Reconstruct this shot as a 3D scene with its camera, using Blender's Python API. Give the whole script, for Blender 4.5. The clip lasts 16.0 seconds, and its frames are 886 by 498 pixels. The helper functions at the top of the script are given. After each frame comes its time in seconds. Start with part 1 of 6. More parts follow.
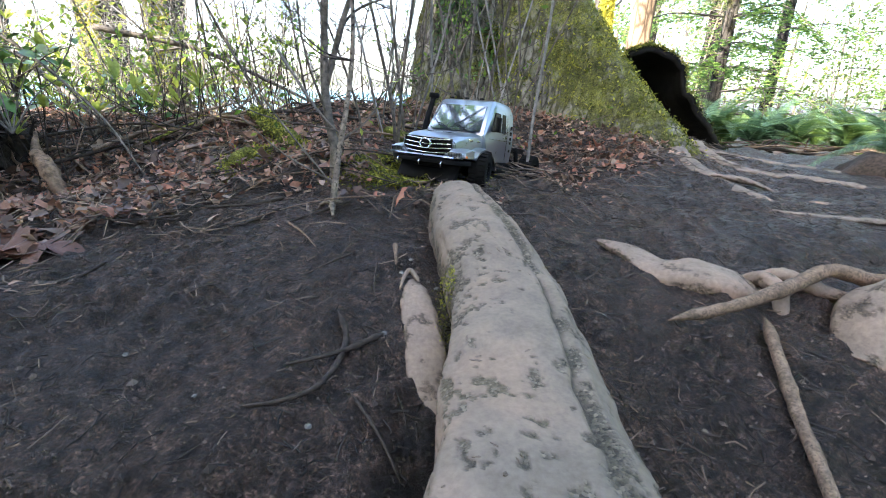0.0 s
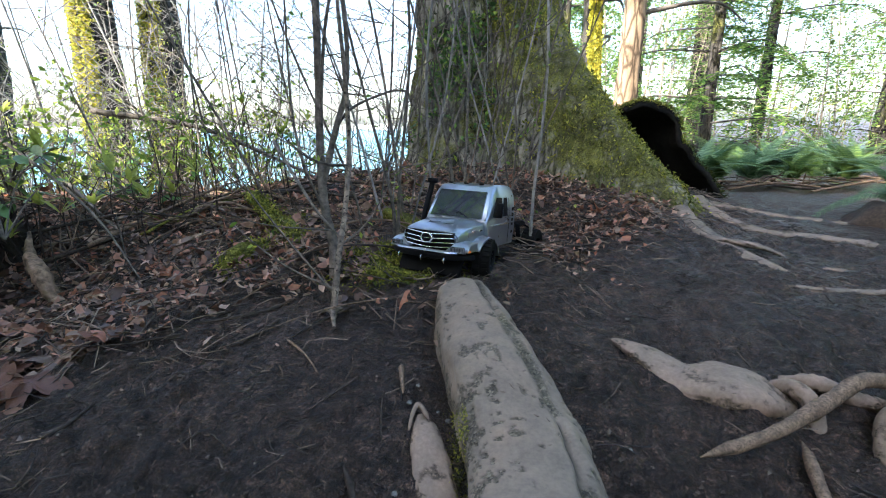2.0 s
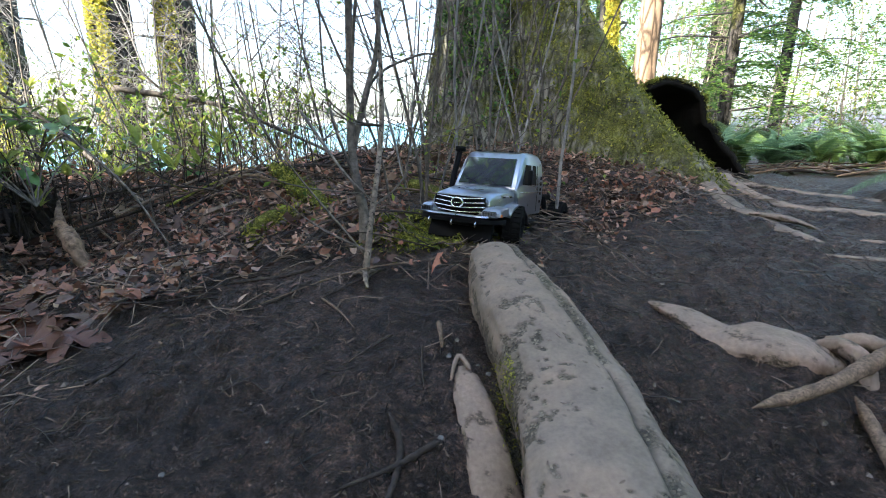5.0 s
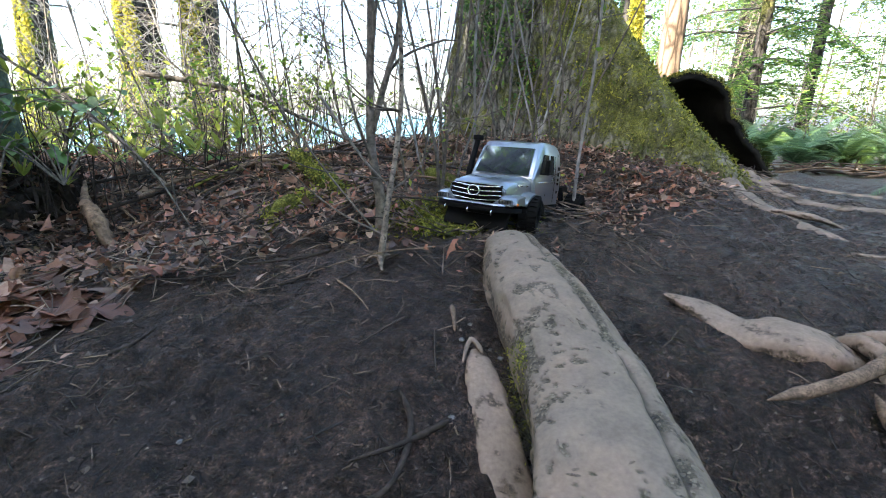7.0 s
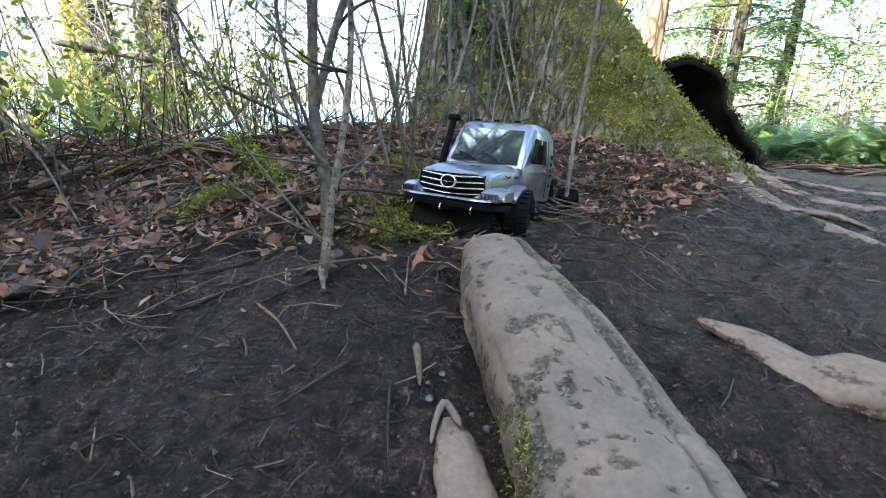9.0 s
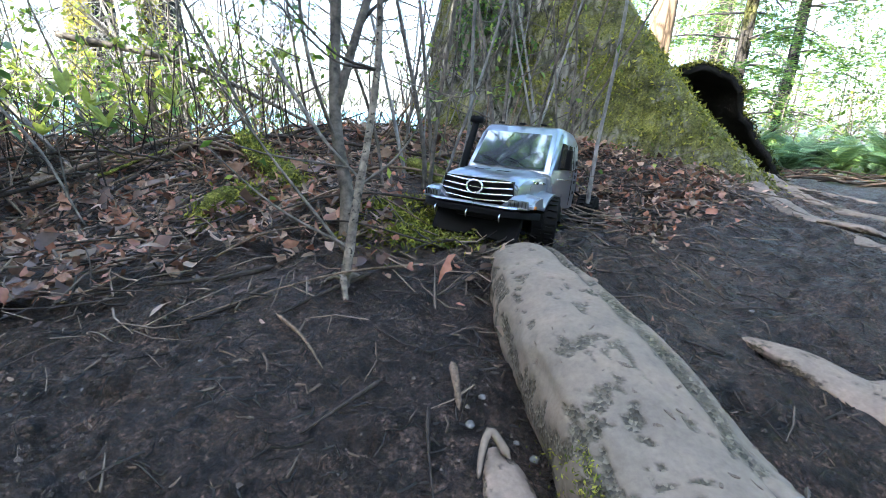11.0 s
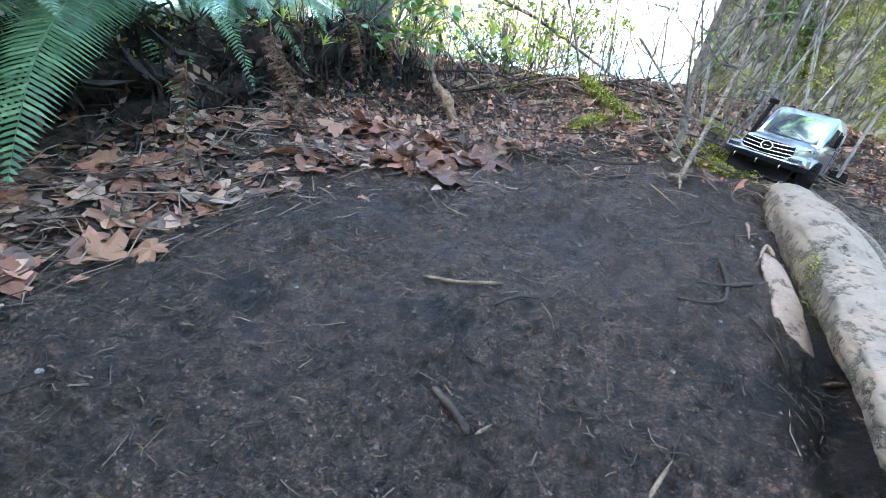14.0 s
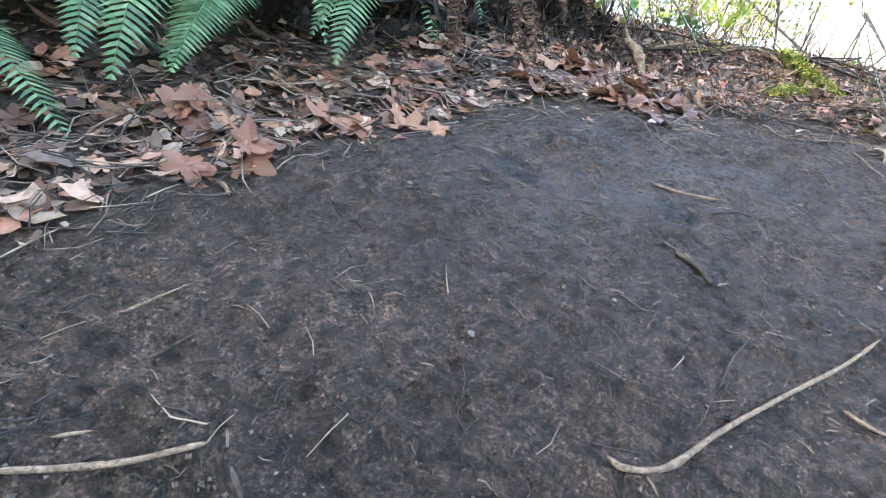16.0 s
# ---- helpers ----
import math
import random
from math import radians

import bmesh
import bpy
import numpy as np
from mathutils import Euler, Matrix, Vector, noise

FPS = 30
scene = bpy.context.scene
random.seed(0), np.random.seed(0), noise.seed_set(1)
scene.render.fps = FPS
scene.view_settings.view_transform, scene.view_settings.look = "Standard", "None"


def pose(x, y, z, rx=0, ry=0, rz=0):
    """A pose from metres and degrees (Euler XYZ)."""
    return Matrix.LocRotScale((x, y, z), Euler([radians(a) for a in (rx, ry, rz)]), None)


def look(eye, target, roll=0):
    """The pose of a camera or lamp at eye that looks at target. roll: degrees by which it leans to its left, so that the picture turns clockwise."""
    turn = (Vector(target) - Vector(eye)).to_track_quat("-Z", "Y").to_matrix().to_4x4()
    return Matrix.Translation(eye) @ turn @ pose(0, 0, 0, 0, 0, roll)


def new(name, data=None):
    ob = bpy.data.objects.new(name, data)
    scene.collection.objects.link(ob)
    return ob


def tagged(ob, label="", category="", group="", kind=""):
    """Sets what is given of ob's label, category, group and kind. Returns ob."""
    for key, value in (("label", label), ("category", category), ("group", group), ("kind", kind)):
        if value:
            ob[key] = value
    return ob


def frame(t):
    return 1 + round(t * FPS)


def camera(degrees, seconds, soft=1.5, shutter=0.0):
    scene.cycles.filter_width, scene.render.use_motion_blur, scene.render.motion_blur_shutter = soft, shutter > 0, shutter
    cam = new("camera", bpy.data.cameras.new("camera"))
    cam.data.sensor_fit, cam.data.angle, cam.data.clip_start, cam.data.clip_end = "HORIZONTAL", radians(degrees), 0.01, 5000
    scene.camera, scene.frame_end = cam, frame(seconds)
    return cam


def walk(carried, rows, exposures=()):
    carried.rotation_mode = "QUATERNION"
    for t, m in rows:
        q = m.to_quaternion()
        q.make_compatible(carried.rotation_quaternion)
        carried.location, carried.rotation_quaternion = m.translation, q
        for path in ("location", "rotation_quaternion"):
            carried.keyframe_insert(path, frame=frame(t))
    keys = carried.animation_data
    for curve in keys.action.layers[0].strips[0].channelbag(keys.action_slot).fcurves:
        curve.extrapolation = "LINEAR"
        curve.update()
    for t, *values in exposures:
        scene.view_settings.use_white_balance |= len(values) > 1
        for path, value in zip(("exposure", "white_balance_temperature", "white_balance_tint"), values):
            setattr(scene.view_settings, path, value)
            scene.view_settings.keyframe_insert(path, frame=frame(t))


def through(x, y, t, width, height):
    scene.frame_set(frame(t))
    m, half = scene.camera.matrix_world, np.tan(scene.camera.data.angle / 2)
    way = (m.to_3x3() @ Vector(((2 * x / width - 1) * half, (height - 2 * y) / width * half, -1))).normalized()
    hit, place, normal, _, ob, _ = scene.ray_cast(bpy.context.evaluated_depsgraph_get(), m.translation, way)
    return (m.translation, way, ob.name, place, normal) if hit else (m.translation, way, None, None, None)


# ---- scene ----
cam = camera(88.0, 16.0, soft=1.0)
PATH = [
    (0, (0.059, -0.132, 0.404), (0.163, 1.758, -0.243), 2.0),
    (0.5, (0.081, -0.114, 0.439), (0.188, 1.777, -0.203), 1.4),
    (1, (0.051, -0.09, 0.477), (0.177, 1.81, -0.134), 0.8),
    (1.5, (0.028, -0.066, 0.533), (0.143, 1.849, -0.03), 0.3),
    (2, (0.053, -0.051, 0.538), (0.154, 1.879, 0.02), -0.7),
    (2.5, (0.059, -0.056, 0.493), (0.173, 1.875, -0.014), -1.6),
    (3, (0.033, -0.052, 0.506), (0.144, 1.88, 0.0), -2.0),
    (3.5, (0.015, -0.052, 0.516), (0.093, 1.886, 0.03), -1.8),
    (4, (0.018, -0.055, 0.479), (0.078, 1.879, -0.024), -1.2),
    (4.2, (0.013, -0.054, 0.479), (0.091, 1.877, -0.036), -0.9),
    (6.5, (-0.002, -0.063, 0.454), (0.003, 1.856, -0.107), 0.1),
    (7, (0.0, -0.064, 0.457), (-0.001, 1.854, -0.111), 0.4),
    (7.5, (0.005, -0.056, 0.461), (0.004, 1.863, -0.104), 0.7),
    (8, (0.016, -0.001, 0.437), (0.031, 1.915, -0.136), 1.0),
    (8.2, (0.027, 0.05, 0.424), (0.065, 1.965, -0.151), 1.0),
    (10.3, (-0.013, 0.21, 0.405), (0.134, 2.116, -0.183), 2.1),
    (10.5, (-0.016, 0.212, 0.413), (0.118, 2.119, -0.176), 2.3),
    (11, (-0.028, 0.214, 0.406), (0.09, 2.127, -0.164), 2.5),
    (11.5, (-0.042, 0.211, 0.407), (0.027, 2.131, -0.148), 2.7),
    (12, (-0.115, 0.122, 0.43), (-0.165, 2.032, -0.166), 3.8),
    (12.5, (-0.207, -0.1, 0.414), (-0.363, 1.786, -0.226), 5.6),
    (13, (-0.239, -0.258, 0.423), (-0.516, 1.589, -0.293), 7.1),
    (13.5, (-0.279, -0.402, 0.404), (-0.688, 1.396, -0.369), 9.7),
    (14, (-0.348, -0.552, 0.443), (-0.856, 1.168, -0.441), 11.1),
    (14.5, (-0.407, -0.701, 0.414), (-1.011, 0.945, -0.55), 14.0),
    (15, (-0.482, -0.824, 0.315), (-1.131, 0.787, -0.678), 16.6),
    (15.5, (-0.502, -0.865, 0.351), (-1.195, 0.701, -0.683), 16.0),
    (16, (-0.475, -0.928, 0.338), (-1.245, 0.575, -0.734), 16.7),
]
walk(cam, [(t, look(eye, target, roll)) for t, eye, target, roll in PATH],
     exposures=[(0, 3.55, 6200, 11), (1, 3.35, 6150, 11), (2, 2.88, 6000, 9), (3, 2.72, 6000, 9), (4, 2.78, 6000, 9), (7, 3.2, 6150, 10), (8, 3.2, 6150, 10), (10.5, 3.6, 5900, 8), (12, 3.5, 5600, 7),
                (13, 3.65, 5600, 7), (14, 4.45, 5800, 8), (15, 4.85, 6300, 11), (16, 4.95, 6300, 11)])

# ---- light ----
SUN_DIR = Vector((-0.62, -0.51, 0.60)).normalized()
world = bpy.data.worlds.new("sky")
scene.world = world
world.use_nodes = True
wn = world.node_tree.nodes
sky = wn.new("ShaderNodeTexSky")
sky.sky_type, sky.sun_disc = "NISHITA", False
sky.sun_elevation = math.asin(SUN_DIR.z)
sky.sun_rotation = math.atan2(SUN_DIR.x, SUN_DIR.y)
sky.air_density, sky.dust_density = 1.0, 3.0
world.node_tree.links.new(sky.outputs[0], wn["Background"].inputs[0])
wn["Background"].inputs[1].default_value = 0.15
lamp = bpy.data.lights.new("sun", "SUN")
lamp.energy, lamp.angle, lamp.color = 4.5, radians(0.53), (1.0, 0.93, 0.80)
sun = new("sun", lamp)
sun.matrix_world = look(tuple(SUN_DIR * 30), (0, 0, 0))


# ---- shape of the land ----
def smooth(a, b, v):
    t = np.clip((np.asarray(v, float) - a) / (b - a), 0, 1)
    return t * t * (3 - 2 * t)


def lump(x, y, cx, cy, sx, sy):
    return np.exp(-0.5 * (((x - cx) / sx) ** 2 + ((y - cy) / sy) ** 2))


def wave_noise(x, y, size, seed):
    """Smooth lattice noise of about -1 to 1, with features of that size."""
    u, v = np.asarray(x, float) / size + seed * 17.3, np.asarray(y, float) / size + seed * 9.1
    i, j = np.floor(u), np.floor(v)
    fu, fv = u - i, v - j
    fu, fv = fu * fu * (3 - 2 * fu), fv * fv * (3 - 2 * fv)

    def cell(a, b):
        s = np.sin(a * 127.1 + b * 311.7 + seed * 74.7) * 43758.5453
        return (s - np.floor(s)) * 2 - 1

    return (cell(i, j) * (1 - fu) + cell(i + 1, j) * fu) * (1 - fv) + (cell(i, j + 1) * (1 - fu) + cell(i + 1, j + 1) * fu) * fv


def land(x, y):
    """Height of the ground: a trail that rises to the big tree, a leafy bank, and a slope down to the lake."""
    x, y = np.asarray(x, float), np.asarray(y, float)
    z = 0
    for o in (-0.24, -0.12, 0, 0.12, 0.24):
        z = z + np.interp(y + o, [-400, -6, -1, 0, 0.8, 1.6, 2.2, 3, 5, 8, 400], [-1.2, -0.5, -0.13, 0, 0.115, 0.165, 0.15, 0.06, -0.15, -0.25, -0.4]) / 5
    z = z + 0.24 * lump(x, y, 0.42, 2.75, 0.55, 0.75)
    z = z + 0.09 * smooth(0.3, -0.3, x) * np.exp(-0.5 * ((y - 1.75) / 0.42) ** 2) * (0.35 + 0.65 * smooth(-1.3, -0.5, x))
    z = z + 0.04 * lump(x, y, 0.0, 1.05, 0.3, 0.25) - 0.075 * lump(x, y, -0.9, 1.12, 0.25, 0.25) - 0.062 * lump(x, y, 0.42, 1.42, 0.2, 0.22)
    z = z + 0.22 * smooth(-1.5, -2.4, x) * smooth(1.5, 0.7, y) * smooth(-3.5, -1.2, y) - 0.03 * smooth(-0.9, -1.3, x) * smooth(0.6, 0.0, y)
    z = z + 0.05 * lump(x, y, -1.55, 1.6, 0.24, 0.3)
    lake = 1 - smooth(0.22, 0.5, x / np.maximum(y, 1))
    z = z - 2.6 * lake * smooth(2.3, 11, y) - 8 * lake * smooth(10, 40, y)
    return z


def litter_share(x, y):
    """How much of the soil is under dead leaves: the bank, not the trail."""
    w = 0.09 * wave_noise(x, y, 0.22, 7) + 0.06 * wave_noise(x, y, 0.06, 8)
    edge = np.interp(x, [-1.3, -1.2, -1.13, -1.05, -0.85, -0.72, -0.57, -0.43, 0.2, 0.45, 1.0, 1.5, 3.0], [-3, -0.8, -0.26, 0.19, 0.5, 0.6, 0.72, 0.95, 0.97, 1.14, 1.54, 1.98, 3.2])
    return np.clip(np.maximum(smooth(-0.1, 0.12, y - edge + w), smooth(-1.12, -1.38, x + 1.2 * w)) + smooth(3.2, 4.2, np.hypot(x, y)), 0, 1)


def ground_z(x, y):
    """The land with the small unevenness of trodden soil."""
    near = smooth(9, 4, np.hypot(np.asarray(x, float), np.asarray(y, float)))
    z = land(x, y) + near * (0.012 * wave_noise(x, y, 0.31, 1) + 0.007 * wave_noise(x, y, 0.085, 2) + 0.008 * wave_noise(x, y, 0.036, 3) + 0.008 * np.abs(wave_noise(x, y, 0.021, 5)) * (1 + wave_noise(x, y, 0.12, 6)))
    z = z + near * litter_share(x, y) * (0.022 * wave_noise(x, y, 0.16, 14) + 0.012 * wave_noise(x, y, 0.07, 15))
    z = z + near * 0.03 * smooth(0.95, 1.3, y) * smooth(1.0, 0.5, x) * wave_noise(x, y, 0.34, 16)
    z = z - 0.03 * lump(x, y, 0.075, 0.05, 0.03, 0.2) - 0.012 * lump(x, y, 0.1, 0.42, 0.018, 0.14)
    return z + (1 - near) * 0.12 * wave_noise(x, y, 3.1, 4)


# ---- building helpers ----
class Mesh:
    """Gathers vertices and faces, to be linked as one object."""

    def __init__(self):
        self.v, self.f, self.n = [], [], 0

    def add(self, verts, faces):
        verts = np.asarray(verts, float).reshape(-1, 3)
        self.v.append(verts)
        self.f.extend([tuple(int(i) + self.n for i in f) for f in faces])
        self.n += len(verts)
        return self

    def data(self, name, smooth_shade=True):
        me = bpy.data.meshes.new(name)
        me.from_pydata(np.concatenate(self.v).tolist() if self.v else [], [], self.f)
        me.polygons.foreach_set("use_smooth", [smooth_shade] * len(me.polygons))
        me.update()
        return me


def link(name, mesh, material, parent=None, label="", smooth_shade=True):
    """One mesh object, at top level or as a part of a thing."""
    me = mesh if isinstance(mesh, bpy.types.Mesh) else mesh.data(name, smooth_shade)
    if material and not me.materials:
        me.materials.append(material)
    ob = new(name, me)
    if parent:
        ob.parent = parent
    return tagged(ob, label)


def bm_mesh(bm, name="part", smooth_shade=False, angle=40):
    me = bpy.data.meshes.new(name)
    bmesh.ops.recalc_face_normals(bm, faces=bm.faces)
    bm.to_mesh(me)
    bm.free()
    if smooth_shade:
        me.polygons.foreach_set("use_smooth", [True] * len(me.polygons))
        me.set_sharp_from_angle(angle=radians(angle))
    return me


def box(sx, sy, sz, at=(0, 0, 0), bevel=0.0, turn=None):
    bm = bmesh.new()
    bmesh.ops.create_cube(bm, size=1)
    bmesh.ops.scale(bm, vec=(sx, sy, sz), verts=bm.verts)
    if bevel:
        bmesh.ops.bevel(bm, geom=bm.edges[:], offset=bevel, segments=2, affect="EDGES", profile=0.6)
    if turn:
        bmesh.ops.transform(bm, matrix=pose(0, 0, 0, *turn), verts=bm.verts)
    bmesh.ops.translate(bm, vec=at, verts=bm.verts)
    return bm


def spline(points, n):
    """n points along a Catmull-Rom curve through the points (any number of columns)."""
    p = np.asarray(points, float)
    if len(p) == 2:
        return p[0] + (p[1] - p[0]) * np.linspace(0, 1, n)[:, None]
    q = np.vstack([2 * p[0] - p[1], p, 2 * p[-1] - p[-2]])
    u = np.linspace(0, len(p) - 1 - 1e-9, n)
    i = u.astype(int)
    t = (u - i)[:, None]
    a, b, c, d = q[i], q[i + 1], q[i + 2], q[i + 3]
    return 0.5 * (2 * b + (c - a) * t + (2 * a - 5 * b + 4 * c - d) * t**2 + (3 * b - a - 3 * c + d) * t**3)


def tube(mesh, path, radii, sides=8, rough=0.0, seed=0, flat=1.0, caps=True, up=(0, 0, 1)):
    """A tapered, uneven tube along the path. flat: its height as a share of its width."""
    path = np.asarray(path, float)
    n = len(path)
    radii = np.broadcast_to(np.asarray(radii, float), (n,))
    tangent = np.gradient(path, axis=0)
    tangent /= np.linalg.norm(tangent, axis=1)[:, None] + 1e-12
    ref = np.array(up, float)
    if abs(tangent[n // 2] @ ref) > 0.9:
        ref = np.array([1.0, 0.1, 0])
    side = np.cross(tangent, ref)
    side /= np.linalg.norm(side, axis=1)[:, None] + 1e-12
    over = np.cross(side, tangent)
    a = np.linspace(0, 2 * np.pi, sides, endpoint=False)
    length = np.r_[0, np.cumsum(np.linalg.norm(np.diff(path, axis=0), axis=1))]
    r = radii[:, None] * np.ones(sides)
    if rough:
        s = radii.max() * 1.1 + 1e-6
        r = r * (1 + rough * wave_noise(length[:, None] / s + 0 * a, np.cos(a) * 1.3 + np.sin(a) * 2.1 + 0 * length[:, None], 0.8, seed + 1)
                 + 0.5 * rough * wave_noise(length[:, None] / s + 0 * a, np.sin(a) * 1.7 - np.cos(a) + 0 * length[:, None], 0.33, seed + 2))
    v = path[:, None] + r[..., None] * (np.cos(a)[None, :, None] * side[:, None] + flat * np.sin(a)[None, :, None] * over[:, None])
    faces = [(i * sides + k, i * sides + (k + 1) % sides, (i + 1) * sides + (k + 1) % sides, (i + 1) * sides + k) for i in range(n - 1) for k in range(sides)]
    if caps:
        faces += [tuple(range(sides))[::-1], tuple((n - 1) * sides + k for k in range(sides))]
    return mesh.add(v.reshape(-1, 3), faces)


def on_ground(x, y, h=0.0):
    return (x, y, float(ground_z(x, y)) + h)


def laid(points, lift=0.0):
    """Plan points (x, y or x, y, lift) set on the ground."""
    return [on_ground(p[0], p[1], (p[2] if len(p) > 2 else 0) + lift) for p in points]


def leaf_quads(mesh, centres, size, rnd, aspect=0.55, spread=1.0):
    """Small bent leaves, each two triangles folded along the middle, turned at random."""
    c = np.asarray(centres, float).reshape(-1, 3)
    n = len(c)
    g = np.random.RandomState(rnd.randint(0, 10**6))
    d = g.normal(size=(n, 3))
    d[:, 2] *= spread
    d /= np.linalg.norm(d, axis=1)[:, None]
    e = np.cross(d, g.normal(size=(n, 3)))
    e /= np.linalg.norm(e, axis=1)[:, None]
    up = np.cross(d, e)
    s = (size * g.uniform(0.6, 1.35, n))[:, None]
    v = np.stack([c - d * s * 0.5, c + e * s * aspect * 0.5 + up * s * 0.1, c + d * s * 0.5, c - e * s * aspect * 0.5 + up * s * 0.1], 1).reshape(-1, 3)
    b = np.arange(n)[:, None] * 4
    mesh.add(v, np.concatenate([b + (0, 1, 2), b + (0, 2, 3)]).tolist())


# ---- materials ----
def material(name, build):
    m = bpy.data.materials.new(name)
    m.use_nodes = True
    t = m.node_tree
    build(t, t.nodes, t.links, t.nodes["Principled BSDF"])
    return m


def noise_node(t, scale, detail=4.0, rough=0.55, vector=None, kind="ShaderNodeTexNoise"):
    n = t.nodes.new(kind)
    n.inputs["Scale"].default_value = scale
    if kind == "ShaderNodeTexNoise":
        n.inputs["Detail"].default_value, n.inputs["Roughness"].default_value = detail, rough
    if vector is not None:
        t.links.new(vector, n.inputs["Vector"])
    return n


def ramp(t, source, stops):
    r = t.nodes.new("ShaderNodeValToRGB")
    while len(r.color_ramp.elements) < len(stops):
        r.color_ramp.elements.new(0.5)
    for e, (p, c) in zip(r.color_ramp.elements, stops):
        e.position, e.color = p, (*c, 1) if len(c) == 3 else c
    t.links.new(source, r.inputs[0])
    return r


def mixed(t, fac, a, b, mode="MIX"):
    m = t.nodes.new("ShaderNodeMix")
    m.data_type, m.blend_type = "RGBA", mode
    for socket, v in ((m.inputs[0], fac), (m.inputs[6], a), (m.inputs[7], b)):
        if isinstance(v, bpy.types.NodeSocket):
            t.links.new(v, socket)
        else:
            socket.default_value = v if isinstance(v, (int, float)) else (*v, 1)
    return m.outputs[2]


def bump(t, height, strength, distance, into, chain=None):
    b = t.nodes.new("ShaderNodeBump")
    b.inputs["Strength"].default_value, b.inputs["Distance"].default_value = strength, distance
    t.links.new(height, b.inputs["Height"])
    if chain:
        t.links.new(chain, b.inputs["Normal"])
    if into:
        t.links.new(b.outputs[0], into.inputs["Normal"])
    return b.outputs[0]


def coords(t, stretch=None):
    c = t.nodes.new("ShaderNodeTexCoord").outputs["Object"]
    if stretch:
        m = t.nodes.new("ShaderNodeMapping")
        m.inputs["Scale"].default_value = stretch
        t.links.new(c, m.inputs["Vector"])
        c = m.outputs[0]
    return c


def attribute(t, name):
    a = t.nodes.new("ShaderNodeAttribute")
    a.attribute_name = name
    return a


def grained(name, dark, light, scale=30.0, rough=0.85, relief=0.004, speck=None, coarse=None):
    """An earthy or woody surface: two scales of mottling, and fine relief."""

    def build(t, n, l, p):
        c = coords(t)
        a, b = noise_node(t, scale, 6, 0.65, c), noise_node(t, coarse or scale / 7, 3, 0.5, c)
        col = ramp(t, a.outputs[0], [(0.3, dark), (0.7, light)]).outputs[0]
        tint = ramp(t, b.outputs[0], [(0.3, (0.62, 0.62, 0.62)), (0.7, (1.25, 1.22, 1.18))]).outputs[0]
        col = mixed(t, 1.0, col, tint, "MULTIPLY")
        if speck:
            s = noise_node(t, scale * 2.3, 2, 0.5, c)
            col = mixed(t, ramp(t, s.outputs[0], [(0.6, (0, 0, 0)), (0.68, (1, 1, 1))]).outputs[0], col, speck)
        l.new(col, p.inputs["Base Color"])
        p.inputs["Roughness"].default_value = rough
        p.inputs["Specular IOR Level"].default_value = 0.25
        bump(t, a.outputs[0], 0.9, relief, p)

    return material(name, build)


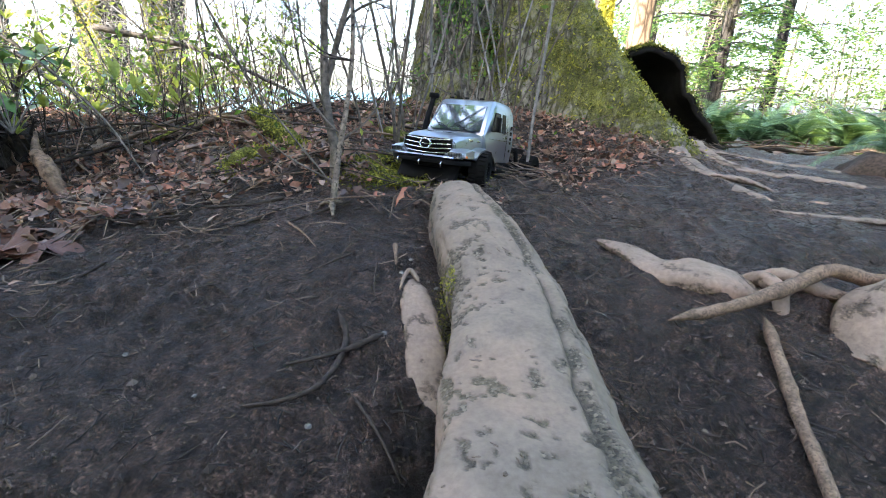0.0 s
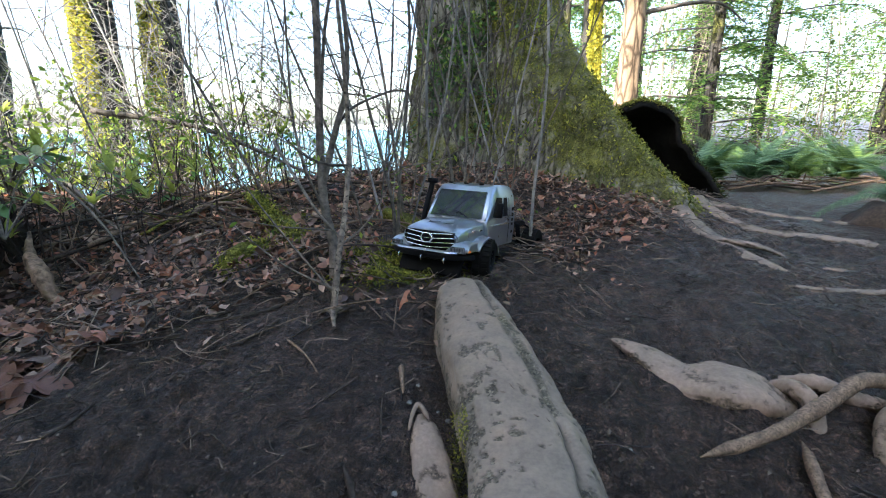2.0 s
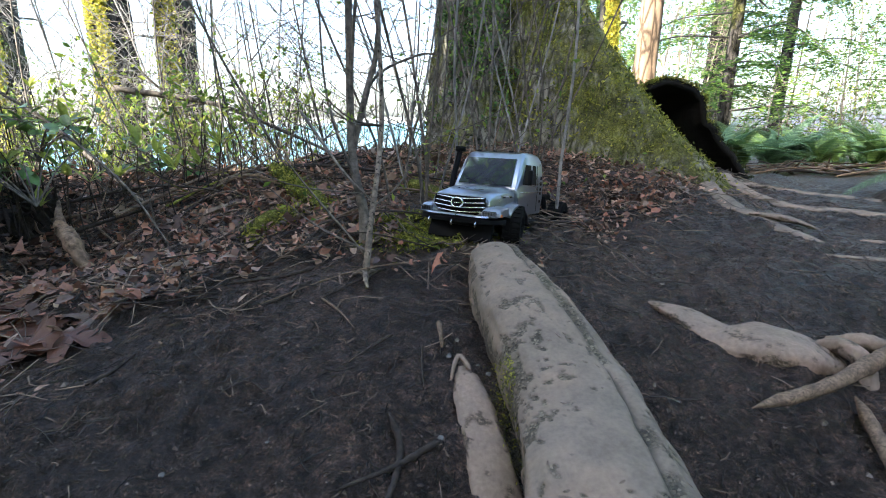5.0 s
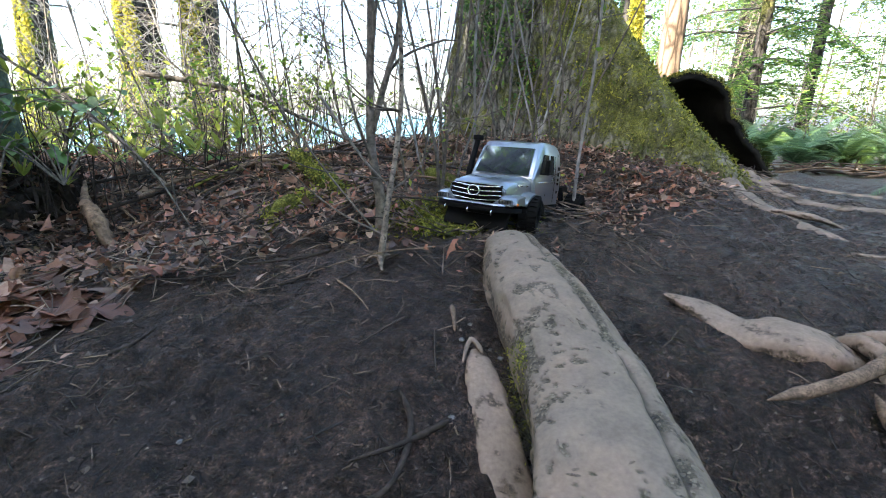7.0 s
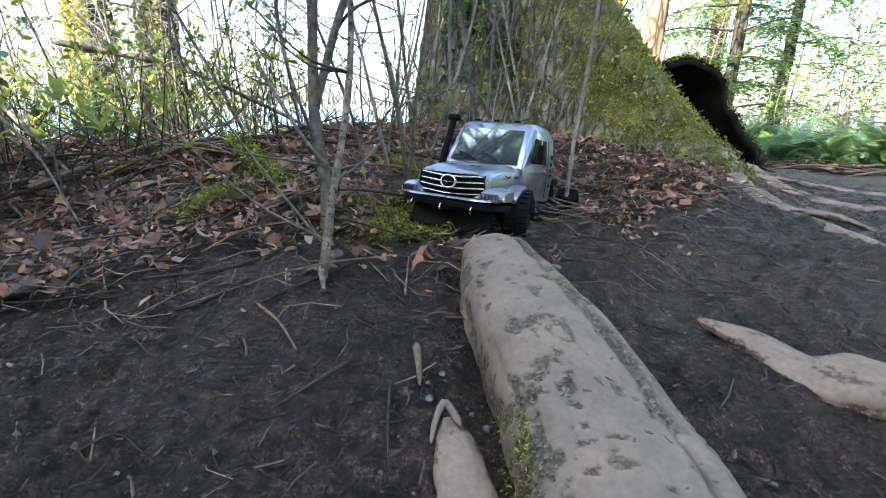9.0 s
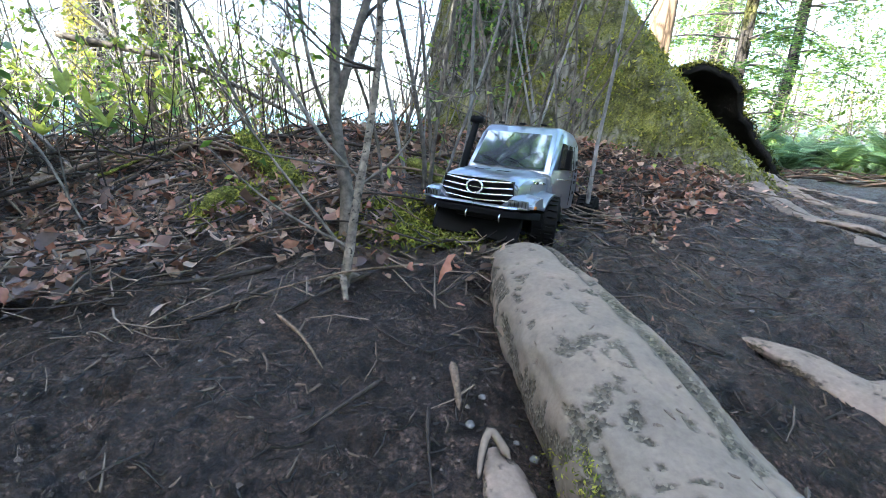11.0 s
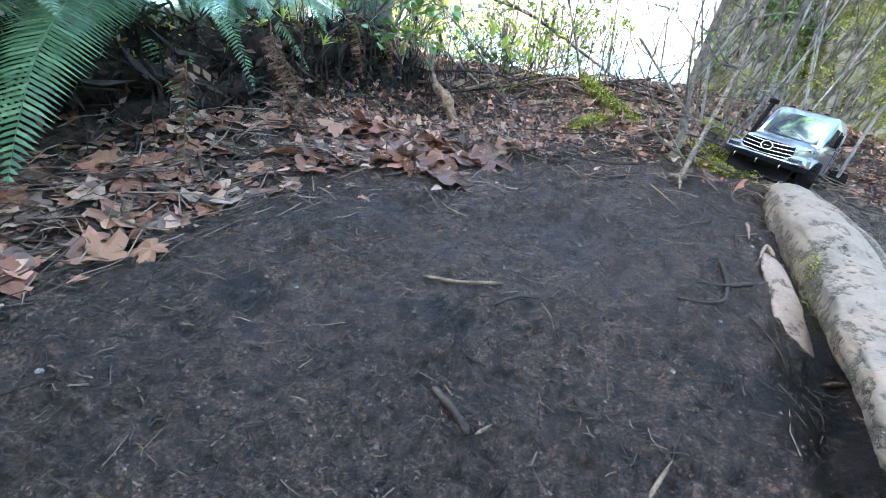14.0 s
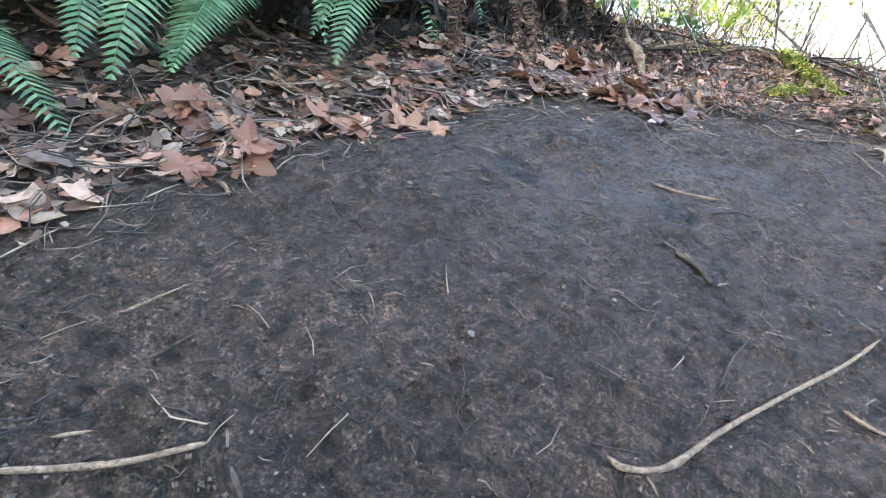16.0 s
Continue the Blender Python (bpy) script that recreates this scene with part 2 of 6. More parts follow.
def mossy(name, dark, light, moss_from, moss_amount=0.5, scale=14.0, relief=0.02):
    """Bark or wood with moss on the faces that look upwards and in patches."""

    def build(t, n, l, p):
        c = coords(t)
        st = coords(t, (1, 1, 0.28))
        a, b = noise_node(t, scale, 8, 0.7, st), noise_node(t, scale / 6, 4, 0.6, c)
        v = noise_node(t, scale * 1.3, kind="ShaderNodeTexVoronoi", vector=st)
        col = ramp(t, a.outputs[0], [(0.32, dark), (0.72, light)]).outputs[0]
        nor = n.new("ShaderNodeNewGeometry")
        sep = n.new("ShaderNodeSeparateXYZ")
        l.new(nor.outputs["Normal"], sep.inputs[0])
        add = n.new("ShaderNodeMath")
        add.operation = "MULTIPLY_ADD"
        d = noise_node(t, scale * 0.9, 8, 0.75, c)
        up = n.new("ShaderNodeMath")
        up.operation = "MULTIPLY_ADD"
        l.new(sep.outputs[2], up.inputs[0])
        up.inputs[1].default_value = 0.4
        l.new(d.outputs[0], up.inputs[2])
        l.new(b.outputs[0], add.inputs[0])
        add.inputs[1].default_value = 1.3
        l.new(up.outputs[0], add.inputs[2])
        half = n.new("ShaderNodeMath")
        half.operation = "MULTIPLY"
        half.inputs[1].default_value = 0.5
        l.new(add.outputs[0], half.inputs[0])
        mask = ramp(t, half.outputs[0], [(moss_from, (0, 0, 0)), (min(moss_from + 0.12, 1), (moss_amount,) * 3)]).outputs[0]
        fine = noise_node(t, scale * 9, 4, 0.7, c)
        moss = ramp(t, fine.outputs[0], [(0.3, (0.03, 0.03, 0.008)), (0.52, (0.15, 0.15, 0.028)), (0.72, (0.32, 0.30, 0.07))]).outputs[0]
        patch = noise_node(t, scale * 0.35, 6, 0.7, c)
        moss = mixed(t, 1.0, moss, ramp(t, patch.outputs[0], [(0.36, (0.3, 0.3, 0.32)), (0.5, (0.85, 0.85, 0.85)), (0.64, (1.5, 1.45, 1.3))]).outputs[0], "MULTIPLY")
        edge = noise_node(t, scale * 1.2, kind="ShaderNodeTexVoronoi", vector=mixed(t, 0.06, st, a.outputs[1], "ADD"))
        edge.feature = "DISTANCE_TO_EDGE"
        furrow = ramp(t, edge.outputs["Distance"], [(0.02, (0.3, 0.3, 0.3)), (0.14, (1, 1, 1))]).outputs[0]
        col = mixed(t, 1.0, col, furrow, "MULTIPLY")
        l.new(mixed(t, mask, col, moss), p.inputs["Base Color"])
        p.inputs["Roughness"].default_value = 0.92
        p.inputs["Specular IOR Level"].default_value = 0.15
        k = bump(t, furrow, 0.7, relief * 0.6, None)
        k = bump(t, v.outputs["Distance"], 0.4, relief, None, k)
        k = bump(t, patch.outputs[0], 0.8, relief * 1.4, None, k)
        k = bump(t, a.outputs[0], 0.8, relief, None, k)
        bump(t, fine.outputs[0], 0.8, relief * 0.4, p, k)

    return material(name, build)


def leafy(name, colours, rough=0.55, through=0.35, single=False):
    """Leaves: a colour for each leaf, thin enough to let some light through."""

    def build(t, n, l, p):
        g = n.new("ShaderNodeObjectInfo" if single else "ShaderNodeNewGeometry")
        k = len(colours)
        r = ramp(t, g.outputs["Random" if single else "Random Per Island"], [(i / k, c) for i, c in enumerate(colours)])
        f = noise_node(t, 60, 4, 0.6, coords(t))
        r.color_ramp.interpolation = "CONSTANT"
        col = mixed(t, 1.0, r.outputs[0], ramp(t, f.outputs[0], [(0.3, (0.65, 0.62, 0.6)), (0.7, (1.2, 1.2, 1.2))]).outputs[0], "MULTIPLY")
        l.new(col, p.inputs["Base Color"])
        p.inputs["Roughness"].default_value = rough
        p.inputs["Specular IOR Level"].default_value = 0.35
        if through:
            tr = n.new("ShaderNodeBsdfTranslucent")
            l.new(col, tr.inputs["Color"])
            mx = n.new("ShaderNodeMixShader")
            mx.inputs[0].default_value = through
            l.new(p.outputs[0], mx.inputs[1])
            l.new(tr.outputs[0], mx.inputs[2])
            l.new(mx.outputs[0], n["Material Output"].inputs["Surface"])
        bump(t, f.outputs[0], 0.4, 0.002, p)

    return material(name, build)


def plain(name, colour, rough=0.5, metal=0.0, coat=0.0, wear=0.12, scale=40, relief=0.0005):
    """A made surface: its colour with faint dust and unevenness."""

    def build(t, n, l, p):
        f = noise_node(t, scale, 5, 0.6, coords(t))
        lo, hi = tuple(c * (1 - wear) for c in colour), tuple(min(1, c * (1 + wear)) for c in colour)
        l.new(ramp(t, f.outputs[0], [(0.3, lo), (0.7, hi)]).outputs[0], p.inputs["Base Color"])
        rr = n.new("ShaderNodeMapRange")
        rr.inputs[3].default_value, rr.inputs[4].default_value = rough * 0.8, min(1, rough * 1.3)
        l.new(f.outputs[0], rr.inputs[0])
        l.new(rr.outputs[0], p.inputs["Roughness"])
        p.inputs["Metallic"].default_value, p.inputs["Coat Weight"].default_value = metal, coat
        p.inputs["Specular IOR Level"].default_value = 0.06 if max(colour) < 0.03 else 0.5
        bump(t, f.outputs[0], 0.3, relief, p)

    return material(name, build)


def soil_material():
    def build(t, n, l, p):
        c = coords(t)
        fine, mid, wide = noise_node(t, 240, 6, 0.75, c), noise_node(t, 42, 8, 0.72, c), noise_node(t, 3.2, 4, 0.55, c)
        warp = mixed(t, 0.006, c, fine.outputs[1], "ADD")
        clod = noise_node(t, 95, kind="ShaderNodeTexVoronoi", vector=warp)
        grain = noise_node(t, 330, kind="ShaderNodeTexVoronoi", vector=warp)
        col = ramp(t, fine.outputs[0], [(0.36, (0.006, 0.0039, 0.0028)), (0.5, (0.046, 0.0308, 0.0224)), (0.63, (0.108, 0.0745, 0.0565))]).outputs[0]
        col = mixed(t, 1.0, col, ramp(t, mid.outputs[0], [(0.38, (0.18, 0.175, 0.17)), (0.48, (0.95, 0.95, 0.95)), (0.62, (1.55, 1.52, 1.5))]).outputs[0], "MULTIPLY")
        for cells, low, top in ((clod, 0.55, 1.45), (grain, 0.45, 2.0)):
            one = n.new("ShaderNodeSeparateColor")
            l.new(cells.outputs["Color"], one.inputs[0])
            col = mixed(t, 1.0, col, ramp(t, one.outputs[0], [(0.0, (low,) * 3), (0.88, (1.15, 1.15, 1.15)), (1.0, (top, top * 0.98, top * 0.96))]).outputs[0], "MULTIPLY")
        tint = ramp(t, wide.outputs[0], [(0.38, (0.78, 0.76, 0.78)), (0.5, (1.02, 0.97, 0.96)), (0.62, (1.22, 1.14, 1.1))]).outputs[0]
        col = mixed(t, 1.0, col, tint, "MULTIPLY")
        # darkens wet mud, and paints the shade along the thick root
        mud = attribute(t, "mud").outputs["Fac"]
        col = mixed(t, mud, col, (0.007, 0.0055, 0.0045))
        litter = attribute(t, "litter").outputs["Fac"]
        # soil under the litter, darkened to paint the shade in the leaf gaps
        dead = ramp(t, mid.outputs[0], [(0.40, (0.006, 0.0042, 0.0032)), (0.5, (0.03, 0.019, 0.013)), (0.62, (0.11, 0.07, 0.048))]).outputs[0]
        l.new(mixed(t, litter, col, dead), p.inputs["Base Color"])
        wet = ramp(t, mid.outputs[0], [(0.40, (0.36, 0.36, 0.36)), (0.6, (0.62, 0.62, 0.62))]).outputs[0]
        trod = attribute(t, "trod").outputs["Fac"]
        l.new(mixed(t, mud, mixed(t, trod, wet, (0.34, 0.34, 0.34)), (0.25, 0.25, 0.25)), p.inputs["Roughness"])
        keep = n.new("ShaderNodeMapRange")
        keep.inputs[3].default_value, keep.inputs[4].default_value = 1.0, 0.4
        l.new(trod, keep.inputs[0])
        gloss = n.new("ShaderNodeMapRange")
        gloss.inputs[3].default_value, gloss.inputs[4].default_value = 0.2, 0.33
        l.new(trod, gloss.inputs[0])
        l.new(gloss.outputs[0], p.inputs["Specular IOR Level"])
        k = bump(t, mid.outputs[0], 1.0, 0.014, None)
        l.new(keep.outputs[0], k.node.inputs["Strength"])
        k = bump(t, ramp(t, clod.outputs["Distance"], [(0.1, (1, 1, 1)), (0.75, (0, 0, 0))]).outputs[0], 0.9, 0.0035, None, k)
        k = bump(t, ramp(t, grain.outputs["Distance"], [(0.1, (1, 1, 1)), (0.7, (0, 0, 0))]).outputs[0], 0.9, 0.0014, None, k)
        bump(t, fine.outputs[0], 0.9, 0.0014, p, k)

    return material("trodden_soil", build)


SOIL = soil_material()


def worn_bark(name, low, high, scar):
    """Root skin rubbed smooth and dusted with dried mud; coarse grey-green bark where it has broken away."""

    def build(t, n, l, p):
        c = coords(t)
        fine, mid, wide = noise_node(t, 170, 5, 0.6, c), noise_node(t, 24, 5, 0.6, c), noise_node(t, 6, 4, 0.6, c)
        col = ramp(t, fine.outputs[0], [(0.3, low), (0.7, high)]).outputs[0]
        col = mixed(t, 1.0, col, ramp(t, mid.outputs[0], [(0.3, (0.86, 0.85, 0.84)), (0.7, (1.1, 1.09, 1.08))]).outputs[0], "MULTIPLY")
        col = mixed(t, 1.0, col, ramp(t, wide.outputs[0], [(0.36, (0.82, 0.85, 0.86)), (0.5, (1, 1, 1)), (0.64, (1.14, 1.05, 1.0))]).outputs[0], "MULTIPLY")
        grit = noise_node(t, 300, kind="ShaderNodeTexVoronoi", vector=c)
        one = n.new("ShaderNodeSeparateColor")
        l.new(grit.outputs["Color"], one.inputs[0])
        dark, pale = tuple(v * 0.35 for v in scar), tuple(v * 2.6 for v in scar)
        bark = ramp(t, one.outputs[0], [(0.0, dark), (0.45, scar), (0.85, tuple(v * 1.5 for v in scar)), (1.0, pale)]).outputs[0]
        bark = mixed(t, ramp(t, wide.outputs[0], [(0.5, (0, 0, 0)), (0.62, (0.14, 0.14, 0.14))]).outputs[0], bark, (0.13, 0.12, 0.045))
        deep = attribute(t, "scar").outputs["Fac"]
        col = mixed(t, deep, col, bark)
        pit = attribute(t, "pit").outputs["Fac"]
        col = mixed(t, pit, col, tuple(v * 0.5 for v in scar))
        l.new(col, p.inputs["Base Color"])
        p.inputs["Roughness"].default_value = 0.72
        p.inputs["Specular IOR Level"].default_value = 0.2
        k = bump(t, mid.outputs[0], 0.4, 0.006, None)
        rough = bump(t, grit.outputs["Distance"], 0.9, 0.0025, None, k)
        l.new(deep, rough.node.inputs["Strength"])
        bump(t, fine.outputs[0], 0.5, 0.0006, p, rough)

    return material(name, build)


ROOT_BARK = worn_bark("worn_root_bark", (0.158, 0.123, 0.093), (0.206, 0.162, 0.124), (0.072, 0.060, 0.043))
ROOT_PALE = worn_bark("bare_root_wood", (0.175, 0.127, 0.094), (0.25, 0.184, 0.139), (0.08, 0.058, 0.04))
ROOT_TRAIL = worn_bark("trodden_root", (0.128, 0.100, 0.078), (0.2, 0.157, 0.124), (0.06, 0.047, 0.035))
STICK_DARK = grained("dark_damp_twig", (0.010, 0.0075, 0.006), (0.062, 0.045, 0.034), 90, 0.8, 0.002)
STICK_PALE = grained("dry_pale_stick", (0.06, 0.04, 0.027), (0.25, 0.172, 0.116), 210, 0.8, 0.0015, (0.05, 0.036, 0.026), 60)
TREE_BARK = mossy("mossy_trunk_bark", (0.06, 0.053, 0.043), (0.46, 0.415, 0.34), 0.575, 0.9, 18, 0.03)
# near black: the shade inside the tree's hollow, put into the colour
HOLLOW_SHADE = grained("hollow_shade_black", (0.003, 0.0025, 0.002), (0.011, 0.009, 0.007), 30, 0.95, 0.01)
FAR_BARK = mossy("far_trunk_bark", (0.016, 0.015, 0.014), (0.10, 0.085, 0.07), 0.62, 0.6, 9, 0.04)
# smooth orange bark, paled in colour so the trunk reads as sunlit
PALE_BARK = mossy("sun_tinted_smooth_bark", (0.12, 0.08, 0.05), (0.34, 0.235, 0.15), 0.62, 0.8, 9, 0.01)
MOSS_WOOD = mossy("moss_covered_wood", (0.05, 0.035, 0.022), (0.17, 0.12, 0.08), 0.45, 1.0, 30, 0.015)
ALGAE_BARK = grained("green_stained_bark", (0.02, 0.034, 0.028), (0.13, 0.175, 0.135), 45, 0.9, 0.012, (0.16, 0.17, 0.05))
STEM_BARK = grained("sapling_bark", (0.03, 0.026, 0.022), (0.19, 0.158, 0.128), 60, 0.8, 0.002)
LEAF_BROWN = leafy("dead_leaf", [(0.06, 0.032, 0.021), (0.36, 0.18, 0.115), (0.43, 0.26, 0.175), (0.19, 0.095, 0.06), (0.38, 0.25, 0.17), (0.10, 0.052, 0.034), (0.33, 0.14, 0.085), (0.26, 0.18, 0.125), (0.08, 0.045, 0.03), (0.14, 0.085, 0.057)], 0.42, 0.3)
LEAF_GREEN = leafy("spring_leaf", [(0.13, 0.21, 0.03), (0.22, 0.29, 0.045), (0.30, 0.34, 0.065), (0.10, 0.16, 0.032)], 0.45, 0.5)
SHRUB_GREEN = leafy("broad_leaf", [(0.045, 0.10, 0.025), (0.09, 0.17, 0.04), (0.2, 0.30, 0.05)], 0.35, 0.3)
FERN_GREEN = leafy("fern_leaf", [(0.08, 0.15, 0.07), (0.12, 0.21, 0.095), (0.175, 0.28, 0.135)], 0.45, 0.4)
NEEDLES = leafy("conifer_needles", [(0.08, 0.16, 0.035), (0.15, 0.25, 0.05), (0.24, 0.34, 0.07)], 0.5, 0.55)
# yellow-green moss strips, their colour raised to look sunlit
STRIP_MOSS = leafy("sun_tinted_strip_moss", [(0.34, 0.32, 0.04), (0.52, 0.48, 0.06), (0.62, 0.55, 0.08), (0.22, 0.24, 0.04)], 0.9, 0.3)
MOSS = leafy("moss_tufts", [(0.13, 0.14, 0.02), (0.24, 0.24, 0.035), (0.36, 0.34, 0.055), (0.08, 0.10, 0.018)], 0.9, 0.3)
# darker copy of the moss, with shade put into its colour
MOSS_SHADED = leafy("shaded_moss", [(0.03, 0.042, 0.01), (0.06, 0.075, 0.014), (0.12, 0.13, 0.022), (0.02, 0.028, 0.008)], 0.9, 0.2)
# yellower copy of the fern leaf, with sunlight put into its colour
FERN_SUN = leafy("sun_tinted_fern_leaf", [(0.07, 0.13, 0.035), (0.11, 0.18, 0.045), (0.17, 0.24, 0.06)], 0.45, 0.45)
LEAF_RED = leafy("maple_leaf", [(0.10, 0.04, 0.022), (0.17, 0.07, 0.037), (0.23, 0.105, 0.058), (0.19, 0.078, 0.042), (0.13, 0.085, 0.06), (0.26, 0.13, 0.07)], 0.45, 0.2, True)
GRIT = leafy("soil_grit", [(0.025, 0.0185, 0.015), (0.05, 0.037, 0.029), (0.075, 0.055, 0.043), (0.035, 0.026, 0.02), (0.06, 0.045, 0.035), (0.045, 0.034, 0.027), (0.085, 0.063, 0.05), (0.03, 0.022, 0.018), (0.055, 0.041, 0.032), (0.13, 0.105, 0.086)], 0.95, 0)
NEEDLE_LITTER = leafy("twig_bits", [(0.02, 0.015, 0.012), (0.07, 0.05, 0.038), (0.15, 0.11, 0.078), (0.03, 0.023, 0.018), (0.22, 0.165, 0.12), (0.10, 0.074, 0.054)], 0.8, 0)


# ---- ground, water, far shore ----
def grid_lines(lo, hi, step, far):
    inner = np.arange(lo, hi + step / 2, step)
    out = [step * 1.25]
    while sum(out) < far:
        out.append(out[-1] * 1.22)
    out = np.cumsum(out)
    return np.r_[lo - out[::-1], inner, hi + out]


gx, gy = grid_lines(-1.6, 1.5, 0.0068, 420), grid_lines(-1.05, 1.7, 0.0068, 420)
X, Y = np.meshgrid(gx, gy)
Z = ground_z(X, Y)
nx, ny = len(gx), len(gy)
idx = np.arange(nx * ny).reshape(ny, nx)
quads = np.stack([idx[:-1, :-1], idx[:-1, 1:], idx[1:, 1:], idx[1:, :-1]], -1).reshape(-1, 4)
ground_mesh = bpy.data.meshes.new("ground")
ground_mesh.from_pydata(np.stack([X, Y, Z], -1).reshape(-1, 3).tolist(), [], quads.tolist())
ground_mesh.polygons.foreach_set("use_smooth", [True] * len(ground_mesh.polygons))


fac = ground_mesh.attributes.new("litter", "FLOAT", "POINT")
fac.data.foreach_set("value", litter_share(X, Y).ravel().astype(np.float32))
smoothed = ground_mesh.attributes.new("trod", "FLOAT", "POINT")
smoothed.data.foreach_set("value", (np.clip(lump(X, Y, 1.15, 1.05, 0.5, 0.32) * (1 + 0.5 * wave_noise(X, Y, 0.2, 41)), 0, 1) * 0.9).ravel().astype(np.float32))
mud_and_gap_shade = ground_mesh.attributes.new("mud", "FLOAT", "POINT")
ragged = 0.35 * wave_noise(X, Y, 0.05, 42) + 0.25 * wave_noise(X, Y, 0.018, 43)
# wet stains; the long strips beside the root also paint its shadow
stain_and_shade = lump(X, Y, -0.05, 0.13, 0.05, 0.035) + lump(X, Y, 0.05, 0.16, 0.035, 0.12) + lump(X, Y, 0.105, 0.38, 0.02, 0.12) + lump(X, Y, -0.81, -0.03, 0.07, 0.04) + 0.9 * lump(X, Y, -0.5, 0.05, 0.05, 0.03)
mud_and_gap_shade.data.foreach_set("value", (0.8 * smooth(0.42, 0.75, stain_and_shade + ragged * (stain_and_shade > 0.15))).ravel().astype(np.float32))
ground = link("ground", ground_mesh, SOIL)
tagged(ground, "dark damp trodden forest soil with leaf litter on the bank", "ground", kind="structure")


def water_material():
    def build(t, n, l, p):
        p.inputs["Base Color"].default_value = (0.05, 0.17, 0.21, 1)
        p.inputs["Roughness"].default_value = 0.3
        p.inputs["Specular IOR Level"].default_value = 0.3
        p.inputs["IOR"].default_value = 1.33
        f = noise_node(t, 1.3, 4, 0.6, coords(t))
        bump(t, f.outputs[0], 0.5, 0.25, p)

    return material("lake_water", build)


w = Mesh().add([(-400, 3, -1.25), (60, 3, -1.25), (160, 400, -1.25), (-400, 400, -1.25)], [(0, 1, 2, 3)])
lake = link("lake", w, water_material())
tagged(lake, "pale blue lake water glittering behind the bank", "water", kind="structure")


# ---- roots ----
def root(name, plan, radii, mat, label, sides=14, n=40, rough=0.12, flat=0.85, seed=0, group="", square=1.0, lip=0.0):
    """A root half sunk in the soil, with flakes and scars broken out of its bark. plan: x, y and the height of its middle over the ground."""
    n, sides = n * 2, sides * 2
    path, rad = spline(laid(plan), n), spline([[r] for r in radii], n)[:, 0]
    m = Mesh()
    fl = spline([[f] for f in flat], n)[:, 0] if isinstance(flat, list) else np.full(n, flat)
    tube(m, path, rad, sides, rough, seed, fl[:, None, None])
    me = m.data(name)
    run = np.r_[0, np.cumsum(np.linalg.norm(np.diff(path, axis=0), axis=1))]
    a = np.linspace(0, 2 * np.pi, sides, endpoint=False)
    S, C = np.broadcast_to(run[:, None], (n, sides)), rad[:, None] * a[None]
    up = np.sin(a)[None] + 0 * S
    f = 0.8 * wave_noise(S * 0.8, C, 0.024, seed + 20) + 0.7 * wave_noise(S, C, 0.011, seed + 21) + 0.4 * wave_noise(S, C, 0.0055, seed + 22) + 0.35 * wave_noise(S, C, 0.12, seed + 27)
    # denser, and so darker, down the flanks
    scar = 0.85 * smooth(0.4, 0.58, f + 0.75 * (1 - np.clip(up, 0, 1)) ** 1.6 - 0.08)
    pit = smooth(1.0, 1.2, f) * smooth(0.1, 0.4, wave_noise(S, C, 0.09, seed + 37))
    ledge = 0.8 * scar * wave_noise(S, C, 0.0065, seed + 28) + 1.3 * wave_noise(S * 0.3, C, 0.09, seed + 23)
    v = np.concatenate(m.v)
    mid = np.repeat(path, sides, axis=0)
    out = v - mid
    if square < 1:
        high = np.repeat(rad * fl, sides)
        out[:, 2] = np.sign(out[:, 2]) * np.clip(np.abs(out[:, 2]) / high, 0, 1.2) ** square * high
        v = mid + out
    ln = np.linalg.norm(out, axis=1)[:, None] + 1e-9
    size = np.repeat(rad, sides)[:, None] / 0.09
    v = v + out / ln * ((-0.0022 * scar.reshape(-1, 1) - 0.0018 * pit.reshape(-1, 1) + 0.0018 * ledge.reshape(-1, 1) + 0.0035 * wave_noise(S, C, 0.05, seed + 24).reshape(-1, 1)) * np.clip(size, 0.25, 1))
    if lip:
        # a raised edge of bark along one shoulder, with a cleft beside it
        theta = math.pi - 0.8 + 0.22 * wave_noise(run, 0 * run, 0.16, seed + 30) + 0.08 * wave_noise(run, 0 * run, 0.03, seed + 31)
        off = a[None] - theta[:, None]
        shape = np.exp(-((off / 0.13) ** 2)) - 1.3 * np.exp(-(((off + 0.2) / 0.07) ** 2))
        shape = shape * (0.55 + 0.6 * wave_noise(S, C * 0, 0.07, seed + 32)) + 0.6 * wave_noise(S, C, 0.11, seed + 33)
        v = v + out / ln * lip * shape.reshape(-1, 1)
        scar = np.clip(scar + np.exp(-(((off + 0.15) / 0.12) ** 2)) * smooth(-0.5, 0.3, wave_noise(S, C, 0.03, seed + 36)), 0, 1)
        # the cleft also gets the darker pit colour
        pit = np.clip(pit + np.exp(-(((off + 0.2) / 0.03) ** 2)) * smooth(-0.1, 0.3, wave_noise(S, C * 0, 0.07, seed + 32)), 0, 1)
    me.vertices.foreach_set("co", v.ravel())
    fac = me.attributes.new("scar", "FLOAT", "POINT")
    fac.data.foreach_set("value", scar.ravel().astype(np.float32))
    fac = me.attributes.new("pit", "FLOAT", "POINT")
    fac.data.foreach_set("value", pit.ravel().astype(np.float32))
    me.update()
    ob = link(name, me, mat)
    return tagged(ob, label, "root", group)


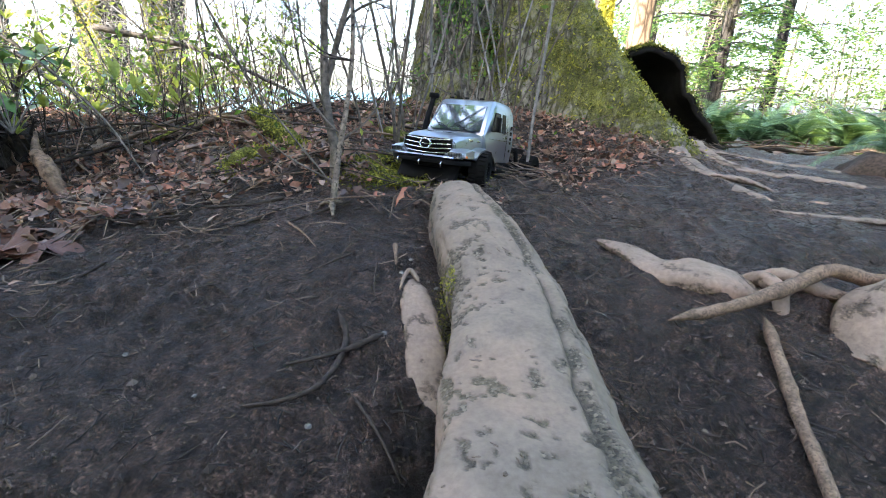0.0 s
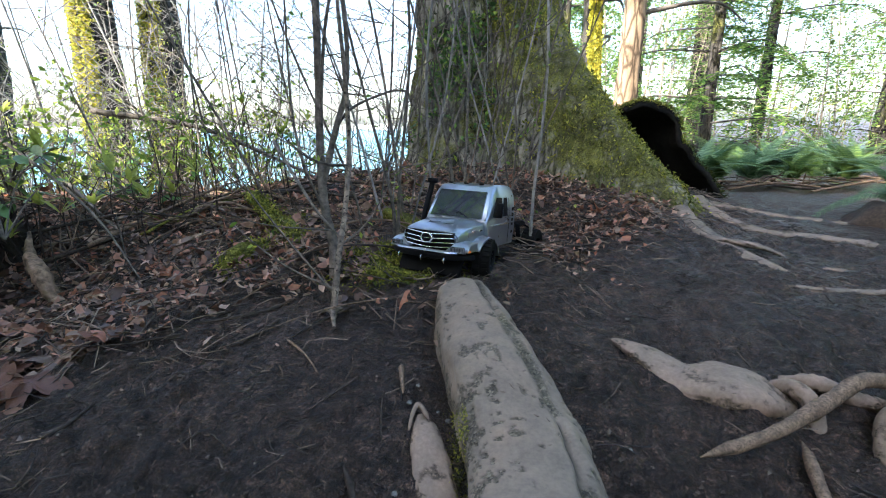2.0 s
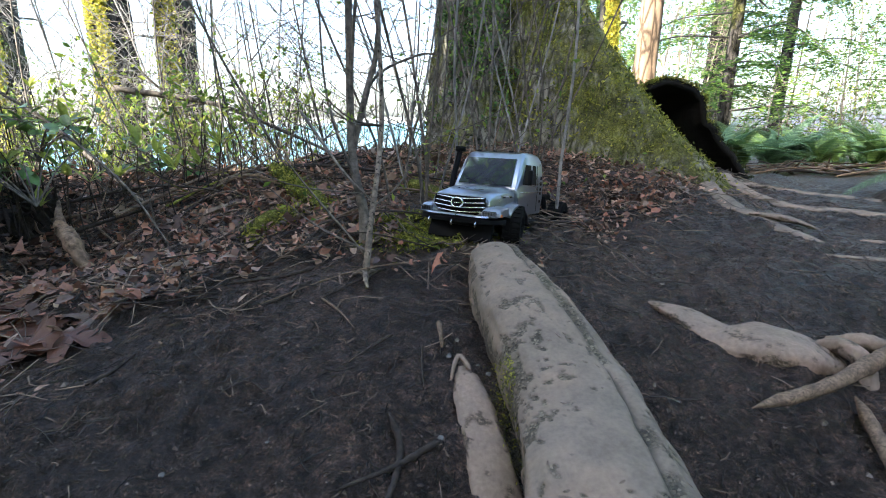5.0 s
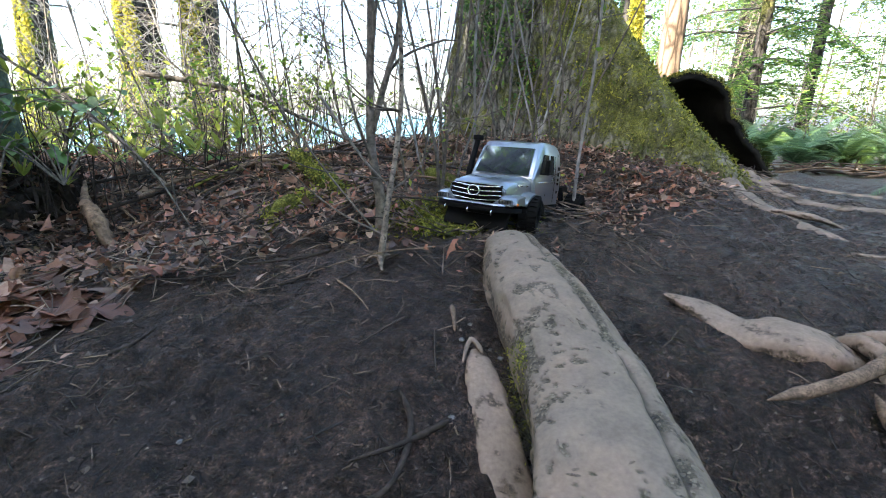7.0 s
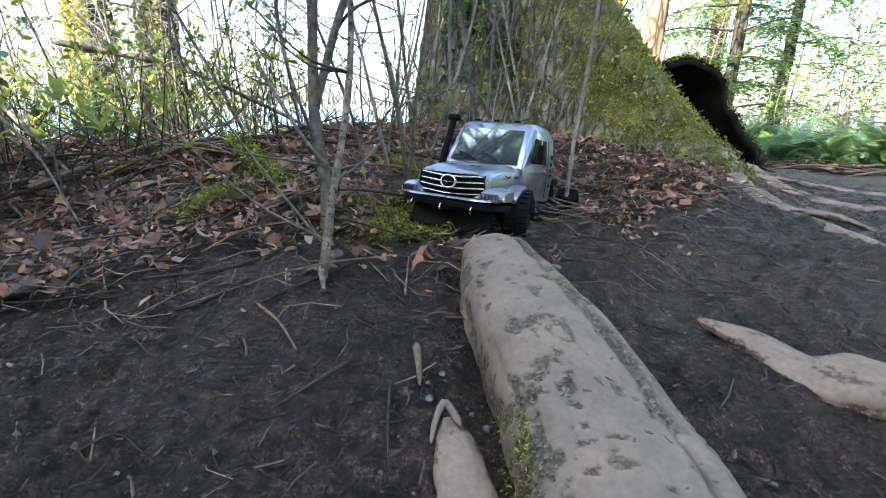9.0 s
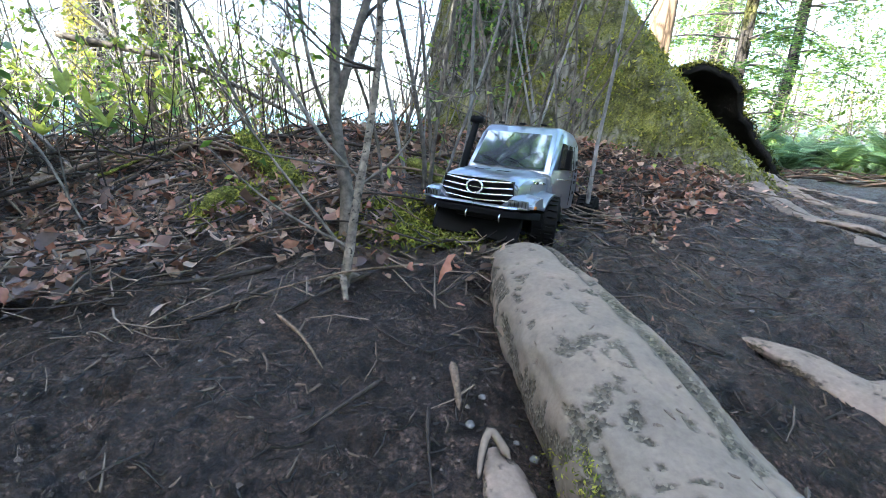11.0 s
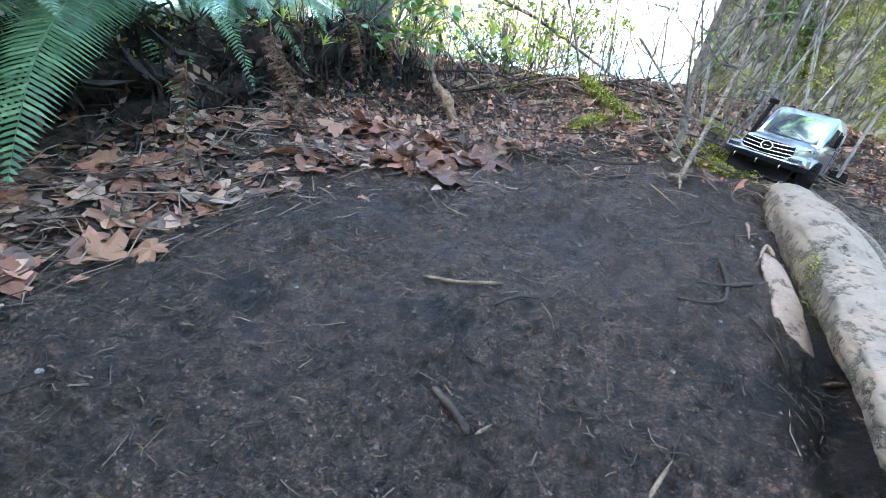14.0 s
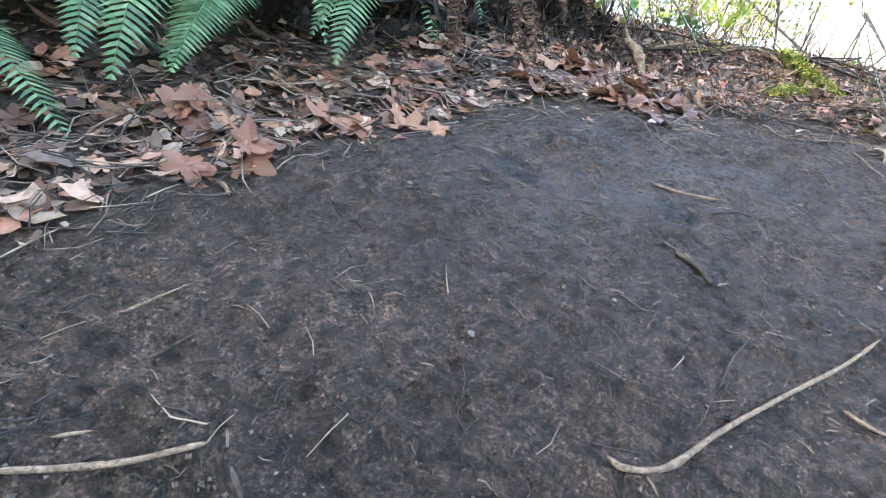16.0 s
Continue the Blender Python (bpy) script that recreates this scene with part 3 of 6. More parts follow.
main_root = root("tree_root",
    [(0.155, 1.08, -0.115), (0.15, 1.0, -0.07), (0.147, 0.88, -0.006), (0.152, 0.74, 0.024), (0.172, 0.6, 0.026), (0.184, 0.47, 0.026), (0.18, 0.34, 0.052),
     (0.168, 0.22, 0.075), (0.155, 0.08, 0.085), (0.152, -0.1, 0.07), (0.165, -0.3, -0.02)],
    [0.04, 0.05, 0.06, 0.07, 0.077, 0.08, 0.082, 0.086, 0.088, 0.09, 0.088], ROOT_BARK,
    "thick worn grey-brown tree root lying half buried across the trail", 78, 290, 0.05, [0.86, 0.86, 0.86, 0.86, 0.86, 0.84, 0.62, 0.5, 0.48, 0.55, 0.8], 3, "", 0.62, 0.006)
root("tree_root", [(0.05, 0.565, 0.0), (0.054, 0.52, 0.004), (0.066, 0.44, 0.004), (0.082, 0.36, 0.003), (0.098, 0.30, -0.006)],
     [0.009, 0.022, 0.030, 0.028, 0.010], ROOT_PALE, "short bare pale root beside the thick root", 20, 60, 0.08, 0.42, 5, "roots on the trail")
G = "roots on the trail"
# the flat pale root with its forked end
slab = root("tree_root", [(0.435, 0.785, -0.004), (0.468, 0.72, -0.002), (0.515, 0.662, -0.008), (0.575, 0.63, -0.012), (0.635, 0.62, -0.012), (0.672, 0.618, -0.02)],
     [0.006, 0.028, 0.050, 0.066, 0.066, 0.048], ROOT_PALE, "flat bare pinkish root breaking out of the soil", 24, 60, 0.05, 0.46, 6, G, 0.55)
root("tree_root", [(0.66, 0.625, 0.005), (0.668, 0.59, 0.026), (0.67, 0.555, 0.018), (0.664, 0.525, -0.012)], [0.012, 0.016, 0.015, 0.01], ROOT_PALE, "knuckled pale root end", 12, 24, 0.12, 0.9, 7, G)
root("tree_root", [(0.68, 0.635, 0.0), (0.71, 0.60, 0.02), (0.76, 0.575, 0.012), (0.86, 0.565, 0.004), (1.0, 0.58, -0.01)], [0.012, 0.016, 0.014, 0.013, 0.01], ROOT_PALE, "thin pale root running over the soil", 12, 40, 0.12, 0.9, 8, G)
root("tree_root", [(0.715, 0.43, -0.02), (0.79, 0.48, 0.015), (0.90, 0.50, 0.03), (1.05, 0.5, 0.02), (1.2, 0.46, -0.02)], [0.035, 0.06, 0.075, 0.07, 0.05], ROOT_PALE, "rounded mossy root hump at the trail edge", 22, 60, 0.1, 0.8, 9, G)
for plan, rr, lab in (
    ([(1.07, 1.78, 0.02), (1.05, 1.6, 0.0), (1.03, 1.44, -0.004), (1.015, 1.28, -0.008), (1.02, 1.14, -0.012), (1.05, 1.02, -0.03)], [0.06, 0.05, 0.046, 0.04, 0.03, 0.015], "broad worn pale root running from the tree's foot"),
    ([(1.2, 1.8, 0.01), (1.2, 1.62, -0.002), (1.24, 1.46, -0.006), (1.36, 1.36, -0.008), (1.56, 1.28, -0.01), (1.9, 1.16, -0.03)], [0.05, 0.045, 0.04, 0.036, 0.034, 0.02], "long worn root crossing the trail"),
    ([(1.35, 1.9, 0.0), (1.45, 1.74, -0.006), (1.62, 1.62, -0.01), (1.85, 1.5, -0.012), (2.2, 1.42, -0.03)], [0.04, 0.036, 0.034, 0.03, 0.02], "long worn root crossing the trail"),
    ([(1.0, 1.33, 0.01), (1.06, 1.27, 0.016), (1.11, 1.25, 0.012), (1.15, 1.22, -0.005)], [0.012, 0.022, 0.018, 0.008], "short knotted root on the trail"),
    ([(0.95, 0.98, -0.008), (1.05, 0.955, -0.002), (1.2, 0.945, -0.002), (1.45, 0.96, -0.012)], [0.008, 0.017, 0.02, 0.012], "thin pale root flush with the soil"),
    ([(1.12, 1.17, -0.01), (1.2, 1.1, -0.004), (1.3, 1.06, -0.006), (1.5, 1.05, -0.012)], [0.008, 0.018, 0.018, 0.01], "thin pale root flush with the soil"),
    ([(0.86, 1.9, 0.02), (0.9, 1.75, 0.01), (0.93, 1.62, 0.0), (0.93, 1.5, -0.02)], [0.05, 0.04, 0.03, 0.015], "mossy root toe of the big tree")):
    root("tree_root", [(p[0] + 0.025 * wave_noise(p[0], p[1], 0.15, 51), p[1], p[2]) for p in plan], [r * 0.74 for r in rr], ROOT_TRAIL, lab, 16, 80, 0.16, 0.62, len(lab), G)


# bark flakes standing off the thick root
def bark_flakes(base, count, seed):
    rnd = random.Random(seed)
    kinds = []
    for _ in range(6):
        k = 8
        rim = [(rnd.uniform(0.3, 0.55) * math.cos(2 * math.pi * i / k), rnd.uniform(0.2, 0.38) * math.sin(2 * math.pi * i / k)) for i in range(k)]
        curl = rnd.uniform(0.1, 0.5)
        top = [(x, y, 0.10 + curl * x * x + rnd.uniform(0, 0.06)) for x, y in rim]
        low = [(x * 0.9, y * 0.9, -0.1) for x, y in rim]
        v = top + low + [(0, 0, 0.08)]
        f = [(i, (i + 1) % k, 2 * k) for i in range(k)] + [(i, k + i, k + (i + 1) % k, (i + 1) % k) for i in range(k)]
        kinds.append(Mesh().add(v, f).data("bark_flake", False))
    verts = base.data.vertices
    turn = 1 if max(verts, key=lambda q: q.co.z).normal.z > 0 else -1
    made = 0
    while made < count:
        v = verts[rnd.randrange(len(verts))]
        up = v.normal * turn
        if up.z < 0.25 or not 0.0 < v.co.y < 0.92 or rnd.random() > 0.25 + 0.75 * float(smooth(0.0, 0.4, wave_noise(v.co.x, v.co.y, 0.09, 5))):
            continue
        ob = link("bark_flake", kinds[rnd.randrange(6)], FLAKE, base)
        s = rnd.uniform(0.003, 0.008)
        ob.matrix_world = Matrix.Translation(v.co) @ up.to_track_quat("Z", "Y").to_matrix().to_4x4() @ pose(0, 0, 0, rnd.gauss(0, 9), rnd.gauss(0, 9), rnd.uniform(0, 360)) @ Matrix.Diagonal((s * rnd.uniform(0.8, 1.9), s * rnd.uniform(0.5, 1.0), s * 0.5, 1))
        made += 1


FLAKE = grained("loose_root_bark", (0.12, 0.09, 0.068), (0.22, 0.166, 0.126), 120, 0.85, 0.001)
bark_flakes(main_root, 60, 4)
bark_flakes(slab, 6, 5)


# ---- sticks lying about ----
def stick(plan, thick, mat, label, lift=0.006, n=24, name="stick", seed=1, thin=0.4):
    m = Mesh()
    k = np.linspace(0, 1, n)
    knots = 1 + 0.22 * np.exp(-(((k - 0.3 - 0.4 * (seed % 7) / 7) / 0.03) ** 2)) + 0.07 * wave_noise(k * 9, 0 * k, 1, seed)
    tube(m, spline(laid(plan, lift), n), thick * (1 + (thin - 1) * k) * knots * smooth(-0.03, 0.10, k) * smooth(1.03, 0.95, k), 8, 0.1, seed)
    return tagged(link(name, m, mat), label, "stick", "sticks on the ground")


stick([(0.43, 0.462, 0.02), (0.54, 0.482, 0.03), (0.665, 0.53, 0.04), (0.756, 0.562, 0.045), (0.857, 0.57, 0.04), (0.98, 0.56, 0.03)], 0.0085, STICK_PALE, "long pale dry branch leaning on a root", thin=1.8, n=50)
stick([(0.607, 0.497, 0.012), (0.556, 0.388, 0.004), (0.52, 0.308, 0.003), (0.495, 0.245, 0.004), (0.47, 0.19, 0.002)], 0.0095, STICK_PALE, "pale crooked stick lying on the soil", thin=0.75, n=50)
stick([(-0.056, 0.472), (-0.04, 0.437), (-0.042, 0.393), (-0.058, 0.337), (-0.095, 0.315), (-0.14, 0.31)], 0.0055, STICK_DARK, "dark curved twig on the soil")
stick([(0.012, 0.43), (-0.04, 0.402, 0.004), (-0.105, 0.362)], 0.005, STICK_DARK, "dark straight twig crossing the curved one")
stick([(-0.02, 0.33), (0.02, 0.27), (0.045, 0.23)], 0.0025, STICK_DARK, "thin dark twig lying on the soil")
stick([(-0.246, 0.90), (-0.30, 0.875), (-0.407, 0.845)], 0.006, STICK_DARK, "short broken stick at the bank")
stick([(-0.238, 0.835), (-0.29, 0.79), (-0.343, 0.762)], 0.004, STICK_DARK, "thin stick on the soil")
stick([(-0.09, 0.872), (-0.15, 0.835), (-0.201, 0.765)], 0.004, STICK_DARK, "bent twig below the sapling")
stick([(-0.205, 0.765), (-0.165, 0.73), (-0.128, 0.672)], 0.003, STICK_PALE, "thin pale twig lying on the soil")
stick([(-0.06, 0.655), (-0.095, 0.62), (-0.135, 0.59)], 0.003, STICK_DARK, "thin dark twig lying on the soil")
stick([(-0.515, 0.566), (-0.505, 0.605), (-0.49, 0.65)], 0.005, STICK_DARK, "dark stick on the soil")
stick([(-0.012, 0.61), (-0.012, 0.56), (-0.008, 0.505)], 0.002, STICK_DARK, "thin dark twig lying on the soil")
stick([(0.015, 0.665, 0.004), (0.018, 0.635, 0.003), (0.02, 0.61)], 0.006, STICK_PALE, "flat chip of yellowish wood", n=8)
stick([(0.06, 0.545, 0.01), (0.045, 0.565, 0.012), (0.035, 0.548, 0.006), (0.03, 0.53)], 0.005, ROOT_PALE, "small curled root end", n=14)
stick([(-0.575, 0.13), (-0.515, 0.149), (-0.44, 0.178)], 0.004, STICK_PALE, "straight pale twig on the bare soil", thin=0.7)
stick([(-0.44, 0.12), (-0.40, 0.16), (-0.34, 0.185)], 0.003, STICK_DARK, "bent dark twig on the bare soil")
stick([(-0.463, -0.087), (-0.425, -0.115), (-0.393, -0.136)], 0.006, STICK_DARK, "stubby dark stick on the bare soil", thin=0.8)
stick([(-0.385, -0.135), (-0.37, -0.11)], 0.003, STICK_PALE, "splinter of pale wood", n=6)
stick([(-0.419, -0.53), (-0.398, -0.533), (-0.36, -0.493), (-0.322, -0.404), (-0.264, -0.288), (-0.2, -0.167), (-0.151, -0.055)], 0.0042, STICK_PALE, "long curved pale stick on the bare soil", thin=0.6, n=40)
stick([(-0.83, -0.92), (-0.768, -0.852), (-0.721, -0.792)], 0.0035, STICK_PALE, "pale stick on the bare soil", thin=0.8)
stick([(-0.69, -0.79), (-0.63, -0.81), (-0.6, -0.835)], 0.0035, STICK_DARK, "dark twig on the bare soil")
stick([(-0.195, -0.25), (-0.165, -0.26), (-0.13, -0.257)], 0.004, STICK_PALE, "short pale twig lying on the soil")
stick([(-0.338, -0.345), (-0.335, -0.29), (-0.322, -0.225)], 0.0022, STICK_DARK, "hair-thin dark twig on the soil")
stick([(-1.16, -0.745), (-1.124, -0.713)], 0.003, STICK_DARK, "short dark twig on the soil")
stick([(-0.935, -0.765), (-0.93, -0.69)], 0.0025, STICK_PALE, "thin dry pale grass stalk")
stick([(-0.86, -0.775), (-0.85, -0.722)], 0.003, STICK_DARK, "short dark twig on the soil")
stick([(-1.17, -0.51), (-1.13, -0.512), (-1.09, -0.53)], 0.006, STICK_PALE, "flat chip of pale bark", n=8)
stick([(-0.825, -0.876), (-0.812, -0.848)], 0.0025, STICK_PALE, "thin dry pale grass stalk", n=6)
stick([(0.10, 0.24), (0.135, 0.25)], 0.005, STICK_PALE, "chip of pale wood by the root", n=6)


# ---- the big tree with its hollow foot ----
TREE = (0.46, 2.73)


def big_tree():
    base = float(land(*TREE)) - 0.25
    na, levels = 460, np.r_[np.linspace(0, 1.9, 150), np.linspace(1.95, 9, 40)]
    a = np.linspace(-np.pi, np.pi, na, endpoint=False)
    A, H = np.meshgrid(a, levels)

    def ridge(angle, width, length, fall, power=1.0):
        d = (A - radians(angle) + np.pi) % (2 * np.pi) - np.pi
        return length * np.exp(-0.5 * (d / radians(width)) ** 2) * np.exp(-((np.maximum(H - 0.1, 0) / fall) ** power))

    side = 0.5 + 0.5 * np.cos(A - radians(-65))
    r = 0.352 - 0.008 * H + (0.15 + 0.08 * side) * np.exp(-H / 0.55)
    # the long buttress towards the trail, and the ridge behind the hollow
    d = (A - radians(-57) + np.pi) % (2 * np.pi) - np.pi
    r += 0.84 * np.exp(-0.5 * (d / radians(13)) ** 2) * np.clip(1 - np.maximum(H - 0.1, 0) / 1.2, 0, 1) ** 1.65
    r += ridge(-112, 16, 0.16, 0.35) + ridge(-150, 14, 0.12, 0.3) + ridge(90, 25, 0.4, 0.5) + ridge(20, 18, 0.3, 0.5)
    # fluted bark
    x, y = np.cos(A), np.sin(A)
    r += 0.035 * wave_noise(A * 6, H * 0.9, 0.7, 11) + 0.016 * wave_noise(A * 0.42, H * 0.4, 0.07, 12) + 0.009 * wave_noise(A * 0.42, H * 0.6, 0.03, 13)
    v = np.stack([TREE[0] + r * x + 0.015 * H * 0, TREE[1] + r * y, base + H], -1).reshape(-1, 3)
    i = np.arange(na * len(levels)).reshape(len(levels), na)
    j = np.roll(i, -1, axis=1)
    f = np.stack([i[:-1], j[:-1], j[1:], i[1:]], -1).reshape(-1, 4)
    m = Mesh().add(v, f.tolist())
    tree = new("big_tree")
    tree.location = (0, 0, 0)
    tagged(tree, "huge mossy old tree with a dark hollow in its buttressed foot", "tree")
    link("trunk", m, TREE_BARK, tree)
    # dark leaves climbing the trunk
    g = np.random.RandomState(64)
    tri = g.randint(0, na * 125, 30000)
    al, hl = A.ravel()[tri], H.ravel()[tri]
    keep = (wave_noise(al * 0.5, hl, 0.16, 63) + 0.5 * wave_noise(al * 0.5, hl, 0.05, 65) > 0.25 + g.uniform(-0.2, 0.3, len(tri))) & (np.abs(al + 2.15) < 0.55) & (hl > 0.3)
    c = v[tri[keep]][:3600]
    w = Mesh()
    leaf_quads(w, c + np.stack([np.cos(al[keep]), np.sin(al[keep]), 0 * al[keep]], -1)[:3600] * g.uniform(0.01, 0.05, (len(c), 1)), 0.03, random.Random(63), 0.5)
    tagged(link("climber", w, SHRUB_GREEN, tree, "dark green climbing leaves"), kind="stuff")
    # shaggy moss over the buttress and in patches up the trunk
    g = np.random.RandomState(66)
    tri = g.randint(0, na * 118, 95000)
    al, hl = A.ravel()[tri], H.ravel()[tri]
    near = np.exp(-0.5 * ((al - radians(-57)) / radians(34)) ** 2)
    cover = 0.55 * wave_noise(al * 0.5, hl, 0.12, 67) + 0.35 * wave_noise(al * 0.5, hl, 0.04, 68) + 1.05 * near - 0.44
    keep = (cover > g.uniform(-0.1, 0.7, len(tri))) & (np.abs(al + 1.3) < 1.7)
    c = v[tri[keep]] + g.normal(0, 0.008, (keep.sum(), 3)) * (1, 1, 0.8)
    # buttress moss gets the lit colour, the rest the copy painted in shade
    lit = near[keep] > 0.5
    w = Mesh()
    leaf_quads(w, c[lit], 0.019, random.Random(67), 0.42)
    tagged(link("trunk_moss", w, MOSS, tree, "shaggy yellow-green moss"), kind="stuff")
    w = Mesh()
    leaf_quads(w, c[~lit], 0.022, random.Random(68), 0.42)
    tagged(link("trunk_moss", w, MOSS_SHADED, tree, "patches of moss in its shaded colour"), kind="stuff")
    # the arched root behind the hollow: a thick skin from a base curve on the ground to a crest on the trunk
    lip = spline([(1.69, 2.2, 0.05), (1.61, 2.2, 0.16), (1.45, 2.2, 0.31), (1.335, 2.19, 0.45), (1.255, 2.18, 0.58), (1.14, 2.17, 0.645), (1.03, 2.16, 0.62)], 36)
    far = np.stack([0.85 + (lip[:, 0] - 1.02) * 0.75, 0 * lip[:, 0] + 2.95, lip[:, 2] * 0.5], -1)
    k = np.linspace(0, 1, 36)[:, None]
    u = np.linspace(0, 1, 60)[None]
    p = far[:, None] * (1 - u[..., None]) + lip[:, None] * u[..., None]
    swell = np.sin(np.pi * k) * (0.05 * np.sin(np.pi * u) + 0.05 * wave_noise(u * 3, k * 6, 0.8, 31) + 0.016 * wave_noise(u * 16, k * 16, 0.8, 32))
    p = p + swell[..., None] * np.array([0.7, -0.1, 0.55])
    i = np.arange(36 * 60).reshape(36, 60)
    skin = Mesh().add(p.reshape(-1, 3), np.stack([i[:-1, :-1], i[1:, :-1], i[1:, 1:], i[:-1, 1:]], -1).reshape(-1, 4).tolist())
    arch = link("arched_root", skin, MOSS_WOOD, tree, "mossy arched root over a black hollow")
    # inner face and rim take the hollow's painted shade
    arch.data.materials.append(HOLLOW_SHADE)
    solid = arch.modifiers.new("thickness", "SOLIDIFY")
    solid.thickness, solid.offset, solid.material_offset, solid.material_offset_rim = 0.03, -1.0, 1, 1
    g = np.random.RandomState(69)
    rim = p[g.randint(3, 36, 7000), np.clip((59.9 - np.abs(g.normal(0, 5, 7000))).astype(int), 0, 59)] + g.normal(0, 0.006, (7000, 3)) + (0.002, -0.004, 0.005)
    w = Mesh()
    # lit moss colour along the rim's top, shaded colour below it
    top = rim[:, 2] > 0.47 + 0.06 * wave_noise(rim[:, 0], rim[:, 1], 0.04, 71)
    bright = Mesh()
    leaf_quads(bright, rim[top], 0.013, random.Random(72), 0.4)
    tagged(link("arch_moss", bright, MOSS, tree, "moss on top of the arched root in its lit colour"), kind="stuff")
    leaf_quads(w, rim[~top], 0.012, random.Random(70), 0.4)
    tagged(link("arch_moss", w, MOSS_SHADED, tree, "moss on the arched root in its shaded colour"), kind="stuff")
    # back sheet of the hollow, its shade put into a near-black colour
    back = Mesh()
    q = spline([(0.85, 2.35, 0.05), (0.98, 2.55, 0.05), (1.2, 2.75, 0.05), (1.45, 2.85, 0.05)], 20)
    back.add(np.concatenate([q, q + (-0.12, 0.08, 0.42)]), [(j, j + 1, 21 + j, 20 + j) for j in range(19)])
    inner = link("hollow_back", back, HOLLOW_SHADE, tree, "back of the hollow, coloured as its deep shade")
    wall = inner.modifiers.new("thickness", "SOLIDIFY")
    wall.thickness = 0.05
    return tree


BIG = big_tree()


def trunk_tree(x, y, radius, height, lean, seed, label, mat=None, ivy=False, sides=28):
    rnd = random.Random(seed)
    tree = new("tree")
    z0 = float(land(x, y)) - 0.3
    m = Mesh()
    k = np.linspace(0, 1, 60)
    path = np.stack([x + lean[0] * k * height + 0.06 * np.sin(k * 5 + seed), y + lean[1] * k * height, z0 + k * height], -1)
    rad = radius * (1 - 0.45 * k) * (1 + 0.55 * np.exp(-k * height / 0.5))
    tube(m, path, rad, sides, 0.10, seed)
    link("trunk", m, mat or FAR_BARK, tree)
    tagged(tree, label, "tree")
    for _ in range(7):
        limbs = Mesh()
        q = rnd.uniform(0.12, 0.7)
        a = rnd.uniform(0, 2 * math.pi)
        s = path[int(q * 59)]
        ln = rnd.uniform(0.7, 2.2)
        pts = [s, s + np.array([math.cos(a), math.sin(a), 0.15]) * ln * 0.5, s + np.array([math.cos(a + 0.3), math.sin(a + 0.3), 0.0]) * ln]
        tube(limbs, spline(pts, 8), np.linspace(0.03, 0.006, 8), 5, 0.1, seed)
        link("limb", limbs, STEM_BARK, tree)
    if ivy:
        leaf_patch(tree, path, rad, rnd)
    return tree


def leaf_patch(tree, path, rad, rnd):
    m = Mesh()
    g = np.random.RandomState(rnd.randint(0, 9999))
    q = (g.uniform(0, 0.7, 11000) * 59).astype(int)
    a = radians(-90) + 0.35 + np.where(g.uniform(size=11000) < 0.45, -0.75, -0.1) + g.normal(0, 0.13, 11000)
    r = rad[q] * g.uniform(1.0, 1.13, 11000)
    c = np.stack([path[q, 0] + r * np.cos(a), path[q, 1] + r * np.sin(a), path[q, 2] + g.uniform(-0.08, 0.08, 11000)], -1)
    # the strip's sunlit look comes from the leaf colour
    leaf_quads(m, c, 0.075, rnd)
    link("moss", m, STRIP_MOSS, tree, "yellow-green moss strip with sunlight put into its colour")


def crown_of(tree, centre, size, count, leaf, mat, rnd, label=""):
    """A crown of many small leaves in uneven clumps with gaps."""
    g = np.random.RandomState(rnd.randint(0, 9999))
    clumps = g.normal(size=(max(12, count // 60), 3))
    clumps /= np.linalg.norm(clumps, axis=1)[:, None]
    clumps *= g.uniform(0.15, 1, (len(clumps), 1)) ** 0.4
    c = clumps[g.randint(0, len(clumps), count)] + g.normal(0, 0.16, (count, 3))
    m = Mesh()
    leaf_quads(m, np.asarray(centre) + c * np.asarray(size), leaf, rnd, 0.5)
    return link("crown", m, mat, tree, label)


def conifer(x, y, height, radius, lean, seed, label, low=0.4, boughs=46, width=1.6):
    """A straight trunk with drooping flat sprays of needles."""
    rnd = random.Random(seed)
    tree = new("conifer")
    z0 = float(land(x, y)) - 0.2
    k = np.linspace(0, 1, 30)
    path = np.stack([x + lean[0] * k * height, y + lean[1] * k * height, z0 + k * height], -1)
    m = Mesh()
    tube(m, path, radius * (1 - 0.8 * k) * (1 + 0.4 * np.exp(-k * height / 0.4)), 16, 0.08, seed)
    link("trunk", m, FAR_BARK, tree)
    wood, green = Mesh(), Mesh()
    for b in range(boughs):
        q = low / height + (0.97 - low / height) * (b + rnd.random()) / boughs
        a = rnd.uniform(0, 2 * math.pi)
        ln = width * (1.05 - q) * rnd.uniform(0.6, 1.15)
        s = path[min(29, int(q * 29))]
        out = np.array([math.cos(a), math.sin(a), 0])
        pts = spline([s, s + out * ln * 0.55 + (0, 0, 0.02), s + out * ln + (0, 0, -0.28 * ln)], 14)
        tube(wood, pts, np.linspace(0.014, 0.003, 14), 4)
        c = []
        for i in range(3, 14):
            side = np.cross(out, (0, 0, 1))
            spread = ln * 0.3 * (1 - abs(i - 7) / 9)
            for _ in range(34):
                w = rnd.uniform(-1, 1)
                c.append(pts[i] + side * spread * w + np.array([0, 0, -0.10 * abs(w) * ln + rnd.uniform(-0.03, 0.03)]) + out * rnd.uniform(-0.05, 0.05))
        leaf_quads(green, c, 0.082, rnd, 0.2, 0.25)
    tagged(link("bough", wood, STEM_BARK, tree), kind="stuff")
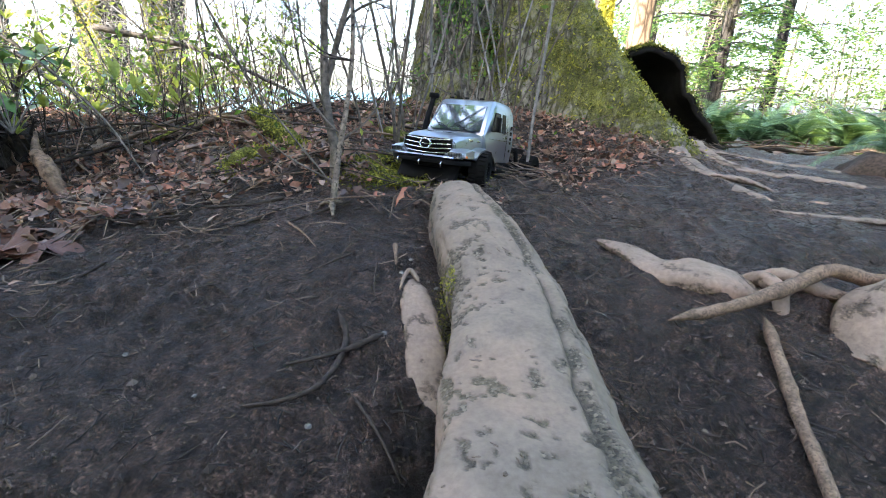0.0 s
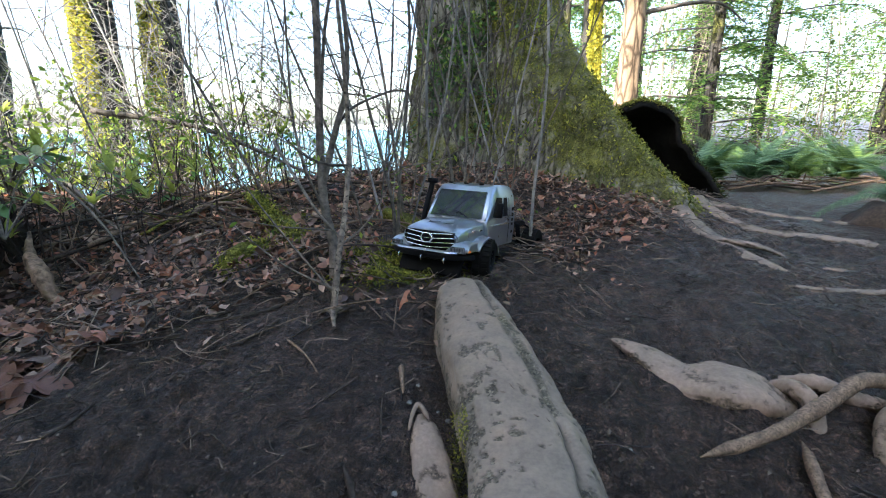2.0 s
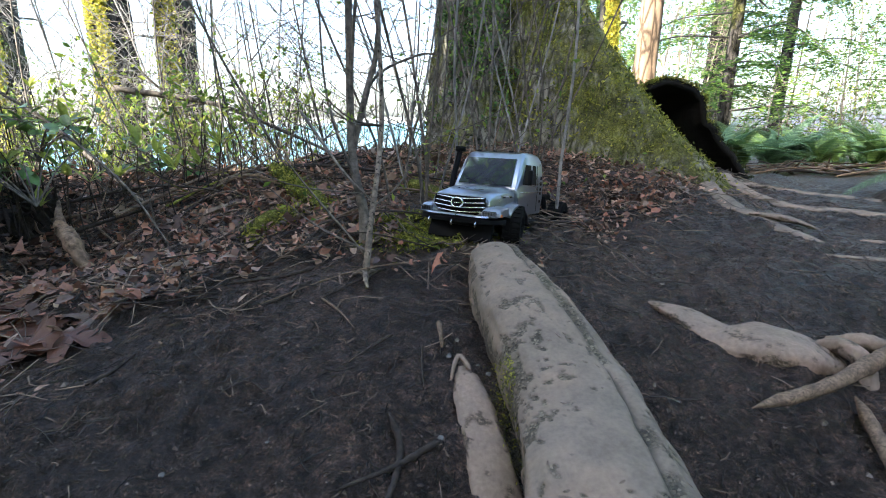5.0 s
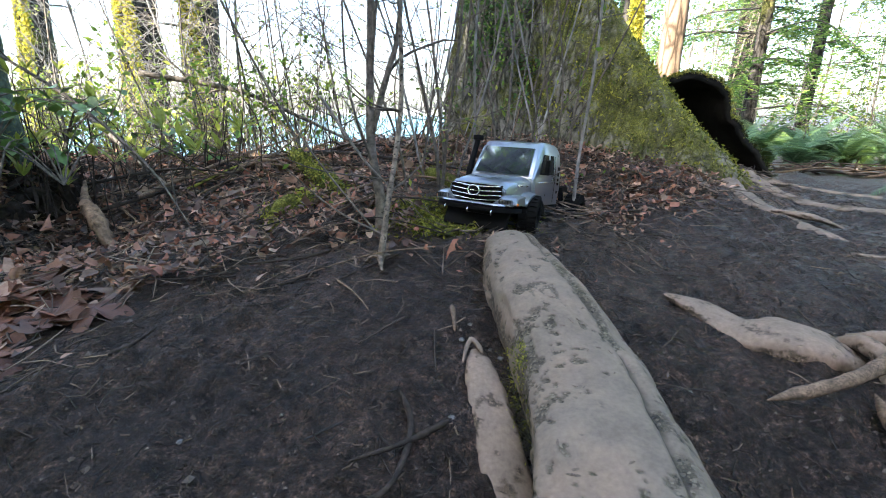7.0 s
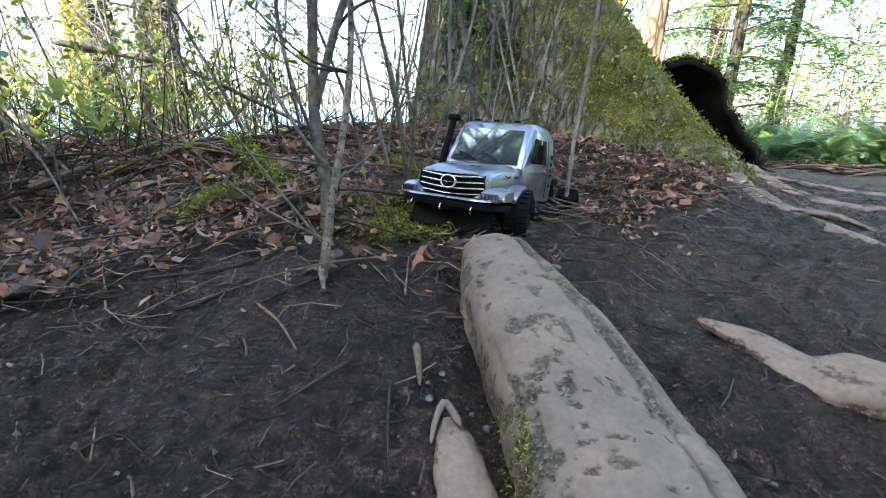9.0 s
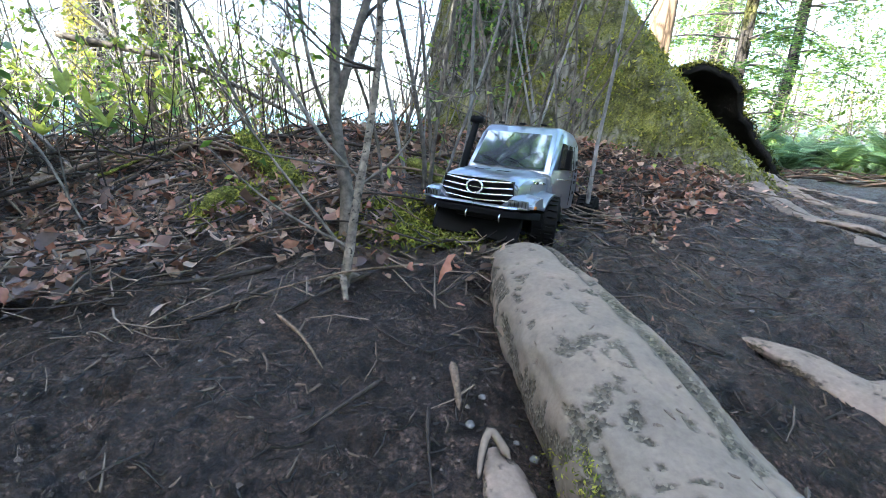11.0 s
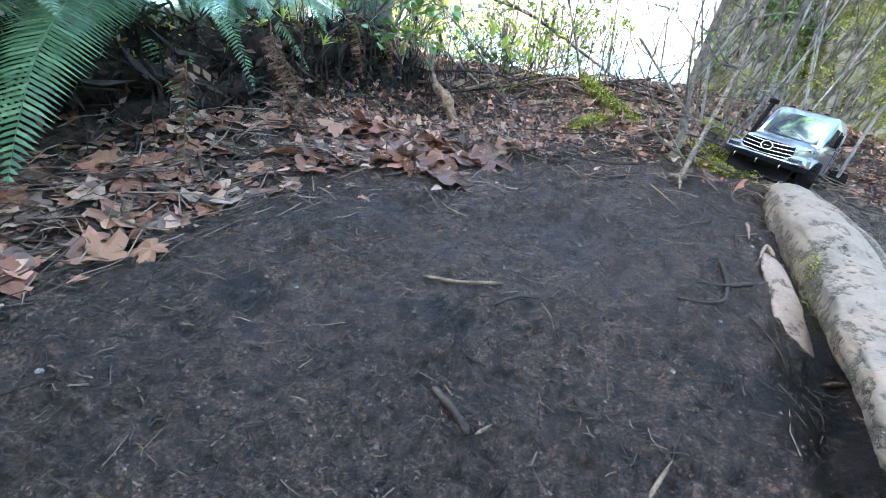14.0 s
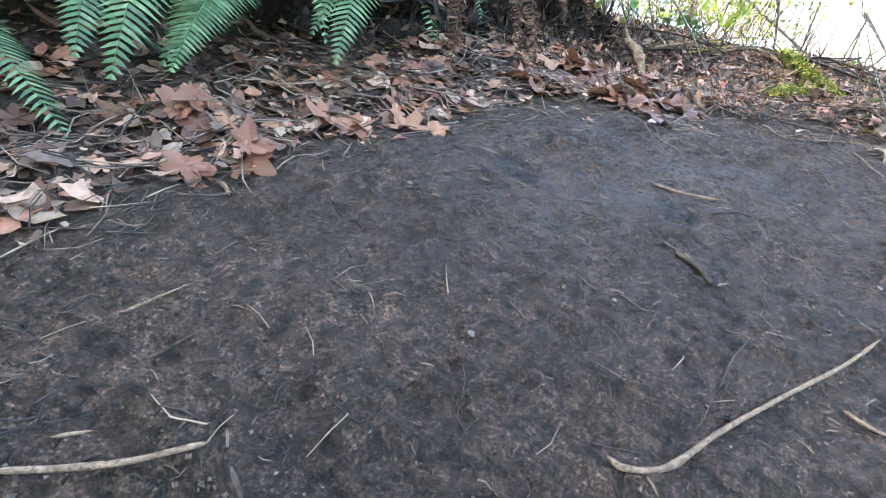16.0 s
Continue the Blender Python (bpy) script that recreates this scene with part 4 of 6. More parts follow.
    tagged(link("needles", green, NEEDLES, tree), kind="stuff")
    return tagged(tree, label, "tree", "conifers beyond the tree")


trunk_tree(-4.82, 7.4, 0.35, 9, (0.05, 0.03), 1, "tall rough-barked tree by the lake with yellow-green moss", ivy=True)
trunk_tree(-4.13, 7.95, 0.36, 9, (0.05, 0.03), 2, "dark tall tree by the lake with a sun-tinted moss strip", ivy=True)
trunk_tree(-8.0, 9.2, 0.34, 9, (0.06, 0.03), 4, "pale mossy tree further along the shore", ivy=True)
mid_tree = trunk_tree(-1.41, 1.43, 0.082, 6.5, (-0.04, 0.04), 5, "dark blue-green trunk with a flared foot on the bank", ALGAE_BARK)
# unseen crown clumps, placed to shade the big trunk and its buttress
crown_of(mid_tree, (-2.9, -0.1, 4.7), (1.6, 1.35, 0.9), 2900, 0.30, NEEDLES, random.Random(3), "unseen high crown, set off the trunk to block the sun")
crown_of(mid_tree, (-3.35, -1.55, 4.45), (1.0, 0.8, 0.6), 1200, 0.28, NEEDLES, random.Random(6))
# added out of view as a sun blocker for the trail
shade_tree = trunk_tree(-4.4, -3.3, 0.2, 6, (0, 0), 8, "unseen evergreen, added to keep the sun off the trail")
crown_of(shade_tree, (-4.25, -4.15, 4.3), (3.1, 2.4, 1.3), 9800, 0.32, NEEDLES, random.Random(5), "dense unseen crown that shades the trail")
# crown out of view, added to dapple the light from above
crown_of(BIG, (0.6, 2.2, 7.0), (3.4, 3.4, 1.8), 1500, 0.34, NEEDLES, random.Random(4), "high unseen leafy crown, added overhead for shade")
trunk_tree(2.35, 5.2, 0.125, 8, (0.0, 0.0), 6, "smooth orange-brown tree, sunlight put into its bark colour", PALE_BARK)
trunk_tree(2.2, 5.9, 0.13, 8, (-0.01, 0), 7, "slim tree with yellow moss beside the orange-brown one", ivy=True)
conifer(4.1, 6.4, 9, 0.085, (0.0, 0.0), 10, "sunlit young conifer with drooping boughs", 0.5, 84, 2.0)
conifer(3.0, 9.5, 11, 0.11, (0, 0), 11, "tall conifer deeper in the wood", 0.6, 84, 2.6)
conifer(6.2, 8.2, 10, 0.1, (0, 0), 12, "tall conifer deeper in the wood", 0.8, 52, 2.4)
conifer(7.5, 12.5, 12, 0.2, (0, 0), 13, "tall conifer deeper in the wood", 0.6, 84, 3.2)
conifer(4.8, 13.5, 12, 0.2, (0, 0), 14, "tall conifer deeper in the wood", 0.6, 84, 3.0)
conifer(9.5, 9.0, 11, 0.14, (0, 0), 15, "tall conifer deeper in the wood", 0.6, 56, 3.0)

# unseen trees added behind the trail to cut sky light; the wood deeper on its far side
def wood_tree(x, y, seed, height, crown, mat, count, leaf, label):
    rnd = random.Random(seed)
    tree = new("evergreen_tree")
    z0 = float(land(x, y)) - 0.2
    m = Mesh()
    tube(m, spline([(x, y, z0), (x + 0.1, y, z0 + height * 0.5), (x, y + 0.1, z0 + height)], 12), np.linspace(0.17, 0.04, 12), 10, 0.1, seed)
    link("trunk", m, FAR_BARK, tree)
    crown_of(tree, (x, y, z0 + height * 0.55), (crown, crown, height * 0.52), count, leaf, mat, rnd)
    return tagged(tree, label, "tree", "trees of the wood")


rw = random.Random(90)
for k in range(17):
    a = radians(28 - k * 13.6 + rw.uniform(-2, 2))
    r = rw.uniform(8.0, 10.5)
    wood_tree(r * math.cos(a), r * math.sin(a), 900 + k, rw.uniform(5.0, 6.0), 1.7, NEEDLES, 1500, 0.5, "unseen dense evergreen, added behind the trail to cut sky light")
for k in range(5):
    x = 3.5 + k * 3.4 + rw.uniform(-0.5, 0.5)
    # every third crown takes the fern copy that has sunlight in its colour
    wood_tree(x, 15.0 + rw.uniform(-1.5, 3.0) - 0.25 * k, 930 + k, rw.uniform(7, 10), 2.0, FERN_SUN if k % 3 == 0 else NEEDLES, 5200, 0.11, "hazy sunlit evergreen deep in the wood")


# ---- bank: log, moss, broken branch ----
def mossy_log(pts, thick, label, mat=MOSS_WOOD, name="fallen_log", seed=3):
    m = Mesh()
    tube(m, spline(pts, 40), spline([[t] for t in thick], 40)[:, 0], 14, 0.32 if mat is BROKEN_WOOD else 0.16, seed)
    return tagged(link(name, m, mat), label, "log")


LOG_BROWN = grained("weathered_log", (0.03, 0.02, 0.014), (0.24, 0.165, 0.11), 26, 0.85, 0.01, (0.14, 0.14, 0.03))
BROKEN_WOOD = grained("splintered_wood", (0.03, 0.019, 0.012), (0.32, 0.21, 0.135), 42, 0.85, 0.01)
mossy_log([(-1.55, 2.2, 0.16), (-1.2, 2.14, 0.2), (-0.8, 2.12, 0.235), (-0.35, 2.15, 0.27), (0.05, 2.3, 0.3)], [0.05, 0.045, 0.04, 0.035, 0.03], "brown fallen log along the top of the bank", LOG_BROWN)
mossy_log([on_ground(-0.52, 1.55, 0.05), on_ground(-0.42, 1.4, 0.035), on_ground(-0.32, 1.26, 0.02), on_ground(-0.27, 1.18, 0.0)], [0.012, 0.022, 0.028, 0.012], "short moss-covered log on the leaves")
mossy_log([on_ground(-0.47, 1.12, -0.01), on_ground(-0.42, 1.17, 0.02), on_ground(-0.36, 1.2, 0.0)], [0.02, 0.035, 0.015], "moss-covered lump of wood on the leaves", name="mossy_lump")
mossy_log([on_ground(-0.05, 1.36, 0.03), on_ground(0.05, 1.28, 0.03), on_ground(0.02, 1.12, 0.0)], [0.02, 0.024, 0.012], "dark mossy root beside the saplings", name="mossy_lump")
mossy_log([(-1.10, 1.34, 0.25), (-1.04, 1.25, 0.20), (-0.965, 1.175, 0.175), (-0.9, 1.125, 0.115), (-0.87, 1.1, 0.10), (-0.84, 1.065, 0.06)], [0.004, 0.014, 0.022, 0.018, 0.024, 0.022], "broken weathered branch propped on the bank", BROKEN_WOOD, "broken_branch", 8)


# earth taken near black: undergrowth shade is put into its colour
BANK_EARTH = grained("shade_dark_bank_earth", (0.005, 0.0037, 0.003), (0.04, 0.028, 0.02), 34, 0.95, 0.03)
LEAF_DARK = leafy("dark_bank_leaf", [(0.02, 0.012, 0.008), (0.05, 0.028, 0.018), (0.10, 0.055, 0.035), (0.03, 0.018, 0.012), (0.18, 0.10, 0.065)], 0.7, 0.15)


def earth_bank():
    m = Mesh()
    # the dark mass runs on to stand for the ferns' shadow too
    tube(m, spline([(-1.40, 1.62, 0.12), (-1.40, 1.36, 0.15), (-1.48, 1.05, 0.14), (-1.56, 0.74, 0.12), (-1.66, 0.4, 0.10), (-1.95, -0.05, 0.07)], 160), spline([[0.08], [0.16], [0.17], [0.16], [0.15], [0.12]], 160)[:, 0], 56, 0.5, 9, 1.0)
    tagged(link("earth_bank", m, BANK_EARTH), "overhanging bank of earth and rotten wood, shade in its dark colour", "earth bank")
    v = np.concatenate(m.v)[:160 * 56].reshape(160, 56, 3)
    g = np.random.RandomState(62)

    def cover(name, count, size, mat, low, high, label, what, aspect=0.45, off=0.02):
        i, a = g.randint(0, 160, count), g.uniform(low, high, count)
        k = ((a / (2 * math.pi)) * 56).astype(int) % 56
        c = v[i, k] + g.normal(0, off, (count, 3))
        w = Mesh()
        leaf_quads(w, c, size, random.Random(count), aspect)
        tagged(link(name, w, mat), label, what, kind="stuff")

    cover("bank_litter", 2400, 0.034, LEAF_DARK, 0.9, 4.4, "dead leaves and rubbish caught on the dark bank", "leaf litter", 0.5)
    cover("bank_moss", 2600, 0.018, MOSS, 0.9, 2.3, "yellow-green moss on top of the dark bank", "moss", 0.4, 0.012)
    cover("bank_twigs", 1500, 0.14, STICK_DARK, 0.9, 4.4, "thin dark twigs sticking out of the bank", "twigs", 0.02, 0.02)
    rnd = random.Random(61)
    for k in range(16):
        u = rnd.random()
        x, y = -1.22 - 0.5 * u, 1.5 - 0.9 * u
        p = np.array([x - 0.05, y, 0.36])
        mossy_log([p, p + (0.09, -0.04, rnd.uniform(-0.08, 0.02)), p + (rnd.uniform(0.08, 0.2), rnd.uniform(-0.16, 0.0), -0.19)], [0.006, 0.005, 0.003], "thin dark root hanging from the bank", STICK_DARK, "hanging_root", k)


earth_bank()


def tuft_patch(name, cx, cy, sx, sy, count, size, mat, label, seed, lift=0.008, dome=0.016):
    g = np.random.RandomState(seed)
    x, y = g.normal(cx, sx, count), g.normal(cy, sy, count)
    d = np.exp(-0.5 * (((x - cx) / sx) ** 2 + ((y - cy) / sy) ** 2))
    m = Mesh()
    leaf_quads(m, np.stack([x, y, ground_z(x, y) + lift * g.uniform(0, 1, count) + dome * d], -1), size, random.Random(seed), 0.35)
    return tagged(link(name, m, mat), label, "moss", kind="stuff")


tuft_patch("moss_cushion", 0.03, 1.075, 0.075, 0.04, 2600, 0.012, MOSS, "bright yellow-green moss cushion at the root's end", 21)
tuft_patch("moss_cushion", -0.015, 1.01, 0.06, 0.03, 1500, 0.011, MOSS, "bright yellow-green moss cushion at the root's end", 28, 0.014, 0.02)
tuft_patch("moss_cushion", -0.07, 1.09, 0.05, 0.04, 1400, 0.012, MOSS, "bright yellow-green moss cushion on the bank", 22)
tuft_patch("moss_cushion", 0.03, 1.55, 0.06, 0.05, 900, 0.016, MOSS, "moss patch among the leaves", 24)
tuft_patch("moss_cushion", -0.33, 1.45, 0.05, 0.05, 800, 0.016, MOSS, "moss patch among the leaves", 25)
tuft_patch("moss_cushion", 0.108, 0.49, 0.012, 0.05, 1100, 0.0042, MOSS, "thin moss on the flank of the thick root", 26, 0.01, 0.075)


def log_tufts(a, b, thick, count, seed):
    g = np.random.RandomState(seed)
    k = g.uniform(0, 1, (count, 1))
    c = np.asarray(a) * (1 - k) + np.asarray(b) * k + g.normal(0, thick, (count, 3)) * (1, 1, 0.5) + (0, 0, thick * 0.8)
    m = Mesh()
    leaf_quads(m, c, 0.013, random.Random(seed), 0.35)
    tagged(link("moss_cushion", m, MOSS), "shaggy green moss growing on a log", "moss", kind="stuff")


log_tufts(on_ground(-0.5, 1.5, 0.05), on_ground(-0.29, 1.2, 0.015), 0.016, 1500, 71)
log_tufts(on_ground(-0.46, 1.13, 0.0), on_ground(-0.37, 1.2, 0.01), 0.022, 1100, 72)
log_tufts(on_ground(-0.9, 2.1, 0.03), on_ground(-0.5, 2.1, 0.04), 0.02, 900, 73)


# ---- leaf litter ----
def leaf_shape(rnd):
    """A five-lobed dead leaf with toothed lobes, curled, about one unit across."""
    pts, k, turn = [], 45, rnd.uniform(0, 6)
    for i in range(k):
        a = 2 * math.pi * i / k
        lobe = abs(math.cos(2.5 * a + 0.25 * math.sin(a + turn))) ** 0.9
        r = 0.5 * (0.58 + 0.42 * lobe) * (1.0 if math.cos(a) > -0.75 else 0.75) * (1 + 0.06 * math.cos(13 * a + turn)) * rnd.uniform(0.86, 1.1)
        pts.append((r * math.cos(a), r * math.sin(a)))
    cx, cy, tw, ph = rnd.uniform(-1.0, 1.2), rnd.uniform(-1.0, 1.2), rnd.uniform(-0.9, 0.9), rnd.uniform(0, 6)
    v = [(0, 0, 0)]
    for f in (0.35, 0.7, 1.0):
        for x, y in pts:
            x, y = x * f, y * f
            v.append((x, y, cx * x * x + cy * y * y + tw * x * y + 0.075 * f * math.sin(5 * math.atan2(y, x) + ph) + rnd.uniform(-0.012, 0.012)))
    f = [(0, 1 + i, 1 + (i + 1) % k) for i in range(k)]
    for b in (1, 1 + k):
        f += [(b + i, b + k + i, b + k + (i + 1) % k, b + (i + 1) % k) for i in range(k)]
    return np.array(v), f


def litter():
    """Torn and curled dead leaves, each folded from eight edge points round its middle."""
    g = np.random.RandomState(5)
    n = 75000
    x, y = g.uniform(-2.6, 1.0, n), g.uniform(-1.1, 2.6, n)
    keep = (g.uniform(size=n) < np.maximum(litter_share(x, y), 0.13 * litter_share(x - 0.07, y + 0.16)) - 0.02) & ~((y > 2.3) & (x > 0.1)) & ~((x > -0.06) & (x < 0.42) & (y > 0.9) & (y < 1.42))
    keep &= (y > 0.75) | (g.uniform(size=n) < 0.5)
    x, y = x[keep][:32000], y[keep][:32000]
    n = len(x)
    flat = smooth(0.9, 0.6, y)
    a = np.linspace(0, 2 * np.pi, 8, endpoint=False)
    r = 0.5 * g.uniform(0.35, 1.15, (n, 8))
    px, py = r * np.cos(a), r * np.sin(a) * g.uniform(0.3, 0.85, (n, 1))
    pz = px**2 * g.uniform(-1.4, 1.8, (n, 1)) + py**2 * g.uniform(-1.5, 2.5, (n, 1)) + px * py * g.uniform(-0.9, 0.9, (n, 1)) + g.uniform(-0.05, 0.05, (n, 8))
    v = np.concatenate([np.stack([px, py, pz], -1), np.zeros((n, 1, 3))], 1)
    s = g.uniform(0.009, 0.037, n) * np.where(g.uniform(size=n) < 0.14, 1.8, 1)
    s = s * np.where(litter_share(x, y) < 0.3, 0.6, 1) * (1 + 0.6 * flat)
    tilt = 0.5 - 0.3 * flat
    p, q, w = g.normal(0, 1, n) * tilt, g.normal(0, 1, n) * tilt, g.uniform(0, 6.28, n)
    v = v * s[:, None, None] * np.stack([1 + 0 * flat, 1 + 0 * flat, 1 - 0.5 * flat], -1)[:, None]
    for i, j, ang in ((1, 2, p), (2, 0, q), (0, 1, w)):
        c, d = np.cos(ang)[:, None], np.sin(ang)[:, None]
        v[..., i], v[..., j] = v[..., i] * c - v[..., j] * d, v[..., i] * d + v[..., j] * c
    v = v + np.stack([x, y, ground_z(x, y) + g.uniform(0.003, 0.04, n) * (1 - 0.5 * flat)], -1)[:, None]
    f = np.array([(k, (k + 1) % 8, 8) for k in range(8)])
    m = Mesh().add(v.reshape(-1, 3), (np.arange(n)[:, None, None] * 9 + f).reshape(-1, 3).tolist())
    return tagged(link("leaf_litter", m, LEAF_BROWN), "brown curled dead leaves covering the bank", "leaf litter", kind="stuff")


litter()


def fallen_leaves():
    rnd = random.Random(8)
    kinds = []
    for _ in range(8):
        v, f = leaf_shape(rnd)
        kinds.append(Mesh().add(v, f).data("fallen_leaf"))
    spots = [(-0.79, 0.568), (-0.88, 0.516), (-0.69, 0.676), (-1.19, 0.63), (-1.08, 0.638), (-1.24, 0.558), (-0.95, 0.62), (-0.86, 0.66), (-1.0, 0.55), (-0.92, 0.72), (-0.8, 0.74),
             (-1.26, -0.75), (-1.15, -0.447), (-1.097, -0.082), (-1.034, -0.035), (-1.2, 0.12), (-1.3, 0.3), (-1.22, -0.2), (-1.3, -0.4), (-1.35, -0.05), (-1.1, 0.4), (-1.0, 0.42)]
    spots += [(rnd.uniform(-1.05, -0.62), rnd.uniform(0.5, 0.8)) for _ in range(26)]
    while len(spots) < 150:
        x, y = rnd.uniform(-1.55, -0.55), rnd.uniform(-0.9, 1.05)
        if float(litter_share(np.array(x), np.array(y))) > 0.55:
            spots.append((x, y))
    for k, (x, y) in enumerate(spots):
        ob = link("fallen_leaf", kinds[k % 8], LEAF_RED)
        s = rnd.uniform(0.09, 0.155) if k < 48 else rnd.uniform(0.05, 0.10)
        h, e = float(ground_z(x, y)), 0.04
        up = Vector((h - float(ground_z(x + e, y)), h - float(ground_z(x, y + e)), e)).normalized()
        lie = up.to_track_quat("Z", "Y").to_matrix().to_4x4() @ pose(0, 0, 0, rnd.gauss(0, 5), rnd.gauss(0, 5), rnd.uniform(0, 360))
        ob.matrix_world = Matrix.Translation((x, y, h + rnd.uniform(0.008, 0.02))) @ lie @ Matrix.Diagonal((s, s, s * 0.6, 1))
        tagged(ob, "large curled reddish-brown maple leaf lying on the bank", "leaf", "large fallen leaves")


fallen_leaves()


def twig_litter():
    g = np.random.RandomState(12)
    m = Mesh()
    made = 0
    while made < 6000:
        x, y = g.uniform(-1.6, 1.5), g.uniform(-1.0, 2.2)
        share = float(max(litter_share(np.array(x), np.array(y)), 0.6 * litter_share(np.array(x - 0.07), np.array(y + 0.16))))
        if g.uniform() > 0.08 + 0.92 * share:
            continue
        ln, a = g.uniform(0.008, 0.035) * (1 + 2.2 * share * g.uniform()), g.uniform(0, 6.28)
        d = np.array([math.cos(a), math.sin(a)]) * ln
        bend = g.normal(0, 0.12, 2) * ln
        p = [(x - d[0], y - d[1]), (x + bend[0], y + bend[1]), (x + d[0], y + d[1])]
        h = g.uniform(0.001, 0.004 + 0.03 * share)
        tube(m, [on_ground(*q, h) for q in p], np.array([1, 0.9, 0.5]) * g.uniform(0.0005, 0.0013) * (1 + 0.7 * share), 4, caps=False)
        made += 1
    return tagged(link("twig_litter", m, NEEDLE_LITTER), "small dark twigs and needles strewn over the soil", "twigs", kind="stuff")


twig_litter()


def flecks():
    """Short dark bits of needle and twig trodden into the trail."""
    g = np.random.RandomState(17)
    n = 30000
    x, y = g.uniform(-1.35, 1.5, n), g.uniform(-1.0, 1.75, n)
    clump = wave_noise(x, y, 0.13, 18) + 0.6 * wave_noise(x, y, 0.05, 19)
    keep = (g.uniform(-1.0, 1.1, n) < clump + 0.25 - 0.35 * smooth(0.2, -0.2, y)) & (litter_share(x, y) < 0.75)
    x, y = x[keep], y[keep]
    n = len(x)
    a, ln = g.uniform(0, 6.28, n), g.uniform(0.003, 0.011, n) * (1 + 1.8 * (g.uniform(size=n) < 0.14))
    wide = g.uniform(0.0005, 0.0014, n)
    d, o = np.stack([np.cos(a), np.sin(a)], -1), np.stack([-np.sin(a), np.cos(a)], -1)
    bend = g.normal(0, 0.35, n) * ln
    rows = []
    for s in (-1, 0, 1):
        c = np.stack([x, y], -1) + d * (s * ln)[:, None] + o * (bend * (1 - s * s))[:, None]
        for side, up in ((-1, 0.0002), (1, 0.0002), (0, 0.0016)):
            q = c + o * (side * wide)[:, None]
            rows.append(np.stack([q[:, 0], q[:, 1], ground_z(q[:, 0], q[:, 1]) + up], -1))
    v = np.stack(rows, 1).reshape(-1, 3)
    f = np.array([(0, 3, 5, 2), (1, 2, 5, 4), (3, 6, 8, 5), (4, 5, 8, 7)])
    m = Mesh().add(v, (np.arange(n)[:, None, None] * 9 + f).reshape(-1, 4).tolist())
    return tagged(link("needle_bits", m, DARK_BITS, smooth_shade=False), "dark bits of needles trodden into the soil", "litter", kind="stuff")


DARK_BITS = leafy("dark_needle_bits", [(0.008, 0.0066, 0.0055), (0.014, 0.0115, 0.0095), (0.022, 0.018, 0.015), (0.011, 0.009, 0.0075), (0.035, 0.026, 0.02), (0.02, 0.015, 0.012), (0.012, 0.009, 0.007), (0.12, 0.085, 0.06)], 0.7, 0)
flecks()


def crumbs():
    g = np.random.RandomState(13)
    n = 64000
    x, y = g.uniform(-1.4, 1.4, n), g.uniform(-1.0, 1.5, n)
    keep = (g.uniform(-1, 0.9, n) < wave_noise(x, y, 0.16, 14) + 0.5 * wave_noise(x, y, 0.05, 15)) & (litter_share(x, y) < 0.8)
    x, y = x[keep], y[keep]
    n = len(x)
    s = g.uniform(0.0009, 0.0034, n) * np.where(g.uniform(size=n) < 0.05, 2.0, 1)
    base = np.array([(1, 0, 0), (-0.2, 1, 0), (-1, 0, 0), (0.1, -1, 0), (0, 0, 0.9)], float)
    a = g.uniform(0, 6.28, n)
    v = base[None] * s[:, None, None] * g.uniform(0.55, 1.25, (n, 5, 1))
    v[..., 0], v[..., 1] = v[..., 0] * np.cos(a)[:, None] - v[..., 1] * np.sin(a)[:, None], v[..., 0] * np.sin(a)[:, None] + v[..., 1] * np.cos(a)[:, None]
    v = v + np.stack([x, y, ground_z(x, y) - 0.0002], -1)[:, None]
    f = np.array([(0, 1, 4), (1, 2, 4), (2, 3, 4), (3, 0, 4)])
    m = Mesh().add(v.reshape(-1, 3), (np.arange(n)[:, None, None] * 5 + f).reshape(-1, 3).tolist())
    return tagged(link("soil_crumbs", m, GRIT, smooth_shade=False), "loose crumbs of dark soil and grit", "soil", kind="stuff")


crumbs()


def pebble(x, y, s, seed):
    rnd = random.Random(seed)
    bm = bmesh.new()
    bmesh.ops.create_icosphere(bm, subdivisions=2, radius=s)
    for v in bm.verts:
        v.co *= 1 + 0.25 * noise.noise(v.co / s * 1.1 + Vector((seed, 0, 0)))
        v.co.z *= 0.6
    ob = link("pebble", bm_mesh(bm, "pebble", True), PEBBLE)
    ob.matrix_world = pose(*on_ground(x, y, s * 0.25), 0, 0, rnd.uniform(0, 360))
    tagged(ob, "small pale grey pebble in the soil", "pebble", "pebbles on the trail")


PEBBLE = grained("pebble_stone", (0.06, 0.057, 0.054), (0.2, 0.187, 0.172), 90, 0.7, 0.001)
for k, (x, y) in enumerate([(-0.274, 0.70), (0.045, 0.625), (0.03, 0.60), (0.075, 0.585), (0.012, 0.44), (-0.21, 0.45), (-0.33, 0.42), (0.09, 0.57), (-0.38, 0.66), (-0.06, 0.29), (-0.2, 0.33),
                            (-0.5, -0.3), (-0.62, -0.5), (-0.3, 0.05), (-0.15, 0.1), (0.0, 0.1), (-0.75, 0.0), (-0.9, -0.3), (0.35, 0.5), (0.5, 0.85)]):
    pebble(x, y, 0.0028 + 0.003 * ((k * 7) % 5) / 5, k)


